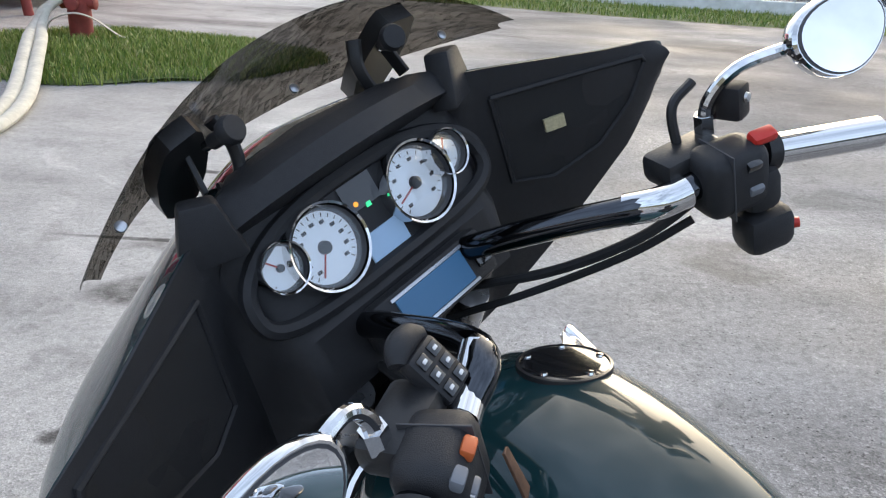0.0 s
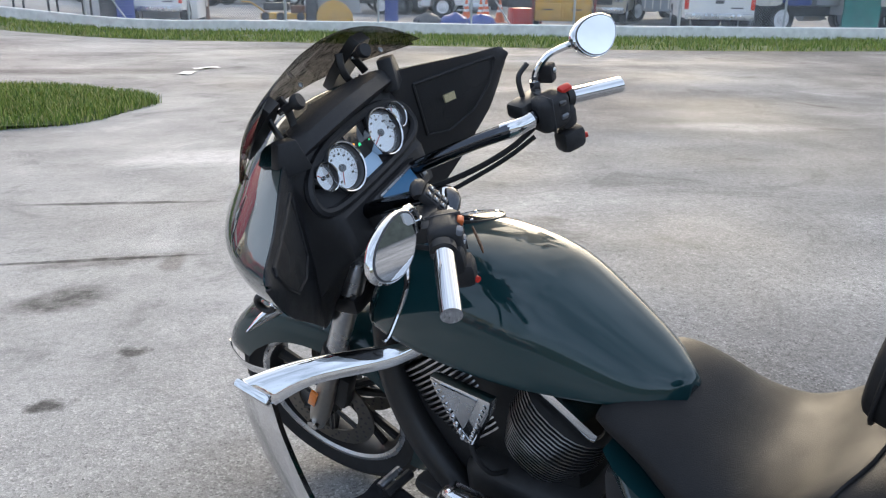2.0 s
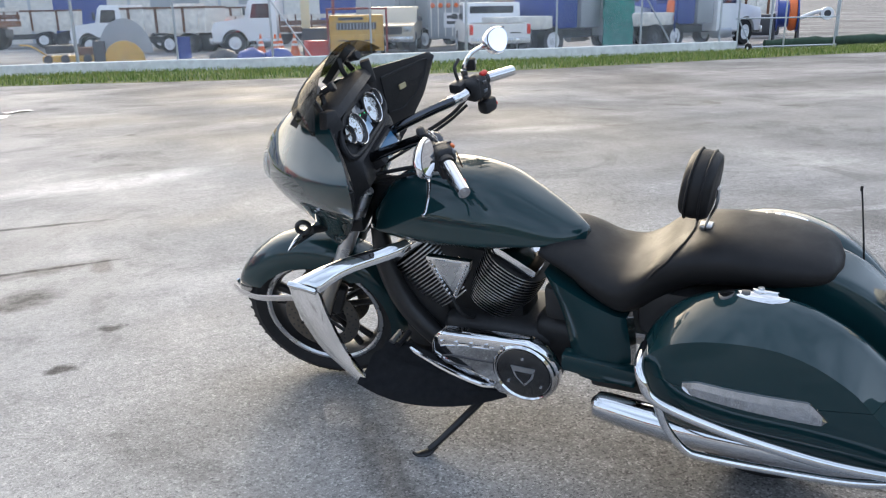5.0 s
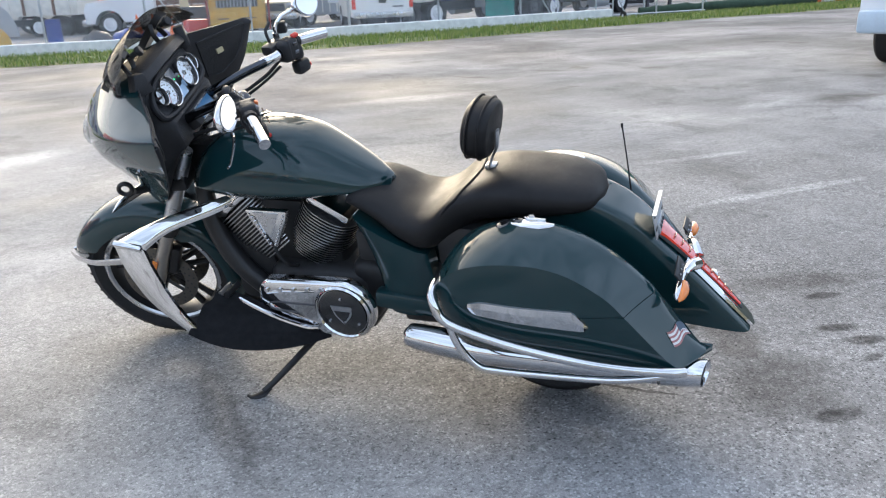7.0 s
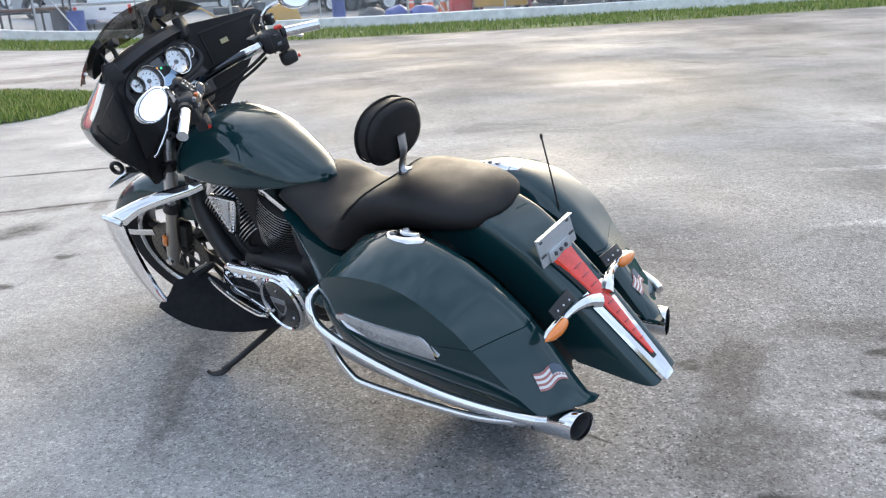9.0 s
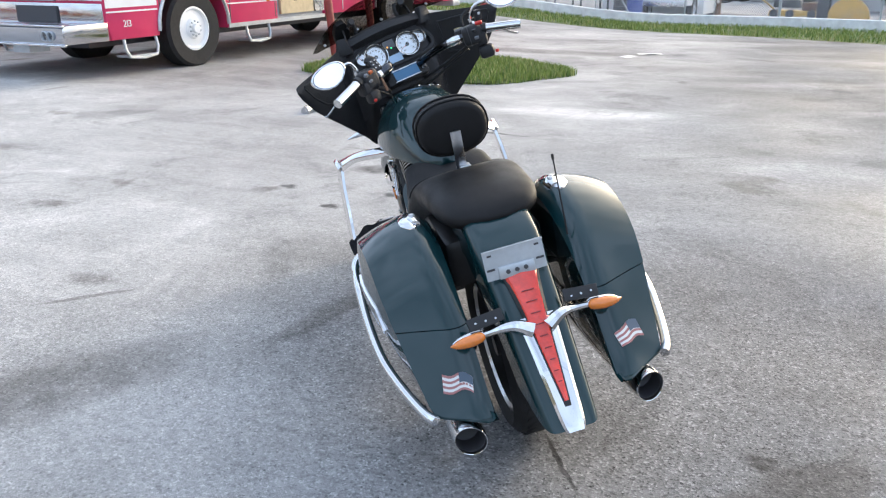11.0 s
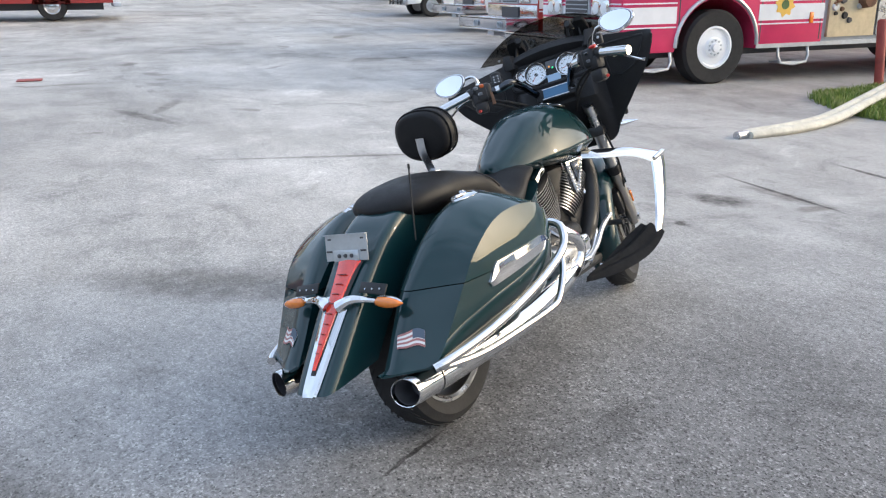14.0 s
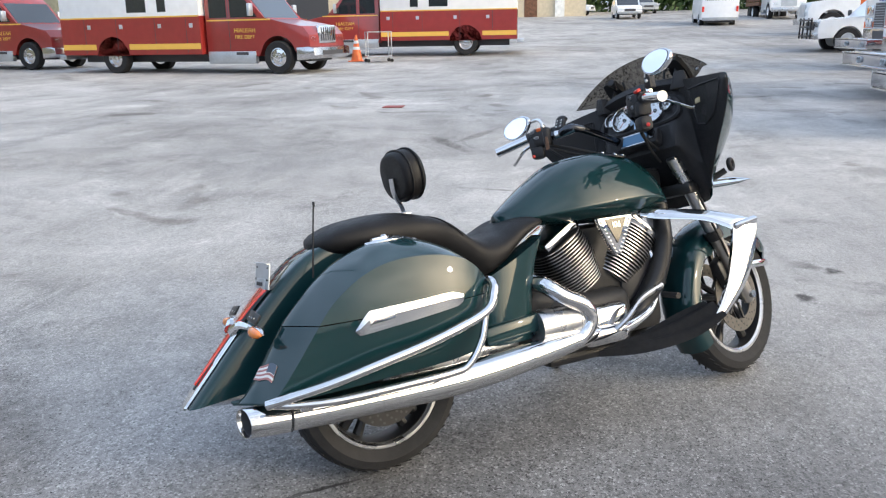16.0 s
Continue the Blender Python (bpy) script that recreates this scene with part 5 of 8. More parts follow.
tank.matrix_world = pose(18.4, 27.6, rise(18, 27) + 0.4)
tagged(tank, "upright blue liquid tank", "tank")
bx("tank_base", tank, DARKMARK, -0.6, 0.6, -0.6, 0.6, -0.4, 0)
net = empty("netted_stack", pose(18.6, 22.2, rise(18.6, 22), 0, 0, -38), "stack wrapped in torn teal netting", "stack")
bm = box((0, 0, 1.2), (1.05, 0.8, 2.4))
bmesh.ops.subdivide_edges(bm, edges=bm.edges[:], cuts=9, use_grid_fill=True)
for v in bm.verts:
    v.co += Vector((noise.noise(v.co * 3), noise.noise(v.co * 3 + Vector((9, 0, 0))), 0)) * 0.09
part("netting", bm, TEAL, net)
bx("load", net, WHITEMARK, -0.45, 0.45, -0.3, 0.3, 1.85, 2.55, 0.1)
for i, (x, y) in enumerate(((20.9, 22.3), (26.6, 21.6))):
    r = empty("cable_reel", pose(x, y, rise(x, y), 0, 0, -45), "blue drum reel wound with orange hose", "reel", "cable reels")
    ax = pose(0, 0, 1.15, 0, 90, 0)
    part("drum", lathe([(0, -0.4), (0.68, -0.4), (0.68, -0.34), (0.5, -0.33), (0.5, 0.05), (0, 0.05)], 32, ax), BLUE, r)
    part("hose", lathe([(0.5, 0.05), (0.62, 0.07), (0.66, 0.2), (0.62, 0.33), (0.5, 0.35), (0, 0.35)], 32, ax), ORANGE, r)
    part("flange", lathe([(0, 0.35), (0.68, 0.35), (0.68, 0.4), (0, 0.4)], 32, ax), BLUE, r)
    bx("label", r, WHITEMARK, -0.41, -0.405, -0.12, 0.12, 0.95, 1.25)
    for s in (-1, 1):
        part("stand_leg", rod((s * 0.45, -0.5, 0), (s * 0.45, 0, 1.15), 0.05, n=8), DARKMARK, r)
        part("stand_leg", rod((s * 0.45, 0.5, 0), (s * 0.45, 0, 1.15), 0.05, n=8), DARKMARK, r)
bm = bmesh.new()
roll_pts = [(23.2, 19.6), (25, 18.9), (27, 18.4), (29.5, 17.9), (31.5, 17.6)]
tube([(x, y, rise(x, y) + 0.15) for x, y in roll_pts], [0.12, 0.18, 0.2, 0.2, 0.14], 12, bm)
for v in bm.verts:
    v.co += Vector((0, 0, 1)) * 0.07 * noise.noise(v.co * 2.2)
tagged(part("fabric_roll", bm, DARKGREEN, None), "long roll of dark green windscreen cloth on the ground", "fabric roll")
torn = empty("torn_screen", pose(29.5, 18.6, rise(29, 18), 0, 0, -10), "torn teal screen hanging on the fence", "screen")
bm = loft([[Vector((x, 0.12 * noise.noise((x * 2, z, 0)), z)) for z in [0.3 + 0.15 * k for k in range(14)]] for x in [0.25 * k for k in range(13)]], closed=False)
bmesh.ops.solidify(bm, geom=bm.faces[:], thickness=0.01)
part("netting", bm, TEAL, torn)
for x in (-6, -3, 0, 3, 5.5):
    part("post", rod((x, 0.1, 0), (x, 0.1, 2.6), 0.04, n=8), GALV, torn)
load = empty("loader_arm", pose(34.0, 26.6, rise(34, 26), 0, 0, -40), "white folding arm of a small loader", "machine")
part("arm", tube([(-1.6, 0, 0.35), (-0.6, 0, 0.75), (0.4, 0, 1.15), (0.9, 0, 1.2)], 0.14, 8, flat=0.6), WHITEPAINT, load)
part("joint", lathe([(0, -0.2), (0.3, -0.2), (0.3, 0.2), (0, 0.2)], 20, pose(0.9, 0, 1.1, 90)), WHITEPAINT, load)
part("pin", lathe([(0, -0.23), (0.16, -0.23), (0.16, 0.23), (0, 0.23)], 16, pose(0.9, 0, 1.1, 90)), DARKMARK, load)
bx("body", load, DARKMARK, -2.8, -1.3, -0.6, 0.6, 0.1, 1.1, 0.1)
for k in range(3):
    bb = bx("barrier", None, ORANGE if k % 2 == 0 else WHITEPAINT, 31.2 + 0.9 * k, 32.0 + 0.9 * k, 17.6 - 0.1 * k, 17.9 - 0.1 * k, rise(32, 17), rise(32, 17) + 0.8, 0.06)
    tagged(bb, "orange plastic road barrier" if k % 2 == 0 else "white plastic road barrier", "barrier", "road barriers")
cont = empty("container", pose(-9.5, 62.0, rise(-9, 48), 0, 0, 8), "tall blue corrugated container", "container")
bx("shell", cont, BLUE, -6.0, 3.5, 0, 2.5, 0.3, 4.2)
for k in range(40):
    bx("rib", cont, BLUE, -5.9 + 0.235 * k, -5.8 + 0.235 * k, -0.05, 0, 0.4, 4.1)
shed = empty("white_trailer", pose(-3.6, 31.8, rise(-3, 31), 0, 0, -8), "plain white utility trailer side", "trailer")
bx("side", shed, WHITEPAINT, -2.6, 1.5, -0.2, 1.4, 0.15, 1.15, 0.02)
bx("rail", shed, GALV, -2.62, 1.52, -0.23, -0.18, 1.1, 1.17, 0.01)
for s in (-1, 1):
    road_wheel(shed, -0.5 + s * 0.5, 0.6, 0.3, 0.2, GALV, 0.55, s)

rack = empty("pipe_rack", pose(-6.3, 29.5, rise(-6, 29), 0, 0, -6), "dark steel rack loaded with pipes and hoses", "rack")
for x in (-1.6, -0.5, 0.6, 1.6):
    for y in (0, 0.9):
        part("upright", rod((x, y, 0), (x, y, 2.6), 0.04, n=8), BLACKMETAL, rack)
for z in (0.7, 1.4, 2.1):
    part("rail", rod((-1.65, 0, z), (1.65, 0, z), 0.035, n=8), BLACKMETAL, rack)
    part("rail", rod((-1.65, 0.9, z), (1.65, 0.9, z), 0.035, n=8), BLACKMETAL, rack)
    for k in range(4):
        part("pipe", rod((-1.75, 0.15 + 0.2 * k, z + 0.09), (1.7, 0.15 + 0.2 * k, z + 0.09), 0.055, n=10), (RUST, GREYPAINT, DARKMARK, GALV)[k], rack)
for k, (x, y, mt, lb) in enumerate(((-4.3, 28.9, BLUE, "blue steel drum behind the wall"), (-4.9, 29.4, DARKMARK, "black steel drum behind the wall"), (-2.2, 36.0, RUST, "rusty steel drum in the yard"), (5.6, 34.5, BLUE, "blue steel drum in the yard"), (16.6, 26.0, DARKMARK, "black steel drum behind the fence"))):
    dr = part("drum", lathe([(0, 0), (0.29, 0), (0.30, 0.02), (0.29, 0.04), (0.285, 0.29), (0.30, 0.31), (0.285, 0.33), (0.285, 0.58), (0.30, 0.60), (0.285, 0.62), (0.29, 0.86), (0.30, 0.88), (0.28, 0.88), (0.27, 0.86), (0, 0.86)], 24), mt, None)
    dr.matrix_world = pose(x, y, rise(x, y))
    tagged(dr, lb, "drum", "steel drums")

# ---- hydrant, posts, hose ----
hz = rise(-4.12, 9.2) + 0.07
hyd = empty("fire_hydrant", pose(-4.12, 9.18, hz), "weathered red fire hydrant with a white bonnet", "fire hydrant")
part("barrel", lathe([(0, 0), (0.17, 0), (0.17, 0.05), (0.125, 0.06), (0.125, 0.52), (0.15, 0.54), (0.15, 0.60), (0, 0.60)], 24), REDBROWN, hyd)
part("bonnet", lathe([(0.21, 0.60), (0.215, 0.64), (0.16, 0.66), (0.14, 0.74), (0.09, 0.80), (0.035, 0.82), (0.03, 0.88), (0, 0.88)], 24), WHITEPAINT, hyd, "white domed bonnet")
for a in (0, 180, 270):
    part("outlet", lathe([(0.06, 0.1), (0.07, 0.19), (0.05, 0.2), (0.0, 0.2)], 14, pose(0, 0, 0.42, 0, 90, a)), REDBROWN, hyd)
for x, y, h, r, lab in ((-5.62, 9.70, 0.95, 0.065, "leaning red-brown steel guard post"), (-6.05, 11.85, 0.95, 0.07, "red-brown steel guard post")):
    p = part("guard_post", lathe([(0, 0), (r, 0), (r, h - 0.03), (r * 0.7, h), (0, h + 0.01)], 18), REDBROWN, None)
    p.matrix_world = pose(x, y, rise(x, y), 3, -4, 0)
    tagged(p, lab, "guard post", "guard posts")
bol = part("bollard", lathe([(0, 0), (0.19, 0), (0.19, 0.5), (0.21, 0.51), (0.21, 0.56), (0.17, 0.57), (0, 0.56)], 24), REDBROWN, None)
bol.matrix_world = pose(-6.25, 18.7, rise(-6.25, 18.7))
tagged(bol, "short wide red-brown bollard", "bollard")
bx("bollard_tag", bol, WHITEMARK, 0.15, 0.21, -0.06, 0.06, 0.1, 0.4)
hose = empty("fire_hose", Matrix(), "doubled pale canvas fire hose lying on the ground", "fire hose")
for k, off in enumerate((0.0, 0.13)):
    path = [(-4.26, 9.04, hz + 0.46), (-4.38 + off * 0.2, 8.92, hz + 0.36), (-4.42 + off * 0.6, 8.72, hz + 0.20), (-4.20 + off, 8.15, 0.255), (-3.86 + off, 7.33, 0.17), (-3.46 + off, 6.35, 0.075), (-3.22 + off, 5.6, 0.06), (-3.13 + off * 0.8, 5.1, 0.055), (-3.10 + off * 0.7, 4.88, 0.05)]
    part("strand", tube(path, [0.06, 0.06, 0.055, 0.06, 0.062, 0.062, 0.06, 0.06, 0.05], 12, flat=0.75, up=(0, 0, 1)), HOSE, hose)
part("coupling", tube([(-3.06, 4.90, 0.05), (-3.04, 4.74, 0.045)], 0.045, 12), BRUSHED, hose)
part("strap", tube([(-4.38, 8.85, hz + 0.10), (-4.30, 8.88, hz + 0.26), (-4.10, 8.95, hz + 0.33), (-3.92, 9.05, hz + 0.27), (-3.70, 9.15, hz + 0.09), (-3.62, 9.20, hz + 0.06)], 0.05, 8, flat=0.2, up=(0, 0, 1)), HOSE, hose)

# litter, drain, cart
drain = bx("drain_cover", None, REDBROWN, -10.9, -10.55, -2.2, -1.85, rise(-10.7, -2) + 0.004, rise(-10.7, -2) + 0.012)
tagged(drain, "rusty square iron drain cover set in the ground", "drain cover")
for i, (x, y, r) in enumerate(((-1.05, 13.4, 20), (-1.3, 12.6, 70))):
    lit = part("litter", loft([[Vector((0.22 * u, 0.10 * v + 0.03 * math.sin(3 * u), 0.012 + 0.02 * abs(noise.noise((u * 2, v * 2, i))))) for u in (-1, -0.6, -0.2, 0.2, 0.6, 1)] for v in (-1, -0.3, 0.3, 1)], closed=False), WHITEMARK, None)
    lit.matrix_world = pose(x, y, rise(x, y), 0, 0, r)
    tagged(lit, "crumpled white paper litter on the ground", "litter", "paper litter")
cart = empty("hand_cart", pose(-24.6, -5.0, rise(-24.6, 0), 0, 0, 20), "thin metal hand cart standing on the yard", "cart")
for x in (-0.3, 0.3):
    for y in (-0.4, 0.4):
        part("cart_post", rod((x, y, 0.1), (x, y, 1.0), 0.018, n=8), GALV, cart)
        part("caster", lathe([(0, -0.02), (0.06, -0.02), (0.06, 0.02), (0, 0.02)], 12, pose(x, y, 0.06, 0, 90)), RUBBER, cart)
for z in (0.2, 1.0):
    bx("shelf", cart, GALV, -0.32, 0.32, -0.42, 0.42, z - 0.015, z + 0.015)

# pale warehouse that closes the work yard
wh_z = rise(0, 48) - 0.3
ware = empty("warehouse", pose(8, 68, wh_z), "long pale metal-sided warehouse behind the work yard", "building")
bx("wall", ware, DIRTYWHITE, -50, 50, 0, 12, 0, 7.5)
bx("roof_edge", ware, GREYPAINT, -50.3, 50.3, -0.3, 12, 7.5, 7.9)
for k in range(14):
    x = -45.5 + 7 * k
    door = bx("roller_door", ware, GREYPAINT if k % 3 else BLUE, x - 1.9, x + 1.9, -0.06, 0.0, 0, 4.4)
    for j in range(10):
        bx("door_slat", door, GREYPAINT if k % 3 else BLUE, x - 1.85, x + 1.85, -0.09, -0.06, 0.2 + 0.42 * j, 0.5 + 0.42 * j)
    bx("pilaster", ware, GALV, x + 3.4, x + 3.6, -0.12, 0.0, 0, 7.5)

# unseen walls added behind the camera, dark to deepen reflections in paint and chrome
for nm, x0, x1, y0, y1 in (("unseen_wall_south", -70, 36, -31, -30.7), ("unseen_wall_east", 36, 36.3, -31, 12)):
    tagged(bx(nm, None, REFLECTWALL, x0, x1, y0, y1, -0.5, 6.0), "unseen dark wall added for reflections", "wall", kind="structure")

# ---- west end: tan building, trees ----
bz = rise(-70, 0) - 0.2
bld = empty("building", pose(-69.0, -6.0, bz), "tan stucco workshop with dark door openings", "building")
bx("wall", bld, TANWALL, -10, 0, -18, 10.2, 0, 7.0)
bx("parapet", bld, TANWALL, -10.1, 0.15, -18.1, 10.3, 7.0, 7.4)
for y in (-14, -8, -1.2):
    bx("roller_door", bld, DARKMARK, -0.05, 0.03, y - 1.9, y + 1.9, 0, 4.2)
    bx("door_lintel", bld, WHITEWALL, 0.0, 0.08, y - 2.1, y + 2.1, 4.2, 4.5)
bx("side_door", bld, RUST, 0.0, 0.04, 5.0, 6.1, 0, 2.2)
for y in (2.4, 8.0):
    bx("pilaster", bld, WHITEWALL, 0.0, 0.2, y - 0.4, y + 0.4, 0, 7.0)


def tree(x, y, z, h, seed):
    rg = random.Random(seed)
    t = empty("tree", pose(x, y, z), "broad dark green leafy tree", "tree", "trees behind the yard")
    part("trunk", tube([(0, 0, -0.3), (0.1, 0, h * 0.2), (0, 0.1, h * 0.42), (0.2, 0, h * 0.7)], [0.32, 0.26, 0.2, 0.08], 10), BARK, t)
    limbs = []
    for k in range(6):
        a, u = 1.05 * k + rg.random(), rg.uniform(0.3, 0.5)
        tip = Vector((math.cos(a) * h * 0.3, math.sin(a) * h * 0.3, h * rg.uniform(0.5, 0.8)))
        part("limb", tube([(0, 0, h * u), tuple(tip * 0.5 + Vector((0, 0, h * u * 0.55))), tuple(tip)], [0.12, 0.08, 0.03], 6), BARK, t)
        limbs.append(tip)
    vs, fs = [], []
    for k in range(2600):
        c = rg.choice(limbs + [Vector((0, 0, h * 0.8))])
        p = c + Vector((rg.gauss(0, 1), rg.gauss(0, 1), rg.gauss(0, 0.75))) * h * 0.12
        s, n1 = rg.uniform(0.10, 0.24), Vector((rg.gauss(0, 1), rg.gauss(0, 1), rg.gauss(0, 1))).normalized()
        u = n1.orthogonal().normalized()
        w = n1.cross(u)
        i = len(vs)
        vs += [tuple(p - u * s), tuple(p + w * s * 0.5), tuple(p + u * s), tuple(p - w * s * 0.5)]
        fs.append((i, i + 1, i + 2, i + 3))
    me = bpy.data.meshes.new("crown")
    me.from_pydata(vs, [], fs)
    me.materials.append(LEAF)
    cr = new("crown", me)
    cr.parent = t
    tagged(cr, kind="stuff")


rg = random.Random(77)
vs, fs = [], []
for k in range(24000):
    x, y = rg.uniform(-82, -79), rg.uniform(-30, 75)
    top = 3.2 + 1.6 * noise.noise((x * 0.2, y * 0.35, 2))
    p = Vector((x, y, rise(-80, 0) - 0.2 + rg.random() ** 0.8 * top))
    sz, nv = rg.uniform(0.18, 0.42), Vector((rg.gauss(0, 1), rg.gauss(0, 1), rg.gauss(0, 1))).normalized()
    u = nv.orthogonal().normalized()
    w = nv.cross(u)
    i = len(vs)
    vs += [tuple(p - u * sz), tuple(p + w * sz * 0.55), tuple(p + u * sz), tuple(p - w * sz * 0.55)]
    fs.append((i, i + 1, i + 2, i + 3))
me = bpy.data.meshes.new("hedge")
me.from_pydata(vs, [], fs)
me.materials.append(LEAF)
tagged(new("hedge", me), "dense dark shrubs along the far end of the yard", "hedge", kind="stuff")
for k in range(15):
    tree(-84 - 3 * (k % 3), -22 + 6.0 * k, rise(-86, 0) - 0.3, 8.5 + (k * 7 % 5) * 0.6, 20 + k)
for k in range(6):
    tree(-26 + 11 * k, 84 + 3 * (k % 3), rise(0, 48) - 0.3, 9 + (k * 5 % 4) * 0.7, 50 + k)

# ---- the motorcycle: x to its right, y forward, z up, from the rear tyre's contact with the ground ----
BIKE = pose(BX, BY, 0.0, 0, -12.5, 34.5)
bike = empty("motorcycle", BIKE, "dark green touring motorcycle with chrome guards leaning on its side stand", "motorcycle")
AXIS = Vector((0, -math.sin(radians(29)), math.cos(radians(29))))
PIVOT = Vector((0, 1.27, 0.98))
ST = Matrix.Translation(PIVOT) @ Matrix.Rotation(radians(14.5), 4, AXIS) @ Matrix.Translation(-PIVOT)
UP_REAR = Matrix.Rotation(radians(90), 4, "Y")


def wheel(centre, r, w, rim_r, spokes, m, name):
    hub = Matrix.Translation(centre) @ UP_REAR
    wh = part(name, lathe([(0.0, -0.06), (0.032, -0.06), (0.036, -0.03), (0.036, 0.03), (0.032, 0.06), (0.0, 0.06)], 24, hub), BLACKMETAL, bike, m=m)
    prof = [(rim_r + 0.004, -w * 0.36), (rim_r + 0.03, -w * 0.46), (r - 0.045, -w * 0.5), (r - 0.018, -w * 0.40), (r - 0.004, -w * 0.2), (r, 0), (r - 0.004, w * 0.2), (r - 0.018, w * 0.40), (r - 0.045, w * 0.5), (rim_r + 0.03, w * 0.46), (rim_r + 0.004, w * 0.36)]
    part("tyre", lathe(prof, 64, hub, closed=True), RUBBER, wh, m=m)
    barrel = [(rim_r + 0.010, -w * 0.34), (rim_r - 0.014, -w * 0.34), (rim_r - 0.022, -w * 0.15), (rim_r - 0.022, w * 0.15), (rim_r - 0.014, w * 0.34), (rim_r + 0.010, w * 0.34)]
    part("rim", lathe(barrel, 64, hub, closed=True), BLACKMETAL, wh, m=m)
    for q in (-1, 1):
        lip = [(rim_r + 0.012, q * w * 0.34), (rim_r - 0.012, q * w * 0.34), (rim_r - 0.004, q * w * 0.395), (rim_r + 0.006, q * w * 0.39)]
        part("rim_lip", lathe(lip, 64, hub, closed=True), BRUSHED, wh, "machined silver rim lip", m=m)
    grooves = bmesh.new()
    for k in range(44):
        for s in (-1, 1):
            a = 2 * math.pi * (k + 0.5 * (s > 0)) / 44
            box((0, 0, 0), (0.007, 0.045, 0.004), grooves, m=Matrix.Translation(centre) @ Matrix.Rotation(a, 4, "X") @ Matrix.Translation((s * w * 0.23, 0, r - 0.006)) @ pose(0, 0, 0, 0, s * 22, s * 32))
    part("tread_block", grooves, RUBBER, wh, smooth=False, m=m)
    for k in range(spokes):
        a = 2 * math.pi * k / spokes
        for s in (-0.16, 0.16):
            sp = tube([Vector((0, 0, 0.03)), Vector((0, 0.0, rim_r * 0.55)), Vector((0, 0, rim_r - 0.015))], [0.020, 0.016, 0.020], 8, flat=0.8)
            part("spoke", sp, BLACKMETAL, wh, m=(m or Matrix()) @ Matrix.Translation(centre) @ Matrix.Rotation(a + s, 4, "X"))
    return wh


def disc(centre, x, r, parent, m, mat=None):
    hub = Matrix.Translation(Vector(centre) + Vector((x, 0, 0))) @ UP_REAR
    d = part("brake_disc", lathe([(r, -0.0025), (r, 0.0025), (r * 0.66, 0.0025), (r * 0.66, -0.0025)], 48, hub, closed=True), mat or BRASS, parent, "drilled steel brake disc", m=m)
    holes = bmesh.new()
    for k in range(18):
        for j, rr in enumerate((0.74, 0.83, 0.92)):
            a = 2 * math.pi * (k + j * 0.33) / 18
            lathe([(0, -0.0036), (0.0045, -0.0036), (0.0045, 0.0036), (0, 0.0036)], 6, hub @ Matrix.Translation((r * rr * math.cos(a), r * rr * math.sin(a), 0)), holes)
    part("drill_hole", holes, DARKMARK, d, smooth=False, m=m)
    for k in range(6):
        a = 2 * math.pi * k / 6
        part("carrier_arm", tube([hub @ Vector((0.03 * math.cos(a), 0.03 * math.sin(a), 0)), hub @ Vector((r * 0.68 * math.cos(a + 0.2), r * 0.68 * math.sin(a + 0.2), 0))], 0.007, 6), BLACKMETAL, d, m=m)


FRONT_AXLE, REAR_AXLE = Vector((0, 1.625, 0.325)), Vector((0, 0.005, 0.302))
fw = wheel(FRONT_AXLE, 0.322, 0.13, 0.232, 5, ST, "front_wheel")
rw = wheel(REAR_AXLE, 0.298, 0.166, 0.208, 5, Matrix(), "rear_wheel")
for s in (-1, 1):
    disc(FRONT_AXLE, s * 0.068, 0.15, fw, ST)
disc(REAR_AXLE, 0.085, 0.135, rw, Matrix(), ENGINE)


# front fender: an arch over the wheel with a beak and a chrome edge
def arch(path, widths, depth, thick=0.004, power=2.6, n=14):
    """A hooped shell swept along a path in the middle plane."""
    rings = []
    for i, p in enumerate(path):
        t = (path[min(i + 1, len(path) - 1)] - path[max(i - 1, 0)]).normalized()
        nrm = t.cross(Vector((1, 0, 0))).normalized()
        outer, inner = [], []
        hw, dp = widths[i], depth[i] if isinstance(depth, list) else depth
        for k in range(n + 1):
            a = math.pi * k / n
            c, s = math.cos(a), math.sin(a)
            x, h = math.copysign(abs(c) ** (2 / power), c), abs(s) ** (2 / power)
            outer.append(p + Vector((hw * x, 0, 0)) + nrm * (dp * (h - 1)))
            inner.append(p + Vector(((hw - thick) * x, 0, 0)) + nrm * (dp * (h - 1) - thick * h))
        rings.append(outer + list(reversed(inner)))
    return rings


ff_path, ff_w, ff_d = [], [], []
for k in range(33):
    a = radians(14 + (212 - 14) * k / 32)
    r = 0.352 + (0.018 * max(0, 1 - k / 7) if k < 7 else 0)
    ff_path.append(FRONT_AXLE + Vector((0, r * math.cos(a), r * math.sin(a))))
    ff_w.append(0.094 * min(1, 0.18 + 0.30 * k ** 0.75) if k < 5 else 0.094 - 0.016 * max(0, (k - 20) / 12))
    ff_d.append(0.10 if 3 < k < 20 else 0.07)
ffender = part("front_fender", loft(arch(ff_path, ff_w, ff_d), closed=True), GREEN, bike, m=ST)
for s in (-1, 1):
    edge = [FRONT_AXLE + Vector((s * 0.012, 0.375, 0.100)), FRONT_AXLE + Vector((s * 0.05, 0.325, 0.103)), FRONT_AXLE + Vector((s * 0.094, 0.22, 0.110)), FRONT_AXLE + Vector((s * 0.099, 0.06, 0.118))]
    part("fender_trim", tube(edge, 0.015, 10, flat=0.25, up=(1, 0, 0)), CHROME, ffender, "chrome fender edge strip", m=ST)

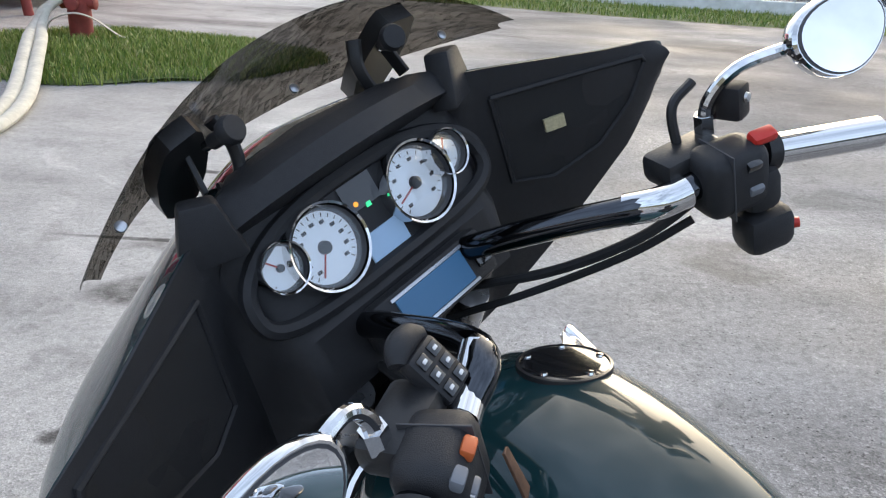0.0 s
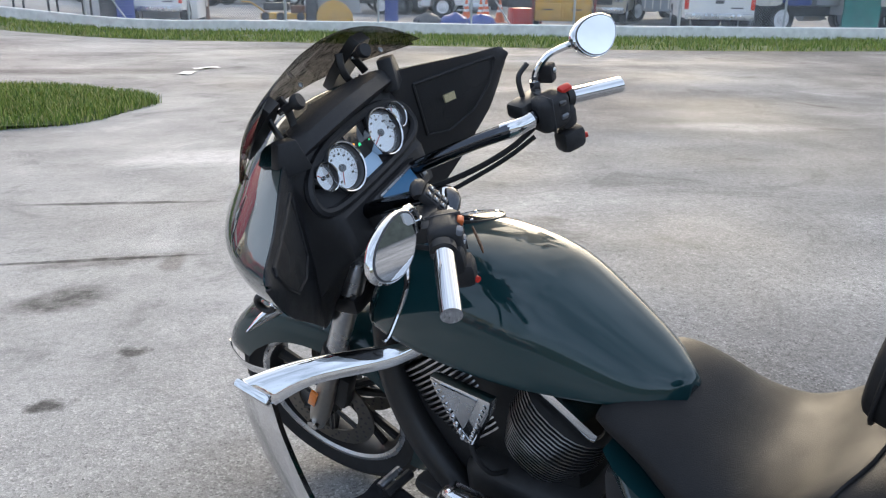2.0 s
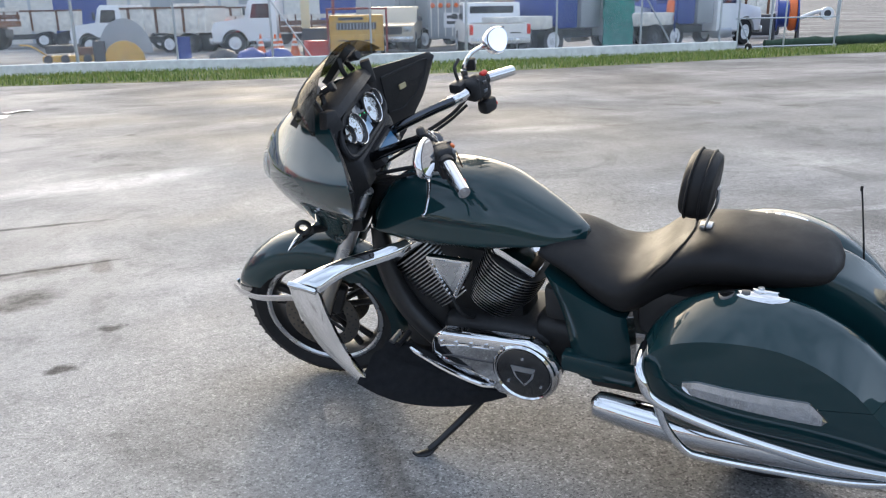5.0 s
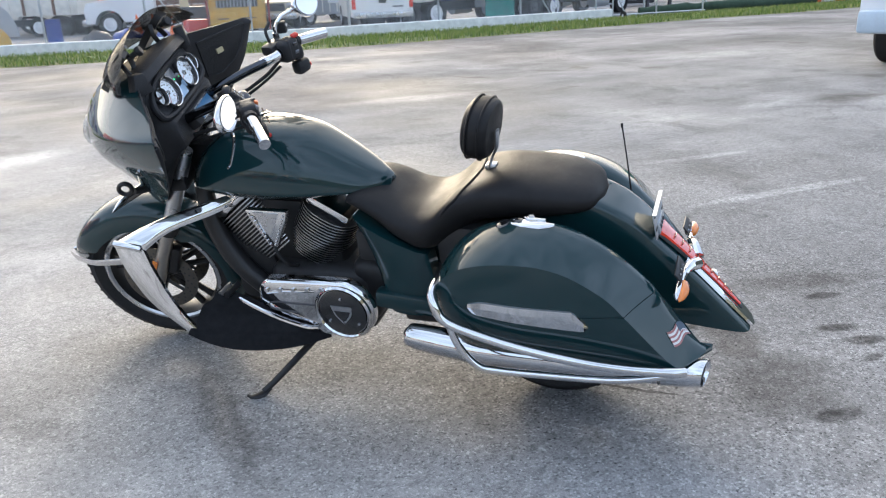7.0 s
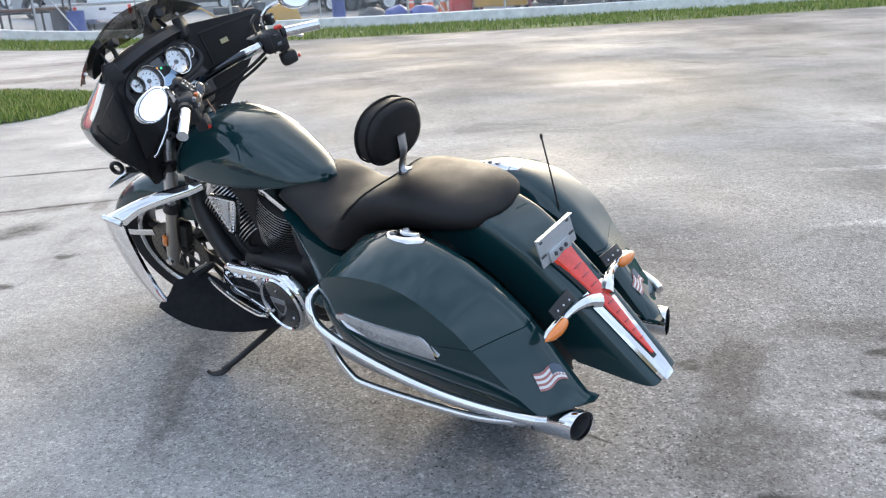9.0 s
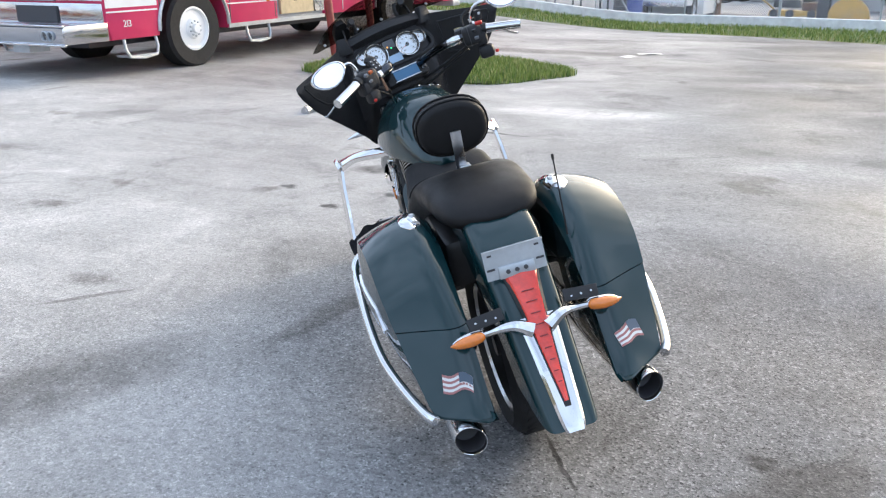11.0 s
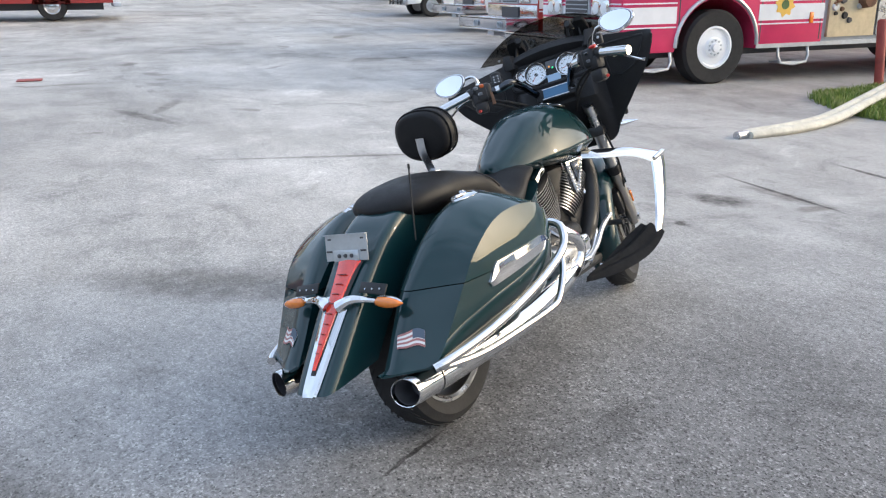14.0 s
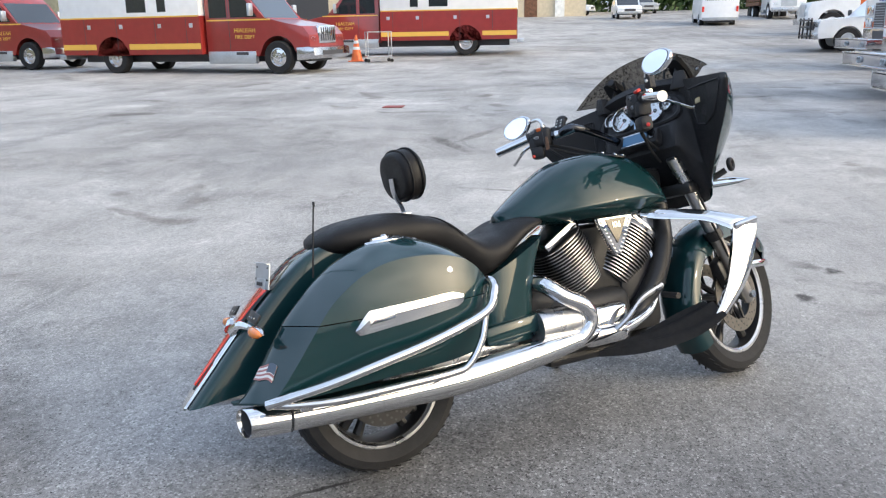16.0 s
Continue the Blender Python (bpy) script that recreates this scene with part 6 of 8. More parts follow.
# fork
fork = part("fork", rod((0, 1.31, 0.90), (0, 1.31, 0.905), 0.03), BLACKMETAL, bike, m=ST)
FD = Vector((0, -math.sin(radians(29)), math.cos(radians(29))))
for s in (-1, 1):
    a = FRONT_AXLE + Vector((s * 0.115, 0.0, 0.0))
    part("fork_slider", tube([a - FD * 0.03, a + FD * 0.05, a + FD * 0.18, a + FD * 0.29, a + FD * 0.30], [0.022, 0.030, 0.026, 0.027, 0.031], 18), FORKMETAL, fork, m=ST)
    part("fork_tube", tube([a + FD * 0.33, a + FD * 0.335, a + FD * 0.66, a + FD * 0.67], [0.022, 0.0265, 0.0265, 0.024], 18), BRUSHED, fork, "bright satin fork tube", m=ST)
    part("fork_collar", rod(a + FD * 0.295, a + FD * 0.337, 0.036, 0.034, 18), BLACKMETAL, fork, m=ST)
    part("caliper", box(a + Vector((-s * 0.035, -0.09, 0.11)), (0.05, 0.07, 0.13), bevel=0.014, m=pose(0, 0, 0, 25)), BLACKMETAL, fork, m=ST)
    part("fork_reflector", box(a + FD * 0.13 + Vector((s * 0.03, 0.02, 0)), (0.012, 0.024, 0.06), bevel=0.005, m=pose(0, 0, 0, 29)), AMBER, fork, "amber side reflector", m=ST)
part("lower_clamp", box((0, 1.36, 0.80), (0.30, 0.08, 0.05), bevel=0.015), BLACKMETAL, fork, m=ST)
part("axle_bolt", rod(FRONT_AXLE - Vector((0.15, 0, 0)), FRONT_AXLE + Vector((0.15, 0, 0)), 0.016), CHROME, fork, m=ST)
part("brake_hose", tube([(0.13, 1.37, 0.84), (0.16, 1.40, 0.66), (0.14, 1.50, 0.52), (0.10, 1.56, 0.43)], 0.005, 6), RUBBER, fork, m=ST)

# auxiliary lamp rings and chrome bullets under the fairing
for s in (-1, 1):
    part("lamp_ring", lathe([(0.021 + 0.008 * math.cos(q), 0.010 * math.sin(q)) for q in [2 * math.pi * k / 10 for k in range(10)]], 24, aim((s * 0.240, 1.49, 0.86), (1, 0.25, 0.0)), closed=True), BLACKMETAL, fork, m=ST)
    part("lamp_bracket", tube([(s * 0.225, 1.47, 0.84), (s * 0.18, 1.44, 0.82), (s * 0.10, 1.40, 0.80)], 0.013, 8), BLACKMETAL, fork, m=ST)
    part("signal_stalk", tube([(s * 0.10, 1.45, 0.80), (s * 0.16, 1.50, 0.80), (s * 0.22, 1.535, 0.795), (s * 0.275, 1.55, 0.79)], [0.012, 0.017, 0.013, 0.002], 10), CHROME, fork, m=ST)

# fairing shell: from its rear rim round to the nose
RIM = [(0.0, 1.40, 1.228), (0.12, 1.375, 1.228), (0.25, 1.30, 1.205), (0.38, 1.225, 1.177), (0.462, 1.186, 1.160), (0.477, 1.179, 1.142), (0.460, 1.191, 1.088), (0.42, 1.215, 1.02), (0.33, 1.275, 0.92), (0.235, 1.350, 0.815), (0.165, 1.42, 0.738), (0.0, 1.46, 0.730)]
NOSE = [(0, 1.46, 1.215), (0, 1.51, 1.19), (0, 1.57, 1.150), (0, 1.63, 1.095), (0, 1.67, 1.045), (0, 1.69, 1.01), (0, 1.705, 0.97), (0, 1.70, 0.93), (0, 1.67, 0.885), (0, 1.62, 0.84), (0, 1.56, 0.80), (0, 1.50, 0.765)]
rim_r, nose_c = spline(RIM, 4), spline(NOSE, 4)
rows = []
for a, c in zip(rim_r, nose_c):
    row = []
    ctrl = Vector((a.x * 0.76, a.y * 0.42 + c.y * 0.58, a.z * 0.5 + c.z * 0.5 + 0.005))
    for k in range(13):
        t = k / 12
        row.append(a * (1 - t) ** 2 + ctrl * (2 * t * (1 - t)) + c * t * t)
    rows.append(row)
shell = bmesh.new()
for s in (1, -1):
    loft([[Vector((s * p.x, p.y, p.z)) for p in r] for r in rows], shell, closed=False)
bmesh.ops.remove_doubles(shell, verts=shell.verts, dist=0.0008)
bmesh.ops.recalc_face_normals(shell, faces=shell.faces)
bmesh.ops.solidify(shell, geom=shell.faces[:], thickness=0.004)
fairing = part("fairing", shell, GREEN, bike, "dark green fork-mounted fairing", m=ST, sharp=60)
part("headlight", lathe([(0.0, 0.018), (0.04, 0.015), (0.075, 0.0), (0.08, -0.02), (0, -0.03)], 28, aim((0, 1.655, 0.985), (0, 1, -0.15)) @ Matrix.Diagonal((1.25, 0.8, 1, 1))), CLEAR, fairing, "clear headlight lens", m=ST)
part("headlight_bowl", lathe([(0.0, 0.006), (0.072, -0.004), (0.074, -0.02), (0, -0.03)], 28, aim((0, 1.645, 0.985), (0, 1, -0.15)) @ Matrix.Diagonal((1.25, 0.8, 1, 1))), BRUSHED, fairing, m=ST)

# dashboard: strips from the rim's upper edge to its lower one, with a hood and a sunk gauge panel
up_z = lambda x: float(np.interp(x, [0, 0.12, 0.25, 0.38, 0.462, 0.477], [1.228, 1.228, 1.205, 1.177, 1.160, 1.142]))
up_y = lambda x: float(np.interp(x, [0, 0.12, 0.25, 0.38, 0.462, 0.477], [1.395, 1.37, 1.298, 1.224, 1.186, 1.179]))
lo_z = lambda x: float(np.interp(x, [0, 0.165, 0.235, 0.33, 0.42, 0.460, 0.477], [0.735, 0.741, 0.815, 0.92, 1.02, 1.088, 1.139]))
lo_y = lambda x: float(np.interp(x, [0, 0.165, 0.235, 0.33, 0.42, 0.460, 0.477], [1.455, 1.418, 1.350, 1.275, 1.215, 1.191, 1.180]))


def dash_row(x):
    a, w = abs(x), max(0.0, min(1.0, (0.225 - abs(x)) / 0.06))
    w = w * w * (3 - 2 * w)
    zt, yt, zb, yb = up_z(a), up_y(a), lo_z(a), lo_y(a)
    side = [(yt, zt)] + [(yt + (yb - yt) * t - 0.010 * math.sin(math.pi * t), zt + (zb - zt) * t) for t in (0.03, 0.06, 0.09, 0.12, 0.2, 0.3, 0.45, 0.6, 0.8, 1.0)]
    # the hood arches up at the middle and draws back at its ends
    up, back = 0.032 * max(0.0, 1 - (a / 0.215) ** 2), 0.022 * (a / 0.19) ** 2
    mid = [(yt, zt), (min(1.352 + back, yt - 0.010), 1.210 + up), (min(1.326 + back, yt - 0.018), 1.216 + up), (min(1.302 + back, yt - 0.026), 1.211 + up), (min(1.289 + back, yt - 0.032), 1.198 + up * 0.8), (1.330, 1.187), (1.285, 1.066), (1.268, 1.050), (1.258, 0.965), (1.30, 0.93), (yb, zb)]
    return [Vector((x, ya * (1 - w) + yc * w, za * (1 - w) + zc * w)) for (ya, za), (yc, zc) in zip(side, mid)]


xs = [-0.476 + 0.952 * k / 80 for k in range(81)]
dash_bm = loft([dash_row(x) for x in xs], closed=False)
bmesh.ops.recalc_face_normals(dash_bm, faces=dash_bm.faces)
bmesh.ops.solidify(dash_bm, geom=dash_bm.faces[:], thickness=-0.004)
dash = part("dashboard", dash_bm, PLASTIC, fairing, "matte black dashboard", m=ST, sharp=40)
GN = Vector((0, -math.cos(radians(21)), math.sin(radians(21)) * 1.0)).normalized()
GU = Vector((0, math.sin(radians(21)), math.cos(radians(21))))


def on_panel(x, u, lift=0.0):
    """A point of the gauge panel, u above its middle."""
    return Vector((x, 1.307, 1.127)) + GU * u + GN * lift


def gauge_pose(x, u, lift):
    p = on_panel(x, u, lift)
    return Matrix(((1, GU.x, GN.x, p.x), (0, GU.y, GN.y, p.y), (0, GU.z, GN.z, p.z), (0, 0, 0, 1)))


def gauge(x, u, r, ticks, needle, lift):
    m = gauge_pose(x, u, lift)
    g = part("gauge", lathe([(r * 1.12, -0.03), (r * 1.16, 0.006), (r * 1.13, 0.013), (r * 1.07, 0.0115), (r * 1.03, 0.0), (r * 1.03, -0.012)], 40, m), CHROME, dash, "chrome-ringed white gauge", m=ST)
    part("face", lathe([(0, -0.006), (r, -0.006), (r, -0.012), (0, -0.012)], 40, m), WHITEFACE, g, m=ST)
    part("bezel", lathe([(r * 1.02, 0.0095), (r * 0.99, 0.006), (r * 0.92, -0.0055), (r * 1.0, -0.0055)], 40, m), DARKMARK, g, m=ST)
    marks = bmesh.new()
    for k in range(ticks):
        a = radians(225 - 270 * k / (ticks - 1))
        box((0, 0, 0), (r * 0.10, 0.0011, 0.0006), marks, m=m @ Matrix.Rotation(a, 4, "Z") @ Matrix.Translation((r * 0.82, 0, -0.0055)))
        if k % 2 == 0 and r > 0.04:
            box((0, 0, 0), (r * 0.14, r * 0.09, 0.0006), marks, m=m @ Matrix.Translation((r * 0.64 * math.cos(a), r * 0.64 * math.sin(a), -0.0055)))
    part("dial_mark", marks, DARKMARK, g, smooth=False, m=ST)
    part("needle", box((0, 0, 0), (r * 0.8, 0.002, 0.001), m=m @ Matrix.Rotation(radians(needle), 4, "Z") @ Matrix.Translation((r * 0.36, 0, -0.003))), REDPLASTIC, g, "red needle", m=ST)
    part("needle_hub", lathe([(0, 0.001), (r * 0.16, 0.0), (r * 0.18, -0.006)], 20, m), DARKMARK, g, m=ST)
    part("gauge_glass", lathe([(0, 0.004), (r * 1.0, 0.004), (r * 1.0, 0.003), (0, 0.003)], 32, m), CLEAR, g, m=ST)


gauge(-0.077, -0.004, 0.047, 21, 235, 0.012)
gauge(0.077, -0.004, 0.047, 15, 200, 0.012)
gauge(-0.138, 0.007, 0.027, 7, 130, 0.013)
gauge(0.136, 0.006, 0.027, 7, 60, 0.013)
part("info_display", box((0, 0, 0), (0.062, 0.034, 0.004), m=gauge_pose(0.003, -0.040, 0.004)), BLUELCD, dash, "blue backlit display", m=ST)
part("telltale_panel", box((0, 0, 0), (0.052, 0.036, 0.004), m=gauge_pose(0.0, 0.026, 0.004)), GLOSSBLACK, dash, m=ST)
part("telltale", lathe([(0, 0.002), (0.0032, 0.001), (0.0035, 0)], 10, gauge_pose(-0.012, 0.016, 0.006)), AMBERLED, dash, "lit amber telltale", m=ST)
part("telltale", box((0, 0, 0), (0.007, 0.006, 0.002), m=gauge_pose(0.004, 0.008, 0.006)), GREENLED, dash, "lit green telltale", m=ST)
surround = []
for k in range(41):
    q = 2 * math.pi * k / 40
    surround.append(on_panel(0.192 * math.copysign(abs(math.cos(q)) ** 0.75, math.cos(q)), -0.006 + 0.062 * math.copysign(abs(math.sin(q)) ** 0.8, math.sin(q)) - 0.016 * math.cos(q) ** 2, 0.006))
part("gauge_surround", tube(surround, 0.011, 8, steps=2), PLASTIC, dash, "rounded black gauge surround", m=ST)
pod = part("radio", box((0.012, 1.250, 1.016), (0.20, 0.05, 0.066), bevel=0.012, m=pose(0, 0, 0, -28)), PLASTIC, dash, "black radio pod", m=ST)
RADIO = Matrix.Translation((0.012, 1.250, 1.016)) @ pose(0, 0, 0, -28)
part("radio_display", box((0, 0, 0), (0.115, 0.004, 0.042), m=RADIO @ Matrix.Translation((-0.005, -0.026, 0))), RADIOLCD, pod, "dark blue radio display", m=ST)
part("display_frame", merge(box((0, 0, 0), (0.125, 0.003, 0.004), m=RADIO @ Matrix.Translation((-0.005, -0.027, 0.024))), box((0, 0, 0), (0.125, 0.003, 0.004), m=RADIO @ Matrix.Translation((-0.005, -0.027, -0.024)))), BRUSHED, pod, m=ST)
part("radio_key", box((0, 0, 0), (0.024, 0.006, 0.03), bevel=0.002, m=RADIO @ Matrix.Translation((0.078, -0.026, 0))), GLOSSBLACK, pod, m=ST)


def dash_point(x, t):
    """A point of the dash's side wing: t from its upper (0) to its lower (1) edge."""
    a = abs(x)
    zt, yt, zb, yb = up_z(a), up_y(a), lo_z(a), lo_y(a)
    return Vector((x, yt + (yb - yt) * t - 0.010 * math.sin(math.pi * t), zt + (zb - zt) * t))


for s in (-1, 1):
    # speaker grille: a raised frame round a mesh-covered field
    outline = [(0.240, 0.11), (0.34, 0.11), (0.437, 0.15), (0.440, 0.24), (0.415, 0.52), (0.37, 0.66), (0.305, 0.60), (0.252, 0.48)]
    ring = [dash_point(s * x, t) + Vector((0, -0.006, 0)) for x, t in outline]
    mid = sum(ring, Vector()) / len(ring)
    bm = bmesh.new()
    inner = [bm.verts.new(p + (mid - p) * 0.07) for p in ring]
    c0 = bm.verts.new(mid + Vector((0, -0.004, 0)))
    for k in range(len(inner)):
        bm.faces.new((inner[k], inner[(k + 1) % len(inner)], c0))
    sp = part("speaker_grille", bm, MESHCLOTH, dash, "black speaker mesh", m=ST)
    part("grille_frame", tube(ring + ring[:1], 0.0042, 6, steps=1), PLASTIC, sp, m=ST)
tag = dash_point(0.31, 0.30) + Vector((-0.008, -0.016, 0))
part("voltmeter", box(tag, (0.030, 0.006, 0.018), m=pose(0, 0, 0, -8, 0, -30)), VOLTFACE, dash, "small brass-coloured voltage readout", m=ST)

# smoked windscreen with its brackets
ws = []
for k in range(57):
    u = -1 + 2 * k / 56
    x = 0.330 * u
    base = Vector((x * 0.93, 1.50 - 0.185 * abs(u) ** 2.2, 1.222 + 0.012 * u * u))
    top = Vector((x, 1.345 - 0.035 * abs(u) ** 2, 1.362 - 0.125 * abs(u) ** 2.2))
    ws.append([base.lerp(top, t) + Vector((0, 0.016 * math.sin(math.pi * t), 0)) for t in [j / 14 for j in range(15)]])
bm = loft(ws, closed=False)
bmesh.ops.solidify(bm, geom=bm.faces[:], thickness=0.003)
screen = part("windscreen", bm, SMOKE, fairing, "smoked acrylic windscreen", m=ST)
for s in (-1, 1):
    BR = Matrix.Translation((s * 0.146, 1.362, 1.268)) @ pose(0, 0, 0, 62, 0, s * 16) @ Matrix.Diagonal((-s * 0.82, 0.82, 0.82, 1))
    arm_rows = []
    for f, w in ((0.0, 0.018), (0.06, 0.026), (0.35, 0.036), (0.65, 0.034), (0.94, 0.024), (1.0, 0.016)):
        q = Vector((s * 0.162, 1.352, 1.312)).lerp(Vector((s * 0.152, 1.462, 1.196)), f)
        arm_rows.append([q + Vector((s * dx * w, dy, dy * 0.9)) for dx, dy in ((-1, -0.008), (1, -0.012), (1, 0.006), (-1, 0.010))])
    br = part("windscreen_bracket", loft(arm_rows), BLACKMETAL, screen, "black metal screen bracket", m=ST)
    part("bracket_hook", tube([BR @ Vector(p) for p in ((0.038, 0.045, -0.012), (0.052, 0.010, -0.026), (0.046, -0.030, -0.034), (0.026, -0.046, -0.030), (0.008, -0.040, -0.022))], [0.010, 0.009, 0.008, 0.008, 0.007], 8, flat=0.6), BLACKMETAL, br, m=ST)
    part("bracket_rib", box((0, 0, 0), (0.008, 0.085, 0.022), bevel=0.002, m=BR @ Matrix.Translation((-0.012, 0.0, -0.012))), BLACKMETAL, br, m=ST)
    part("bracket_foot", prism([(-0.040, -0.030), (0.040, -0.034), (0.026, 0.034), (-0.012, 0.040)], 0.036, Matrix.Translation((s * 0.195, 1.322, 1.212)) @ pose(0, 0, 0, 84, 0, s * 24), bevel=0.005), PLASTIC, screen, m=ST)
    KN = aim((s * 0.122, 1.322, 1.296), (s * -0.3, -1, 0.45))
    part("knob", lathe([(0, 0.014), (0.014, 0.013), (0.017, 0.006), (0.015, -0.004), (0.009, -0.008), (0.009, -0.03)], 12, KN), PLASTIC, br, m=ST)
    part("knob_bolt", lathe([(0, -0.008), (0.006, -0.008), (0.006, -0.045), (0, -0.045)], 10, KN), CHROME, br, m=ST)
    for q in (0.06, 0.25):
        part("screw", lathe([(0, 0.004), (0.006, 0.002), (0.007, 0)], 12, aim((s * q, 1.472 - q * q * 1.6, 1.245), (0, -0.8, 0.5))), BRUSHED, screen, m=ST)

# handlebar with grips, levers, switch boxes and mirrors
bar = part("handlebar", tube([(-0.30, 0.945, 1.118), (-0.235, 0.975, 1.112), (-0.181, 0.996, 1.104), (-0.119, 1.028, 1.115), (-0.088, 1.206, 1.051), (-0.07, 1.30, 1.01), (0.0, 1.33, 1.0), (0.07, 1.30, 1.01), (0.088, 1.206, 1.051), (0.125, 1.10, 1.085), (0.161, 1.015, 1.107), (0.235, 0.975, 1.112), (0.30, 0.945, 1.118)], 0.0165, 14), DARKCHROME, bike, "smoked chrome handlebar", m=ST)
part("bar_sleeve", tube([(-0.119, 1.027, 1.115), (-0.150, 1.012, 1.108), (-0.190, 0.992, 1.104)], 0.0185, 14), CHROME, bar, "chrome bar sleeve", m=ST)
part("bar_sleeve", tube([(0.150, 1.040, 1.101), (0.166, 1.008, 1.107), (0.195, 0.991, 1.109)], 0.0185, 14), CHROME, bar, "chrome bar sleeve", m=ST)
for s in (-1, 1):
    turn = pose(0, 0, 0, 0, 0, -s * 28)
    g0, g1 = Vector((s * 0.285, 0.947, 1.118)), Vector((s * 0.408, 0.872, 1.090))
    d = (g1 - g0).normalized()
    grip = part("grip", tube([g0, g0 + d * 0.004, g0 + d * 0.012, g1 - d * 0.006, g1 - d * 0.001, g1], [0.017, 0.0205, 0.0185, 0.0185, 0.017, 0.010], 20, steps=4), CHROME, bar, "chrome grip", m=ST)
    part("grip_ring", tube([g0 - d * 0.004, g0 + d * 0.012], 0.0235, 20), BLACKMETAL, grip, m=ST)
    sb = part("switch_box", box((s * 0.240, 0.966, 1.108), (0.080, 0.062, 0.078), bevel=0.018, m=turn, seg=3), PLASTIC, bar, m=ST)
    part("box_seam", box((s * 0.240, 0.966, 1.108), (0.002, 0.0635, 0.0795), bevel=0.0005, m=turn @ Matrix.Translation((-s * 0.012, 0, 0))), DARKMARK, sb, m=ST)
    part("switch_collar", box((s * 0.268, 0.950, 1.085), (0.045, 0.055, 0.055), bevel=0.014, m=turn), PLASTIC, bar, m=ST)
    part("lever_perch", box((s * 0.232, 1.012, 1.125), (0.085, 0.052, 0.036), bevel=0.010, m=pose(0, 0, 0, 0, 0, -s * 20)), BLACKMETAL, bar, m=ST)
    part("lever", tube([(s * 0.235, 1.02, 1.118), (s * 0.29, 1.02, 1.108), (s * 0.36, 0.985, 1.085), (s * 0.43, 0.985, 1.045), (s * 0.447, 0.99, 1.038)], [0.009, 0.009, 0.007, 0.006, 0.008], 8, flat=0.6), CHROME, bar, "polished lever", m=ST)
    seat_m, normal, roll = ((0.388, 0.906, 1.214), (-0.222, -0.908, 0.354), -0.114) if s > 0 else ((-0.378, 0.973, 1.179), (0.038, -0.984, 0.177), 0.155)
    stem = [(s * 0.27, 1.005, 1.142), (s * 0.272, 1.0, 1.180), (s * 0.295, 0.975, 1.212), (0.345, 0.935, 1.218)] if s > 0 else [(-0.262, 1.005, 1.135), (-0.264, 1.004, 1.170), (-0.285, 1.0, 1.192), (-0.345, 0.990, 1.184)]
    mir = part("mirror", tube(stem, [0.011, 0.008, 0.007, 0.008], 10), CHROME, bar, "chrome mirror", m=ST)
    part("mirror_nut", tube([Vector(stem[0]), Vector(stem[0]) + Vector((0, 0, 0.022))], 0.0125, 6), CHROME, mir, m=ST)
    NZ = Vector(normal)
    NX = Vector((0, 0, 1)).cross(NZ).normalized()
    NY = NZ.cross(NX)
    M = Matrix(((NX.x, NY.x, NZ.x, seat_m[0]), (NX.y, NY.y, NZ.y, seat_m[1]), (NX.z, NY.z, NZ.z, seat_m[2]), (0, 0, 0, 1))) @ Matrix.Rotation(roll, 4, "Z")
    egg = [(0.071 * math.cos(q) * (1 + 0.16 * math.sin(q)), 0.0435 * math.sin(q)) for q in [2 * math.pi * k / 32 for k in range(32)]]
    rings = []
    for sc, h in ((1.0, 0.006), (1.05, 0.003), (1.06, -0.004), (0.98, -0.014), (0.75, -0.024), (0.35, -0.030)):
        rings.append([M @ Vector((x * sc, y * sc, h)) for x, y in egg])
    part("mirror_shell", loft(rings), CHROME, mir, m=ST)
    part("mirror_gasket", loft([[M @ Vector((x * 0.965, y * 0.965, 0.0055)) for x, y in egg], [M @ Vector((x * 0.965, y * 0.965, 0.0068)) for x, y in egg]]), DARKMARK, mir, m=ST)
    part("mirror_glass", loft([[M @ Vector((x * 0.92, y * 0.92, 0.0062)) for x, y in egg], [M @ Vector((x * 0.92, y * 0.92, 0.0078)) for x, y in egg]]), MIRROR, mir, m=ST)
part("kill_switch", box((0.268, 0.938, 1.148), (0.030, 0.018, 0.012), bevel=0.004, m=pose(0, 0, 0, 20, 0, -28)), REDPLASTIC, bar, "red kill switch", m=ST)
lower = part("cruise_switch", box((0.268, 0.940, 1.030), (0.062, 0.048, 0.052), bevel=0.014, m=pose(0, 0, 0, 0, 0, -28)), PLASTIC, bar, m=ST)
part("push_button", lathe([(0, 0.010), (0.006, 0.009), (0.007, 0)], 12, aim((0.300, 0.921, 1.020), (0.5, -0.85, 0))), REDPLASTIC, lower, "red push button", m=ST)
horn = part("signal_switch", box((-0.250, 0.940, 1.048), (0.055, 0.045, 0.050), bevel=0.014, m=pose(0, 0, 0, 0, 0, 28)), PLASTIC, bar, m=ST)
part("push_button", lathe([(0, 0.010), (0.006, 0.009), (0.007, 0)], 12, aim((-0.254, 0.918, 1.036), (-0.3, -0.95, 0))), REDPLASTIC, horn, "red push button", m=ST)
for x, z, mt in ((-0.228, 1.138, ORANGEKEY), (-0.252, 1.134, GREYKEY), (-0.240, 1.108, GREYKEY), (0.238, 1.128, GLOSSBLACK), (0.240, 1.098, GREYKEY)):
    part("rocker", box((x, 0.930 + 0.4 * (0.25 - abs(x)), z), (0.018, 0.012, 0.013), bevel=0.003, m=pose(0, 0, 0, 25, 0, -28 if x > 0 else 28)), mt, bar, m=ST)
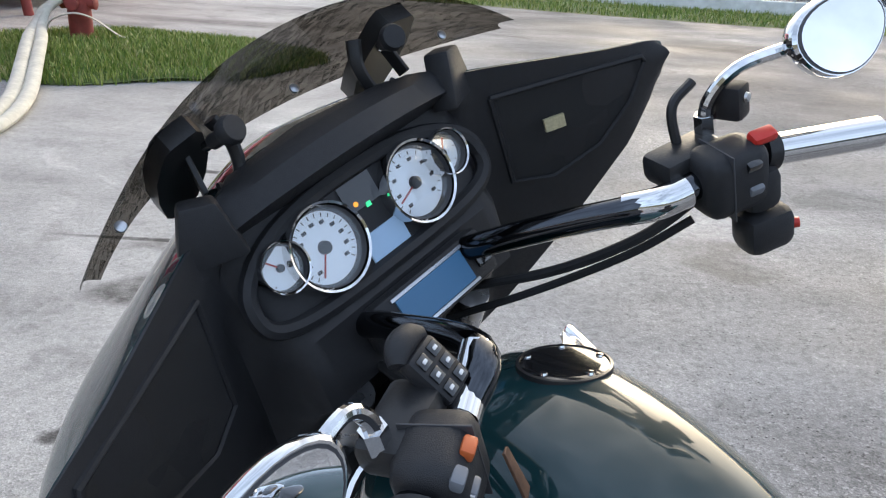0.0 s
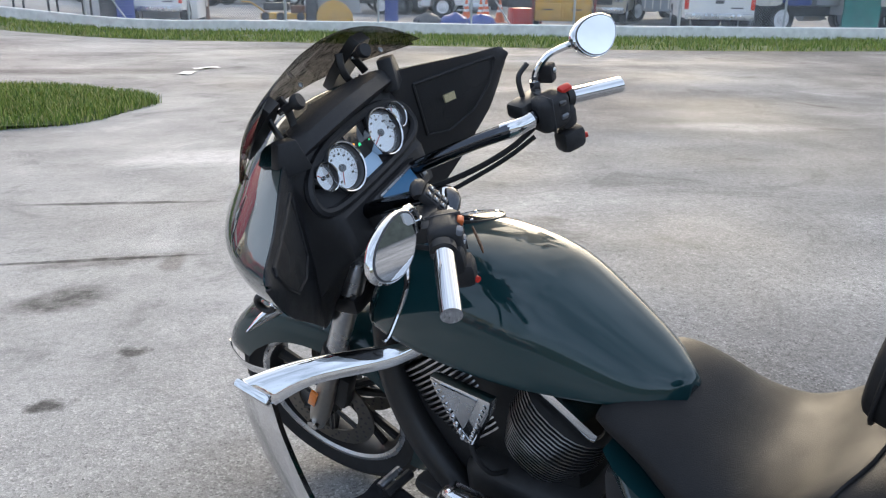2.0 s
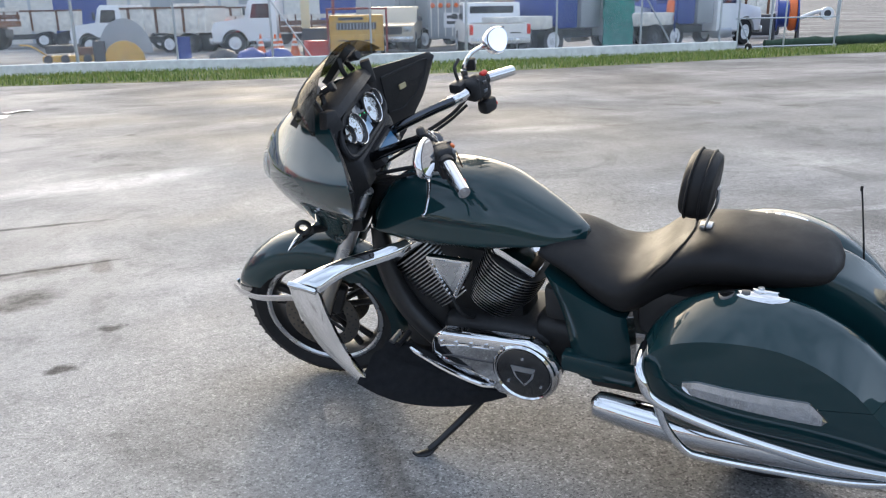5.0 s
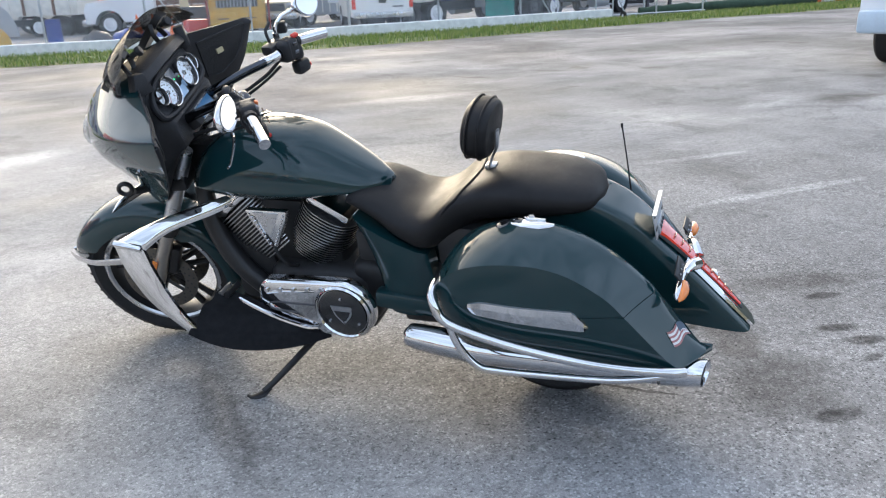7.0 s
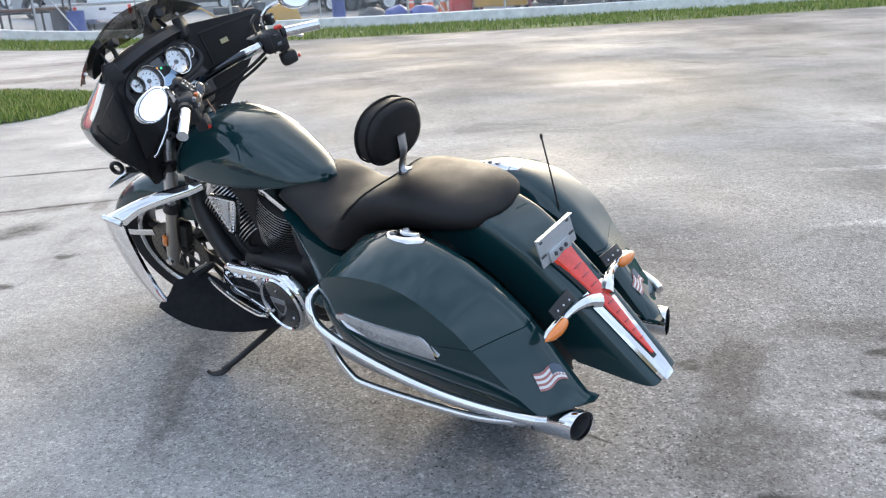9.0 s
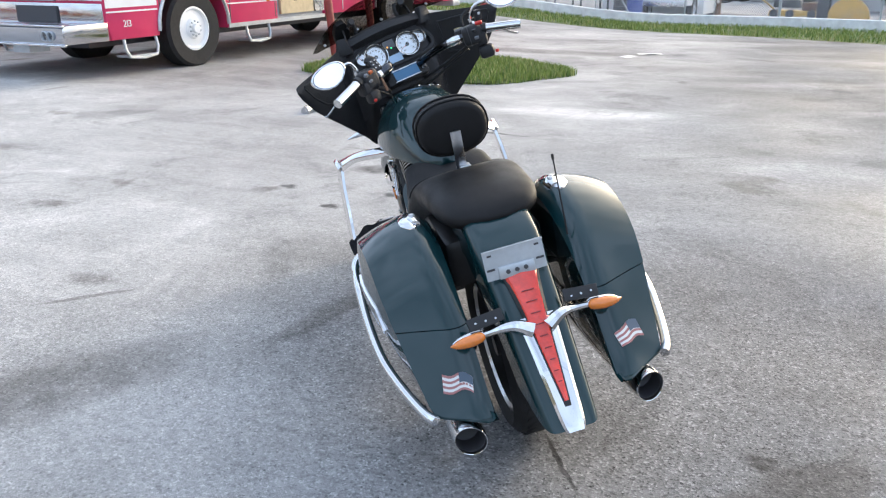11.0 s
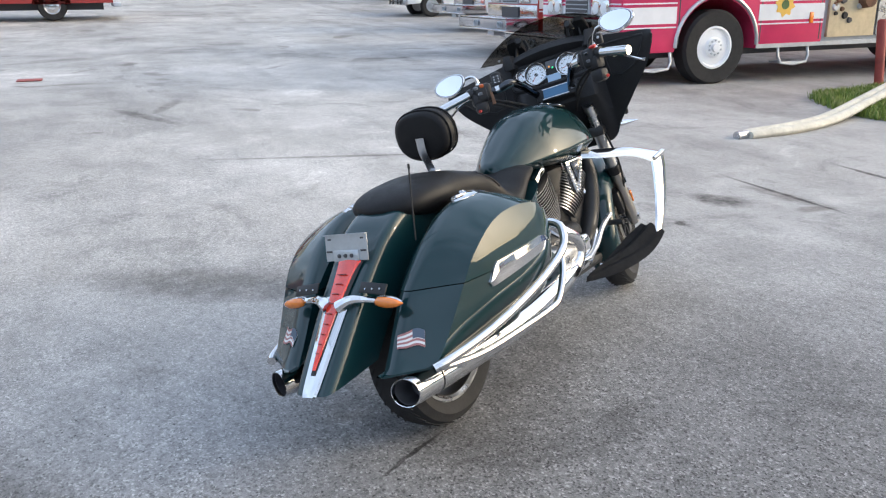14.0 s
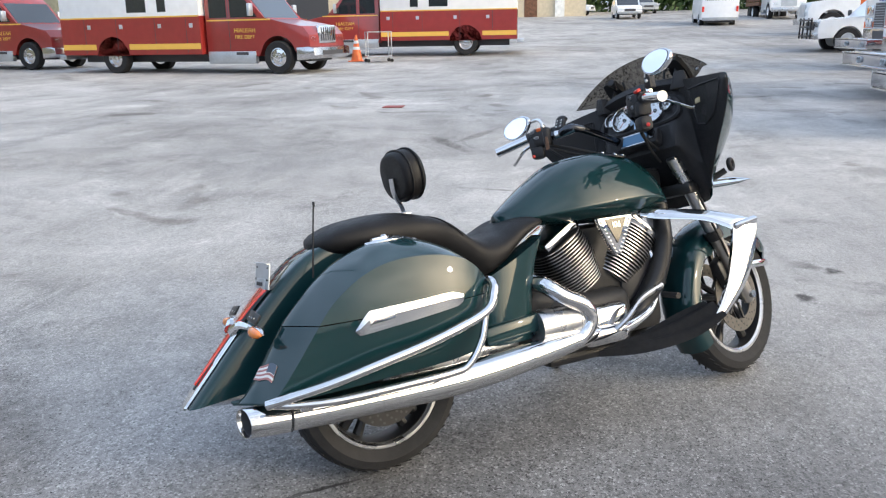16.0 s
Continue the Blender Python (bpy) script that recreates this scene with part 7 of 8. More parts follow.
for x in (-0.246, -0.234):
    part("rocker_mark", box((x, 0.9265 + 0.4 * (0.25 - abs(x)), 1.108), (0.004, 0.004, 0.006), m=pose(0, 0, 0, 25, 0, 28)), WHITEMARK, bar, smooth=False, m=ST)
for s in (-1, 1):
    part("bar_cable", tube([(s * 0.24, 1.0, 1.075), (s * 0.175, 1.045, 1.045), (s * 0.12, 1.14, 1.005), (s * 0.08, 1.28, 0.96)], 0.0065, 8), RUBBER, bar, m=ST)
    part("bar_cable", tube([(s * 0.22, 1.0, 1.055), (s * 0.17, 1.06, 1.02), (s * 0.11, 1.17, 0.97), (s * 0.06, 1.29, 0.92)], 0.0055, 8), RUBBER, bar, m=ST)
part("mirror_clamp", box((0.294, 0.985, 1.172), (0.028, 0.034, 0.042), bevel=0.006), PLASTIC, bar, m=ST)
part("clamp_screw", lathe([(0, 0.004), (0.005, 0.003), (0.006, 0)], 10, aim((0.294, 0.967, 1.178), (0, -1, 0.1))), BRUSHED, bar, m=ST)
part("mirror_strut", tube([(0.235, 1.02, 1.13), (0.245, 1.03, 1.18), (0.275, 1.02, 1.20)], 0.006, 8), BLACKMETAL, bar, m=ST)
part("cable_plate", prism([(-0.008, -0.028), (0.008, -0.026), (0.006, 0.026), (-0.004, 0.028)], 0.003, Matrix.Translation((-0.192, 0.935, 1.075)) @ pose(0, 0, 0, 80, 0, 28), bevel=0.0008), RUSTPLATE, bar, "small rusty steel plate", m=ST)
KP = Matrix.Translation((-0.180, 1.018, 1.142)) @ pose(0, 0, 0, -38, 0, 16) @ Matrix.Scale(0.68, 4)
keypad = part("keypad", box((0, 0, 0), (0.062, 0.03, 0.078), bevel=0.009, m=KP), PLASTIC, bar, "black six-key switch panel", m=ST)
part("keypad_hump", tube([KP @ Vector((-0.03, 0.005, 0.040)), KP @ Vector((-0.012, 0.004, 0.052)), KP @ Vector((0.012, 0.004, 0.052)), KP @ Vector((0.03, 0.005, 0.040))], [0.009, 0.013, 0.013, 0.009], 12), PLASTIC, keypad, m=ST)
part("keypad_arm", tube([KP @ Vector((0, 0.01, 0.02)), (-0.160, 1.04, 1.12), (-0.150, 1.014, 1.112)], 0.010, 8), PLASTIC, keypad, m=ST)
for i in range(2):
    for j in range(3):
        key = part("key", box((0, 0, 0), (0.019, 0.006, 0.018), bevel=0.002, m=KP @ Matrix.Translation((-0.0135 + 0.027 * i, -0.015, -0.024 + 0.023 * j))), GLOSSBLACK, keypad, m=ST)
        part("key_mark", box((0, 0, 0), (0.008, 0.002, 0.005), bevel=0.0008, m=KP @ Matrix.Translation((-0.0135 + 0.027 * i, -0.0185, -0.024 + 0.023 * j))), WHITEMARK, key, m=ST)

# tank
ys = [0.545 + (1.275 - 0.545) * k / 30 for k in range(31)]
tank_rows = table([(0.545, 0.030, 0.805, 0.778, 0.79), (0.59, 0.078, 0.832, 0.765, 0.80), (0.65, 0.115, 0.872, 0.757, 0.80), (0.73, 0.148, 0.922, 0.745, 0.805), (0.82, 0.178, 0.968, 0.735, 0.81), (0.93, 0.194, 0.990, 0.727, 0.815), (1.04, 0.197, 0.990, 0.722, 0.82), (1.13, 0.187, 0.965, 0.722, 0.82), (1.21, 0.162, 0.915, 0.735, 0.81), (1.275, 0.11, 0.84, 0.755, 0.79)], ys)


def tank_ring(y, hw, zt, zb, zw, n=40):
    """A section with a crease where the crown meets the undercut flank."""
    zw, ring = zw - 0.018, []
    for k in range(n):
        c = math.cos(2 * math.pi * k / n)
        z = zw + (zt - zw) * max(0.0, 1 - abs(c) ** 3) ** 0.8 if k <= n // 2 else zw - (zw - zb) * (1 - abs(c) ** 2.6)
        ring.append(Vector((hw * c, y, z)))
    return ring


tank = part("fuel_tank", loft([tank_ring(*r) for r in tank_rows]), GREEN, bike, "dark green fuel tank", sharp=75)
CAP = aim((0.064, 1.062, 0.980), (0.21, 0.15, 1.0)) @ Matrix.Scale(0.82, 4)
cap = part("filler_cap", lathe([(0, 0.003), (0.05, 0.003), (0.056, 0.002), (0.062, 0.0), (0.064, -0.006)], 36, CAP), GLOSSBLACK, tank, "round black filler cap")
part("cap_ring", lathe([(0.062, 0.002), (0.066, 0.001), (0.067, -0.006), (0.062, -0.006)], 36, CAP, closed=True), BLACKMETAL, cap)
for k in range(5):
    a = 2 * math.pi * k / 5
    part("cap_screw", lathe([(0, 0.0055), (0.005, 0.005), (0.006, 0.001)], 10, CAP @ Matrix.Translation((0.052 * math.cos(a), 0.052 * math.sin(a), 0))), CHROME, cap)

# seat
ys = [-0.168 + (0.66 + 0.168) * k / 44 for k in range(45)]
seat_rows = table([(-0.168, 0.03, 0.796, 0.780, 0.788), (-0.155, 0.085, 0.811, 0.765, 0.790), (-0.12, 0.130, 0.832, 0.748, 0.795), (-0.04, 0.155, 0.855, 0.732, 0.800), (0.10, 0.165, 0.866, 0.712, 0.80), (0.19, 0.173, 0.851, 0.695, 0.785), (0.26, 0.186, 0.820, 0.645, 0.745), (0.32, 0.195, 0.775, 0.612, 0.705), (0.40, 0.195, 0.743, 0.585, 0.68), (0.48, 0.182, 0.750, 0.625, 0.69), (0.56, 0.165, 0.785, 0.69, 0.735), (0.62, 0.155, 0.795, 0.73, 0.758), (0.66, 0.14, 0.787, 0.75, 0.765)], ys)
seat_rings = []
for r in seat_rows:
    ring = sring(*r, n=36, e=2.6, eb=2.2)
    reach = max(0.0, 1 - abs(r[0] - 0.21) / 0.25)
    reach = reach * reach * (3 - 2 * reach)
    # the bolster behind the rider sweeps forward at its sides
    seat_rings.append([Vector((p.x, p.y + 0.06 * reach * (p.x / 0.19) ** 2, p.z)) for p in ring])
seat = part("seat", loft(seat_rings), LEATHER, bike, "black leather two-step saddle", sharp=70)
for s in (-1, 1):
    welt = [seat_rings[k][9 - s * j] + Vector((0, 0, 0.001)) for k, j in ((21, 0), (21, 2), (21, 4), (21, 6), (22, 7), (23, 8))]
    part("seat_welt", tube(welt, 0.0045, 8), LEATHER, seat)
# plain black block added to fill the gap between seat and saddlebags
part("seat_filler", box((0, 0.16, 0.625), (0.31, 0.40, 0.16), bevel=0.03), BLACKMETAL, bike, "black filler block under the seat")
# rider's backrest
BM = Matrix.Translation((-0.014, 0.215, 0.988)) @ pose(0, 0, 0, 8)
pad_rings = []
for h, sc in ((-0.045, 0.80), (-0.042, 0.93), (-0.03, 1.0), (0.0, 1.03), (0.018, 1.0), (0.030, 0.94), (0.036, 0.85), (0.038, 0.6)):
    pad_rings.append([BM @ Vector((0.112 * sc * math.copysign(abs(math.cos(q)) ** 0.85, math.cos(q)), h, 0.086 * sc * math.copysign(abs(math.sin(q)) ** 0.85, math.sin(q)))) for q in [2 * math.pi * k / 32 for k in range(32)]])
rest = part("backrest", loft(pad_rings), LEATHER, bike, "round black padded backrest", sharp=60)
for h, sc in ((-0.022, 1.04), (0.016, 1.045)):
    part("backrest_piping", tube([BM @ Vector((0.112 * sc * math.copysign(abs(math.cos(q)) ** 0.85, math.cos(q)), h, 0.086 * sc * math.copysign(abs(math.sin(q)) ** 0.85, math.sin(q)))) for q in [2 * math.pi * k / 28 for k in range(29)]], 0.0035, 6, steps=1), LEATHER, rest)
part("backrest_post", tube([(-0.012, 0.163, 0.978), (-0.012, 0.168, 0.925), (-0.010, 0.187, 0.885), (-0.008, 0.20, 0.845)], 0.017, 8, flat=0.25, up=(0, 1, 0)), BRUSHED, rest, "bare metal support post")
part("post_foot", box((0, 0.195, 0.852), (0.036, 0.036, 0.014), bevel=0.004), BRUSHED, rest)

# side panels and the green covers under them
for s in (-1, 1):
    front = spline([(0, 0.635, 0.722), (0, 0.60, 0.64), (0, 0.575, 0.55), (0, 0.56, 0.45), (0, 0.552, 0.37)], 3)
    back = spline([(0, 0.385, 0.60), (0, 0.375, 0.52), (0, 0.372, 0.46), (0, 0.375, 0.41), (0, 0.38, 0.37)], 3)
    rings = []
    for f, r in zip(front, back):
        ring = [Vector((s * 0.10, f.y, f.z))]
        for k in range(9):
            u = k / 8
            q = f.lerp(r, u)
            ring.append(Vector((s * (0.162 + 0.028 * math.sin(math.pi * u) ** 0.5), q.y, q.z)))
        rings.append(ring + [Vector((s * 0.10, r.y, r.z))])
    part("side_panel", loft(rings), GREEN, bike, "dark green side panel", sharp=50)
    part("lower_cover", box((s * 0.178, 0.465, 0.418), (0.055, 0.24, 0.066), bevel=0.014, m=pose(0, 0, 0, 5, 0, 0)), GREEN, bike)

# rear fender, tail light and plate bracket
tail = spline([(0, 0.05, 0.785), (0, -0.10, 0.800), (0, -0.19, 0.772), (0, -0.262, 0.724), (0, -0.325, 0.664), (0, -0.43, 0.558), (0, -0.53, 0.446), (0, -0.60, 0.366), (0, -0.617, 0.345)], 4)
tw = [0.102 - 0.036 * max(0.0, (i - 10) / (len(tail) - 11)) for i in range(len(tail))]
td = [0.13 + 0.03 * (i / (len(tail) - 1)) for i in range(len(tail))]
fender_bm = loft(arch(tail, tw, td, power=8.0, n=24))
bmesh.ops.bisect_plane(fender_bm, geom=fender_bm.verts[:] + fender_bm.edges[:] + fender_bm.faces[:], plane_co=(0, -0.613, 0.352), plane_no=(0, -0.12, 1), clear_inner=True)
bmesh.ops.holes_fill(fender_bm, edges=[e for e in fender_bm.edges if e.is_boundary], sides=0)
rfender = part("rear_fender", fender_bm, GREEN, bike, "dark green rear fender", sharp=50)


def along_tail(f):
    """Point and outward normal of the fender's ridge at fraction f."""
    k = f * (len(tail) - 1)
    i = min(int(k), len(tail) - 2)
    p = tail[i].lerp(tail[i + 1], k - i)
    t = (tail[i + 1] - tail[i]).normalized()
    return p, t.cross(Vector((1, 0, 0))).normalized()


def tail_strip(f0, f1, w0, w1, lift, thick, n=14):
    rings = []
    for k in range(n + 1):
        f = f0 + (f1 - f0) * k / n
        p, nr = along_tail(f)
        w = w0 + (w1 - w0) * (k / n) ** 0.8
        rings.append([p + nr * lift + Vector((x * w, 0, 0)) + nr * (thick * hh) for x, hh in ((-1, 0), (-0.8, 0.8), (0, 1), (0.8, 0.8), (1, 0), (0, -0.4))])
    return loft(rings)


part("tail_chrome", tail_strip(0.60, 0.985, 0.052, 0.024, 0.003, 0.008), CHROME, rfender, "chrome tail light surround")
part("tail_light", tail_strip(0.495, 0.805, 0.048, 0.006, 0.006, 0.013), REDLENS, rfender, "long tapering red tail light")
part("tail_bezel", tail_strip(0.485, 0.820, 0.053, 0.010, 0.005, 0.009), BLACKMETAL, rfender)
for k in range(9):
    f = 0.545 + 0.026 * k
    q, nr = along_tail(f)
    w = 0.048 - 0.042 * ((f - 0.495) / 0.31) ** 0.8
    part("lamp_lattice", box((0, 0, 0), (w * 0.9, 0.002, 0.010), bevel=0.0008, m=aim(q + nr * 0.0190, nr)), DARKLENS, rfender)
PLATE = Matrix.Translation((-0.008, -0.322, 0.716)) @ pose(0, 0, 0, 80)
plate = part("plate_bracket", box((0, 0, 0), (0.168, 0.082, 0.003), m=PLATE), GALV, rfender, "bare galvanised plate bracket", smooth=False)
part("bracket_flange", box((0, 0, 0), (0.168, 0.003, 0.012), m=PLATE @ Matrix.Translation((0, 0.039, 0.005))), GALV, plate, smooth=False)
part("bracket_step", box((0, 0, 0), (0.10, 0.034, 0.006), bevel=0.002, m=PLATE @ Matrix.Translation((0, -0.026, 0.004))), GALV, plate)
for q in (-0.055, 0.055):
    part("bracket_slot", box((0, 0, 0), (0.022, 0.006, 0.002), m=PLATE @ Matrix.Translation((q * 1.25, -0.012, 0.0025))), DARKMARK, plate, smooth=False)
    part("bracket_slot", box((0, 0, 0), (0.012, 0.005, 0.002), m=PLATE @ Matrix.Translation((q * 1.2, 0.026, 0.0025))), DARKMARK, plate, smooth=False)
for q in (-0.025, 0, 0.025):
    part("bracket_bolt", lathe([(0, 0.012), (0.006, 0.011), (0.007, 0.004)], 8, PLATE @ Matrix.Translation((q, -0.026, 0))), DARKMARK, plate)
for s in (-1, 1):
    arm = part("signal_arm", tube([(s * 0.02, -0.440, 0.560), (s * 0.06, -0.428, 0.578), (s * 0.10, -0.414, 0.576), (s * 0.155, -0.406, 0.570)], [0.022, 0.016, 0.011, 0.009], 10), CHROME, rfender, "chrome signal arm")
    part("signal_lens", tube([(s * 0.145, -0.412, 0.570), (s * 0.155, -0.415, 0.570), (s * 0.185, -0.418, 0.568), (s * 0.215, -0.415, 0.565), (s * 0.238, -0.410, 0.563)], [0.006, 0.014, 0.016, 0.012, 0.002], 12), AMBER, arm, "amber turn signal")
    part("signal_shell", tube([(s * 0.140, -0.406, 0.571), (s * 0.155, -0.404, 0.571), (s * 0.185, -0.404, 0.569), (s * 0.212, -0.402, 0.566), (s * 0.230, -0.402, 0.564)], [0.008, 0.0145, 0.0155, 0.0115, 0.003], 12), CHROME, arm, "chrome signal shell")
    part("signal_plate", box((s * 0.132, -0.400, 0.606), (0.096, 0.006, 0.034), bevel=0.002, m=pose(0, 0, 0, -35, s * 6, 0)), BLACKMETAL, rfender)
    for q in (0.105, 0.132, 0.16):
        part("plate_rivet", lathe([(0, 0.003), (0.003, 0.002), (0.003, 0)], 8, aim((s * q, -0.405, 0.606), (0, -0.8, 0.57))), BRUSHED, rfender)


# saddlebags: body, lid, latch, badge strip, rear sticker and guard rails
def saddlebag(s):
    # flank: widest half-width, its foot, the bag's floor; crease line; height of the inner top edge
    flank = table([(-0.52, 0.330, 0.300, 0.372), (-0.42, 0.340, 0.322, 0.374), (-0.28, 0.362, 0.336, 0.378), (-0.15, 0.390, 0.346, 0.384), (0.0, 0.408, 0.354, 0.392), (0.10, 0.411, 0.354, 0.396), (0.18, 0.406, 0.348, 0.402), (0.24, 0.390, 0.336, 0.415), (0.285, 0.358, 0.31, 0.45), (0.306, 0.318, 0.285, 0.50)], [-0.508 + 0.814 * k / 47 for k in range(48)])
    cy = [-0.508 + 0.814 * k / 96 for k in range(97)]
    cz = [r[1] for r in table([(-0.508, 0.38), (-0.42, 0.388), (-0.275, 0.574), (-0.22, 0.640), (-0.13, 0.702), (-0.03, 0.732), (0.09, 0.732), (0.187, 0.708), (0.247, 0.664), (0.285, 0.612), (0.306, 0.565)], cy)]
    ty = [-0.53 + 0.85 * k / 100 for k in range(101)]
    tz = [r[1] for r in table([(-0.53, 0.350), (-0.508, 0.376), (-0.43, 0.480), (-0.356, 0.585), (-0.30, 0.645), (-0.23, 0.704), (-0.15, 0.752), (-0.06, 0.785), (0.03, 0.795), (0.10, 0.785), (0.18, 0.754), (0.24, 0.708), (0.285, 0.652), (0.32, 0.585)], ty)]
    XI = 0.172

    def crest(y, xc, zc, x):
        """Height of the top sheet at x: flat at the slanted rear, domed further forward, rolled down at its inner edge."""
        zi = float(np.interp(y, ty, tz))
        u = max(0.0, min(1.0, (xc - x) / (xc - XI)))
        p = float(np.interp(y, [-0.42, -0.26, -0.10, 0.05], [1.0, 1.15, 1.9, 2.3]))
        return zc + (zi - zc) * (1 - (1 - u) ** p) - 0.045 * max(0.0, (0.235 - x) / (0.235 - XI)) ** 2

    def side(xo, xb, zb, z):
        """Half-width of the flank at height z."""
        u = max(0.0, min(1.0, (z - zb) / (0.585 - zb)))
        return xb + (xo - xb) * math.sin(u * math.pi / 2) ** 0.8 - 0.9 * max(0.0, z - 0.585) ** 2

    rings = []
    for y, xo, xb, zb in flank:
        zc = max(float(np.interp(y, cy, cz)), zb + 0.006)
        xc = side(xo, xb, zb, zc)
        if y < -0.42:
            # below the crease's end the slanted rear face meets the floor ever further in
            xc = XI + 0.012 + (xc - XI - 0.012) * (y + 0.52) / 0.10
        ring = [(XI + 0.004, zb + 0.008), (XI + 0.014, zb), ((XI + xc) / 2, zb)]
        for k in range(13):
            z = zb + (zc - zb) * k / 12
            ring.append((min(side(xo, xb, zb, z), xc + 0.02 if y >= -0.42 else xc), z))
        for u in (0.015, 0.05, 0.12, 0.2, 0.3, 0.4, 0.5, 0.6, 0.7, 0.8, 0.88, 0.95, 1.0):
            x = xc + (XI - xc) * u
            ring.append((x, max(crest(y, xc, zc, x), zb + 0.004)))
        ring.append((XI - 0.003, (zb + ring[-1][1]) / 2))
        rings.append([Vector((s * x, y, z)) for x, z in ring])

    def on_rear(x, y):
        """A point of the slanted rear face."""
        zc, (_, xo, xb, zb) = float(np.interp(y, cy, cz)), table(flank_rows, [y])[0]
        return Vector((s * x, y, crest(y, side(xo, xb, zb, zc), zc, x)))

    flank_rows = [tuple(r) for r in flank]
    pl, no = Vector((0, -0.3, 0.577)), Vector((0, -0.02, 1)).normalized()
    halves = []
    for sign in (1, -1):
        bm = loft(rings)
        g = bm.verts[:] + bm.edges[:] + bm.faces[:]
        bmesh.ops.bisect_plane(bm, geom=g, plane_co=pl + no * (0.0015 * sign), plane_no=no, clear_inner=sign > 0, clear_outer=sign < 0)
        bmesh.ops.holes_fill(bm, edges=[e for e in bm.edges if e.is_boundary], sides=0)
        halves.append(bm)
    lid_bm, body_bm = halves
    c = Vector((s * 0.28, -0.08, 0.60))
    for v in lid_bm.verts:
        v.co.x = c.x + (v.co.x - c.x) * 1.016
        v.co.y = c.y + (v.co.y - c.y) * 1.008
    bag = part("saddlebag", body_bm, GREEN, bike, "dark green hard saddlebag", sharp=28)
    lid = part("lid", lid_bm, GREEN, bag, sharp=28)
    # latch: a chrome plate that follows the lid, a raised flap at its inner edge and a dark thumb well
    def plate(rows, low, high):
        rings = []
        for y, xa, xb in rows:
            row = [on_rear(xa + (xb - xa) * u, y) + Vector((0, 0, high - 0.0025 * abs(2 * u - 1) ** 6)) for u in (0, 0.08, 0.3, 0.5, 0.7, 0.92, 1)]
            rings.append(row + [on_rear(xa + (xb - xa) * u, y) + Vector((0, 0, low)) for u in (1, 0.5, 0)])
        return loft(rings)

    latch = part("latch", plate([(-0.056, 0.226, 0.234), (-0.052, 0.220, 0.240), (-0.020, 0.210, 0.261), (0.010, 0.209, 0.264), (0.040, 0.209, 0.262), (0.064, 0.214, 0.253), (0.069, 0.220, 0.248)], -0.006, 0.004), CHROME, lid, "chrome key latch plate", sharp=40)
    part("latch_flap", plate([(-0.030, 0.204, 0.220), (-0.027, 0.201, 0.226), (0.012, 0.198, 0.236), (0.026, 0.198, 0.232), (0.034, 0.202, 0.224)], 0.001, 0.010), CHROME, latch, sharp=40)
    part("latch_window", plate([(0.037, 0.220, 0.248), (0.047, 0.218, 0.250), (0.059, 0.222, 0.244)], 0.002, 0.0065), GLOSSBLACK, latch, "dark latch window")
    part("thumb_well", plate([(0.096 + 0.021 * math.sin(q), 0.238 - 0.026 * math.cos(q), 0.238 + 0.026 * math.cos(q)) for q in [-1.5 + 3.0 * k / 10 for k in range(11)]], -0.004, 0.0035), GLOSSBLACK, latch, "dark thumb well")
    L = Matrix.Translation(on_rear(0.220, 0.014) + Vector((0, 0, 0.008))) @ pose(0, 0, 0, 0, -s * 8, 0)
    part("key_lock", lathe([(0, 0.006), (0.008, 0.0055), (0.010, 0.001)], 16, L), BRUSHED, latch)
    # badge strip on the outer face
    strip = []
    for k in range(30):
        y = -0.178 + 0.346 * k / 29
        top = float(np.interp(y, [-0.178, -0.135, 0.13, 0.168], [0.552, 0.604, 0.618, 0.606]))
        low = float(np.interp(y, [-0.178, -0.165, 0.150, 0.168], [0.546, 0.530, 0.566, 0.578]))
        x = float(np.interp(y, [r[0] for r in flank], [r[1] for r in flank])) + 0.003
        mid = low * 0.4 + top * 0.6
        strip.append([Vector((s * (x + dx), y, z)) for dx, z in ((-0.012, low), (0.002, low + 0.003), (0.007, mid), (0.004, top - 0.003), (-0.012, top))])
    part("badge_strip", loft(strip), CHROME, bag, "bright silver badge strip", sharp=15)
    # rear face sticker: a waving flag that lies on the slanted face
    FC, FA, FB = Vector((0.242, -0.412)), Vector((0.899, 0.416)), Vector((-0.177, 0.484))

    def wave(x0, x1, y0, y1, h):
        rows = []
        for k in range(11):
            x = x0 + (x1 - x0) * k / 10
            row = []
            for y, lift in ((y0, h - 0.0012), (y1, h - 0.0012), (y1, h), (y0, h)):
                q = FC + FA * (s * x) + FB * (y + 0.005 * math.sin(85 * x))
                row.append(on_rear(q.x, q.y) + Vector((s * 0.38, -0.77, 0.52)) * lift)
            rows.append(row)
        return loft(rows)

    flag = part("flag_sticker", wave(-0.042, 0.042, -0.026, 0.026, 0.0024), STICKER, bag, "small waving flag sticker")
    for k in range(4):
        part("stripe", wave(-0.042, 0.042, -0.026 + 0.015 * k, -0.019 + 0.015 * k, 0.0030), STICKRED, flag)
    part("canton", wave(0.006, 0.042, -0.002, 0.026, 0.0036), STICKBLUE, flag)
    # guard rails
    up = [(s * 0.30, 0.290, 0.622), (s * 0.385, 0.286, 0.622), (s * 0.422, 0.270, 0.595), (s * 0.430, 0.228, 0.538), (s * 0.430, 0.06, 0.487), (s * 0.418, -0.13, 0.447), (s * 0.388, -0.27, 0.415), (s * 0.348, -0.40, 0.390), (s * 0.325, -0.44, 0.380)]
    rail = part("bag_guard", tube(up, 0.0145, 12), CHROME, bike, "chrome saddlebag guard rail")
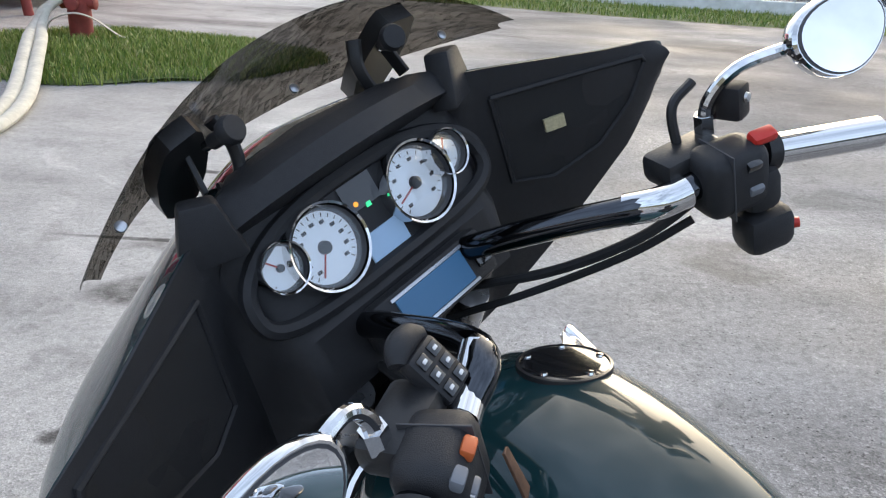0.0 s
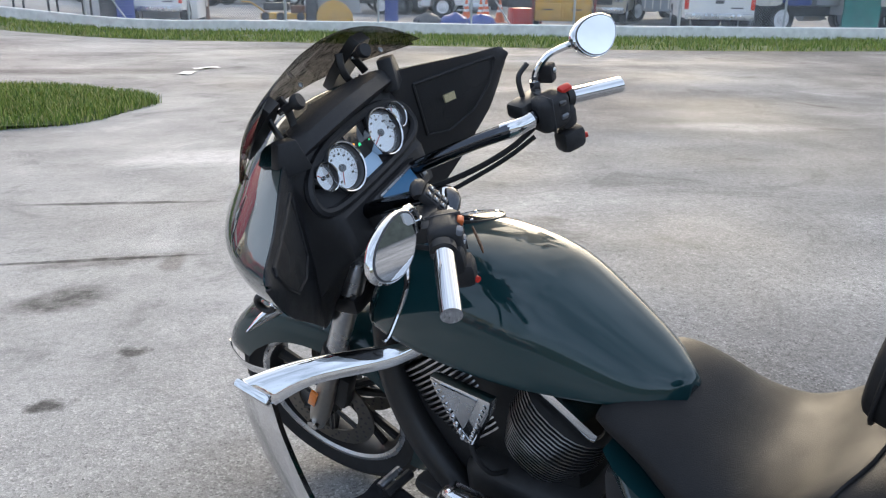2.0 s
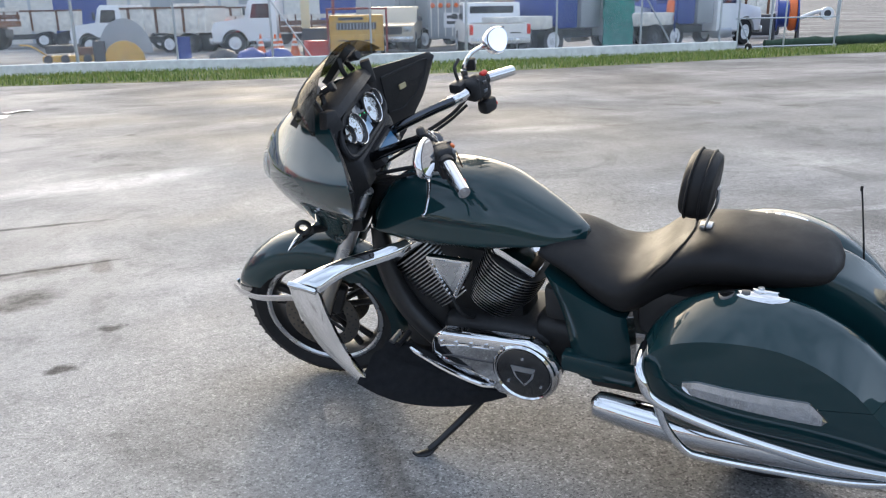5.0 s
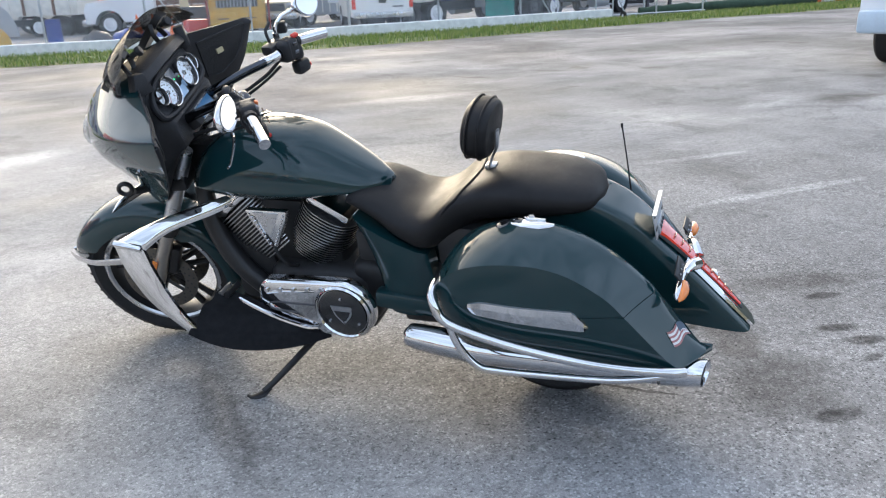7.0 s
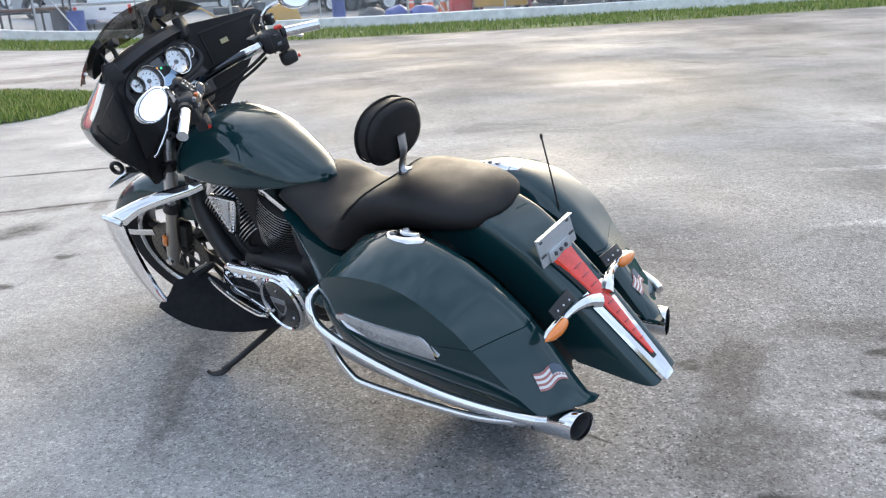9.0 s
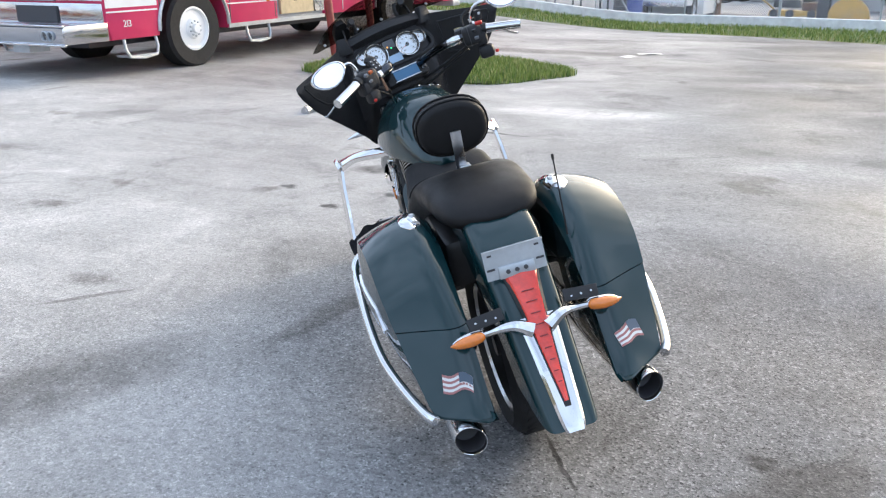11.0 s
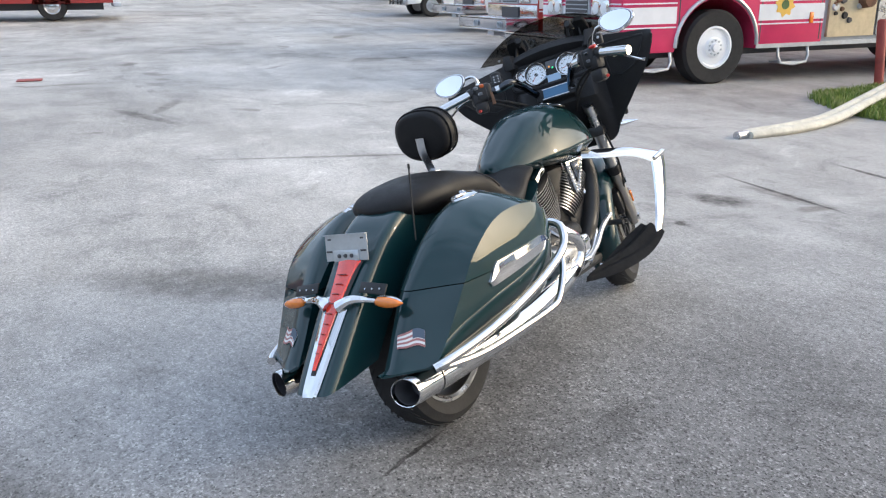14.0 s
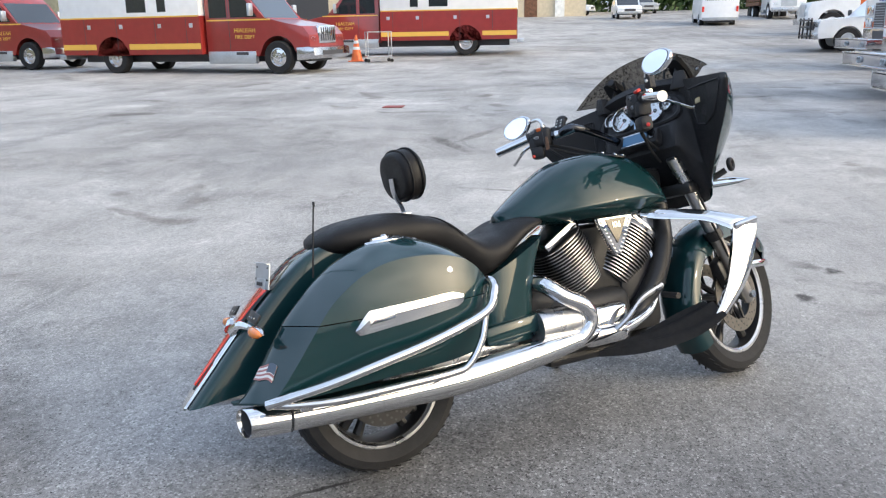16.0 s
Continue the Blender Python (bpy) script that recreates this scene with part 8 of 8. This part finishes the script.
    part("lower_rail", tube([(s * 0.428, 0.232, 0.545), (s * 0.430, 0.205, 0.46), (s * 0.427, 0.155, 0.392), (s * 0.420, 0.10, 0.375), (s * 0.405, -0.05, 0.368), (s * 0.380, -0.24, 0.362), (s * 0.350, -0.36, 0.368), (s * 0.330, -0.425, 0.378)], 0.0115, 12), CHROME, rail)
    part("rail_clamp", box((s * 0.345, -0.335, 0.356), (0.022, 0.034, 0.022), bevel=0.005), BRUSHED, rail)
    return bag


for s in (-1, 1):
    saddlebag(s)
part("antenna", tube([(0.178, -0.215, 0.70), (0.180, -0.20, 0.82), (0.182, -0.185, 0.925)], [0.0032, 0.0025, 0.0025], 6), RUBBER, bike, "thin black whip antenna")
part("antenna_tip", lathe([(0, 0.006), (0.004, 0.004), (0.004, -0.01), (0, -0.012)], 8, Matrix.Translation((0.182, -0.185, 0.925))), RUBBER, bike)

# exhausts
for s in (-1, 1):
    body = [(s * 0.25, 0.20, 0.308), (s * 0.252, -0.20, 0.312), (s * 0.252, -0.36, 0.318)]
    nose = [(0.20, 0.80, 0.34), (0.215, 0.72, 0.342), (0.235, 0.50, 0.325)] if s > 0 else [(-0.236, 0.475, 0.324), (-0.237, 0.466, 0.324), (-0.239, 0.43, 0.321)]
    ex = part("muffler", tube(nose + body, ([0.030, 0.034, 0.046] if s > 0 else [0.006, 0.028, 0.044]) + [0.050, 0.047, 0.044], 22), CHROME, bike, "chrome muffler")
    tip_ax = Vector((0, -1, 0.07)).normalized()
    # slash-cut tip: its mouth faces outwards
    tip_at = Vector((s * 0.252, -0.365, 0.317))
    ax = Vector(tip_ax).normalized()
    for name, rim, mat in (("muffler_tip", [(0.042, 0), (0.0455, 0.004), (0.0455, 0.06), (0.0450, 0.10), (0.0435, 0.140), (0.0425, 0.143), (0.0405, 0.142), (0.0395, 0.136), (0.0395, 0.03), (0, 0.03)], CHROME), ("muffler_core", [(0, 0.045), (0.030, 0.045), (0.0385, 0.050), (0.0385, 0.130), (0.0393, 0.130), (0.0393, 0.045)], DARKMARK)):
        bm = lathe(rim, 28, aim(tuple(tip_at), tip_ax))
        for v in bm.verts:
            d = v.co - tip_at
            v.co -= ax * (0.28 * max(0.0, d.x * s + 0.045 - 0.3 * d.z) * max(0.0, min(1.0, (d.dot(ax) - 0.05) / 0.05)))
        part(name, bm, mat, ex)
    part("muffler_seam", lathe([(0.0445, 0), (0.0465, 0.002), (0.0445, 0.004)], 24, aim((s * 0.252, -0.36, 0.317), tip_ax)), DARKMARK, ex)
part("header_pipe", tube([(0.12, 0.60, 0.555), (0.19, 0.61, 0.545), (0.225, 0.66, 0.50), (0.232, 0.735, 0.455), (0.228, 0.76, 0.40), (0.222, 0.71, 0.345), (0.225, 0.60, 0.33)], 0.030, 16), CHROME, bike, "chrome header pipe")
part("header_pipe", tube([(0.07, 1.18, 0.60), (0.10, 1.19, 0.54), (0.115, 1.17, 0.45), (0.15, 1.09, 0.37), (0.195, 0.90, 0.335), (0.215, 0.70, 0.34)], [0.017, 0.017, 0.017, 0.019, 0.026, 0.030], 16), CHROME, bike, "chrome header pipe")
drum = part("gearbox_drum", lathe([(0, 0.195), (0.040, 0.195), (0.050, 0.188), (0.058, 0.165), (0.060, 0.012), (0.058, 0.0), (0, 0)], 28, aim((0.185, 0.555, 0.405), (0, 1, 0))), BRUSHED, bike, "bright round transmission drum")
for q in (0.03, 0.16):
    part("drum_band", lathe([(0.0565, -0.004), (0.0585, 0), (0.0565, 0.004)], 28, aim((0.185, 0.555 + q, 0.405), (0, 1, 0))), CHROME, drum)
part("swing_arm", box((0.13, 0.25, 0.345), (0.03, 0.52, 0.07), bevel=0.012), BRUSHED, bike)
part("swing_arm", box((-0.13, 0.25, 0.345), (0.03, 0.52, 0.07), bevel=0.012), BLACKMETAL, bike)

# engine
engine = part("engine", box((0, 0.83, 0.37), (0.28, 0.42, 0.22), bevel=0.05, seg=3), ENGINE, bike, "black air-cooled V-twin engine")
part("gearbox", box((0, 0.60, 0.42), (0.26, 0.22, 0.20), bevel=0.05, seg=3), ENGINE, engine)
part("crank_core", box((0, 0.95, 0.58), (0.15, 0.40, 0.28), bevel=0.03), ENGINE, engine)
for sgn, nm in ((-1, "rear"), (1, "front")):
    tilt = radians(38 if sgn > 0 else -30)
    cm = aim((0, 0.935 if sgn > 0 else 0.945, 0.41 if sgn > 0 else 0.39), Vector((0, math.sin(tilt), math.cos(tilt))))
    cyl = part("cylinder", lathe([(0.0, 0.10), (0.066, 0.10), (0.066, 0.335), (0, 0.335)], 24, cm), ENGINE, engine)
    for k in range(17):
        h = 0.128 + 0.0128 * k
        r = 0.094 + 0.020 * min(1, k / 8)
        fin = loft([[cm @ Vector((r * 1.06 * math.copysign(abs(math.cos(q)) ** 0.8, math.cos(q)), r * math.copysign(abs(math.sin(q)) ** 0.8, math.sin(q)), hh)) for q in [2 * math.pi * i / 28 for i in range(28)]] for hh in (h - 0.0022, h + 0.0022)])
        for f in fin.faces:
            f.material_index = 1 if len(f.verts) > 4 else 0
        part("fin", fin, (FINEDGE, ENGINE), cyl)
    part("cylinder_core", lathe([(0, 0.12), (0.086, 0.12), (0.104, 0.33), (0, 0.33)], 28, cm), ENGINE, cyl)
    part("rocker_cover", box((0, 0, 0), (0.20, 0.17, 0.040), bevel=0.016, m=cm @ Matrix.Translation((0, 0, 0.358))), CHROME, cyl, "chrome rocker cover")
for s in (-1, 1):
    V = Matrix(((0, 0, s, s * 0.165), (s, 0, 0, 0.955), (0, 1, 0, 0.695 if s > 0 else 0.675), (0, 0, 0, 1)))
    vee = part("air_cover", prism([(-0.082, 0.055), (0.082, 0.055), (0.072, 0.02), (0.015, -0.088), (-0.015, -0.088), (-0.072, 0.02)], 0.026, V, bevel=0.006), CHROME, engine, "studded chrome V-shaped intake cover")
    part("cover_inset", prism([(-0.05, 0.048), (0.05, 0.048), (0.0, -0.045)], 0.006, V @ Matrix.Translation((0, 0, 0.014))), GLOSSBLACK if s > 0 else BRUSHED, vee)
    for k in range(9):
        for q in (-1, 1):
            t = k / 8
            part("stud", lathe([(0, 0.005), (0.004, 0.003), (0.005, 0)], 8, V @ Matrix.Translation((q * (0.066 - 0.056 * t), 0.038 - 0.115 * t, 0.013))), CHROME, vee)
    if s > 0:
        lettering("106", 0.030, CHROME, vee, V @ Matrix.Translation((0, 0.026, 0.018)), "numeral", 0.0015)
PRX = Matrix(((0, 0, -1, -0.20), (1, 0, 0, 0), (0, 1, 0, 0), (0, 0, 0, 1)))
prim_out = []
for k in range(40):
    a = 2 * math.pi * k / 40
    c, sn = math.cos(a), math.sin(a)
    prim_out.append((0.70 + 0.118 * c, 0.388 + 0.120 * sn) if c < 0.0 else (0.965 + 0.066 * c, 0.397 + 0.092 * sn))
rings = []
for h, sc in ((0.0, 1.0), (0.025, 1.0), (0.036, 0.965), (0.042, 0.90), (0.043, 0.6)):
    rings.append([PRX @ Vector((0.82 + (x - 0.82) * sc, 0.378 + (y - 0.378) * sc, h)) for x, y in prim_out])
prim = part("primary_cover", loft(rings), CHROME, engine, "polished chrome primary cover")
derby = part("derby_cover", lathe([(0, 0.052), (0.080, 0.051), (0.090, 0.047), (0.094, 0.03)], 36, PRX @ Matrix.Translation((0.695, 0.388, 0))), GLOSSBLACK, prim, "round black derby cover")
part("derby_ring", lathe([(0.094, 0.044), (0.099, 0.05), (0.105, 0.044), (0.107, 0.03)], 36, PRX @ Matrix.Translation((0.695, 0.388, 0))), CHROME, prim)
part("emblem", prism([(-0.042, 0.028), (0.042, 0.028), (0.03, -0.01), (0.0, -0.045), (-0.03, -0.01)], 0.003, PRX @ Matrix.Translation((0.69, 0.39, 0.053)) @ Matrix.Diagonal((-1, 1, 1, 1))), BRUSHED, derby, "plain silver shield emblem")
part("emblem_field", prism([(-0.030, 0.010), (0.030, 0.010), (0.022, -0.01), (0.0, -0.034), (-0.022, -0.01)], 0.003, PRX @ Matrix.Translation((0.69, 0.39, 0.0545))), GLOSSBLACK, derby)
for k in range(3):
    a = radians(90 + 120 * k)
    part("derby_screw", lathe([(0, 0.056), (0.005, 0.055), (0.006, 0.05)], 10, PRX @ Matrix.Translation((0.69 + 0.064 * math.cos(a), 0.385 + 0.064 * math.sin(a), 0))), CHROME, derby)
for k in range(5):
    part("cover_bolt", rod(PRX @ Vector((0.76 + 0.055 * k, 0.475 - 0.006 * k, 0.01)), PRX @ Vector((0.76 + 0.055 * k, 0.475 - 0.006 * k, 0.05)), 0.008, n=8), CHROME, prim)
part("cover_groove", tube([PRX @ Vector(p) for p in ((0.80, 0.405, 0.043), (0.88, 0.403, 0.044), (0.95, 0.402, 0.043), (0.985, 0.39, 0.041), (0.97, 0.37, 0.043), (0.88, 0.366, 0.044))], 0.0035, 6), DARKMARK, prim)
part("cover_rim", tube([PRX @ Vector(p) for p in ((0.79, 0.462, 0.040), (0.85, 0.458, 0.041), (0.92, 0.452, 0.041), (0.985, 0.435, 0.039))], 0.006, 8), CHROME, prim)
part("shift_toe", rod((-0.205, 1.16, 0.425), (-0.27, 1.16, 0.425), 0.013, 0.012, 12), BRUSHED, bike, "grey shift lever toe piece")
part("shift_lever", tube([(-0.25, 0.80, 0.315), (-0.258, 0.85, 0.318), (-0.260, 0.97, 0.352), (-0.25, 1.10, 0.402), (-0.23, 1.16, 0.425)], [0.008, 0.009, 0.009, 0.009, 0.010], 8), CHROME, bike, "chrome shift lever")
part("cam_cover", box((0.165, 0.87, 0.36), (0.06, 0.20, 0.15), bevel=0.03, seg=3), CHROME, engine)
part("brake_pedal", tube([(0.21, 0.86, 0.33), (0.235, 0.92, 0.38), (0.24, 0.99, 0.44), (0.24, 1.09, 0.475)], [0.010, 0.011, 0.011, 0.012], 8), BRUSHED, bike)
for s in (-1, 1):
    part("foot_peg", rod((s * 0.20, 1.13, 0.43), (s * 0.28, 1.13, 0.43), 0.012, n=10), BLACKMETAL, bike)
    part("frame_cover", tube([(s * 0.07, 1.27, 0.76), (s * 0.10, 1.24, 0.62), (s * 0.115, 1.17, 0.48), (s * 0.12, 1.05, 0.36), (s * 0.11, 0.93, 0.28)], [0.030, 0.038, 0.040, 0.036, 0.03], 12), BLACKMETAL, bike)
part("radiator_block", box((0, 1.12, 0.45), (0.19, 0.20, 0.34), bevel=0.04), ENGINE, bike)
part("skid_frame", box((0, 0.95, 0.25), (0.22, 0.60, 0.05), bevel=0.02), BLACKMETAL, bike)
part("oil_cooler", box((0, 1.24, 0.55), (0.16, 0.04, 0.22), bevel=0.01), ENGINE, bike)
part("frame_neck", box((0, 1.25, 0.83), (0.10, 0.14, 0.16), bevel=0.03), BLACKMETAL, bike)
part("ignition_wire", tube([(-0.12, 0.98, 0.62), (-0.16, 0.96, 0.56), (-0.15, 0.93, 0.50), (-0.10, 0.92, 0.47)], 0.006, 8), RUBBER, engine)
part("throttle_body", box((-0.11, 0.60, 0.60), (0.08, 0.10, 0.12), bevel=0.02), ENGINE, engine)

# highway guards and soft foot shields
for s in (-1, 1):
    rear = spline([(s * 0.14, 1.108, 0.745), (s * 0.196, 1.146, 0.735), (s * 0.302, 1.268, 0.712), (s * 0.372, 1.345, 0.664)], 5)
    fore = spline([(s * 0.14, 1.140, 0.748), (s * 0.188, 1.200, 0.745), (s * 0.284, 1.338, 0.718), (s * 0.378, 1.452, 0.676)], 5)
    rings = []
    for p, q in zip(rear, fore):
        row = [p.lerp(q, u) + Vector((0, 0, 0.012 * math.sin(math.pi * u))) for u in (0, 0.08, 0.3, 0.5, 0.7, 0.92, 1)]
        rings.append(row + [v - Vector((0, 0, 0.016 if 1 < i < 6 else 0.020)) for i, v in reversed(list(enumerate(row)))])
    guard = part("highway_guard", loft(rings), CHROME, bike, "broad chrome highway guard wing", sharp=50)
    leg_in = spline([(s * 0.372, 1.340, 0.655), (s * 0.383, 1.315, 0.58), (s * 0.392, 1.265, 0.46), (s * 0.400, 1.20, 0.375), (s * 0.396, 1.16, 0.335)], 5)
    leg_out = spline([(s * 0.380, 1.452, 0.670), (s * 0.392, 1.425, 0.58), (s * 0.402, 1.355, 0.46), (s * 0.404, 1.25, 0.365), (s * 0.396, 1.195, 0.318)], 5)
    rings = []
    for p, q in zip(leg_in, leg_out):
        row = [p.lerp(q, u) + Vector((s * 0.010 * math.sin(math.pi * u), 0, 0)) for u in (0, 0.1, 0.35, 0.65, 0.9, 1)]
        rings.append(row + [v - Vector((s * 0.012, 0, 0)) for v in reversed(row)])
    part("guard_leg", loft(rings), CHROME, guard, sharp=50)
    part("guard_knuckle", box((s * 0.376, 1.396, 0.666), (0.022, 0.108, 0.030), bevel=0.008, m=pose(0, 0, 0, 12, s * 30, 0)), CHROME, guard)
    part("guard_foot", tube([(s * 0.39, 1.19, 0.335), (s * 0.33, 1.10, 0.29), (s * 0.20, 1.00, 0.27)], 0.014, 10), CHROME, guard)
    pts = []
    n = 12
    for k in range(n + 1):
        t = k / n
        inner = Vector((s * (0.24 - 0.02 * t), 1.17 - 0.40 * t, 0.43 - 0.14 * t)) if s < 0 else Vector((0.32 - 0.08 * t, 1.19 - 0.38 * t, 0.392 - 0.112 * t))
        outer = Vector((s * (0.425 - 0.19 * t ** 1.8), 1.215 - 0.45 * t, 0.350 - 0.08 * t - 0.030 * math.sin(math.pi * t)))
        row = []
        for j in range(21):
            u = j / 20
            q = inner.lerp(outer, u)
            row.append(q + Vector((0, 0, 0.022 * math.sin(math.pi * u) * (1 - 0.5 * t) + 0.007 * math.sin(15 * u + 4 * t) + 0.003 * math.sin(9 * t + 3 * u))))
        pts.append(row)
    bm = loft(pts, closed=False)
    bmesh.ops.solidify(bm, geom=bm.faces[:], thickness=0.010)
    part("foot_shield", bm, CLOTH, bike, "black fabric-covered foot shield")
stand = part("side_stand", tube([(-0.10, 0.84, 0.24), (-0.20, 0.88, 0.20), (-0.33, 0.965, 0.125), (-0.385, 1.0, 0.100)], [0.016, 0.014, 0.012, 0.012], 10), BLACKMETAL, bike, "black side stand folded out")
part("stand_foot", tube([(-0.36, 0.985, 0.098), (-0.395, 1.005, 0.094), (-0.418, 1.028, 0.098), (-0.424, 1.042, 0.110)], [0.010, 0.018, 0.012, 0.007], 10, flat=0.5, up=(0.2, 0, 1)), BLACKMETAL, stand)
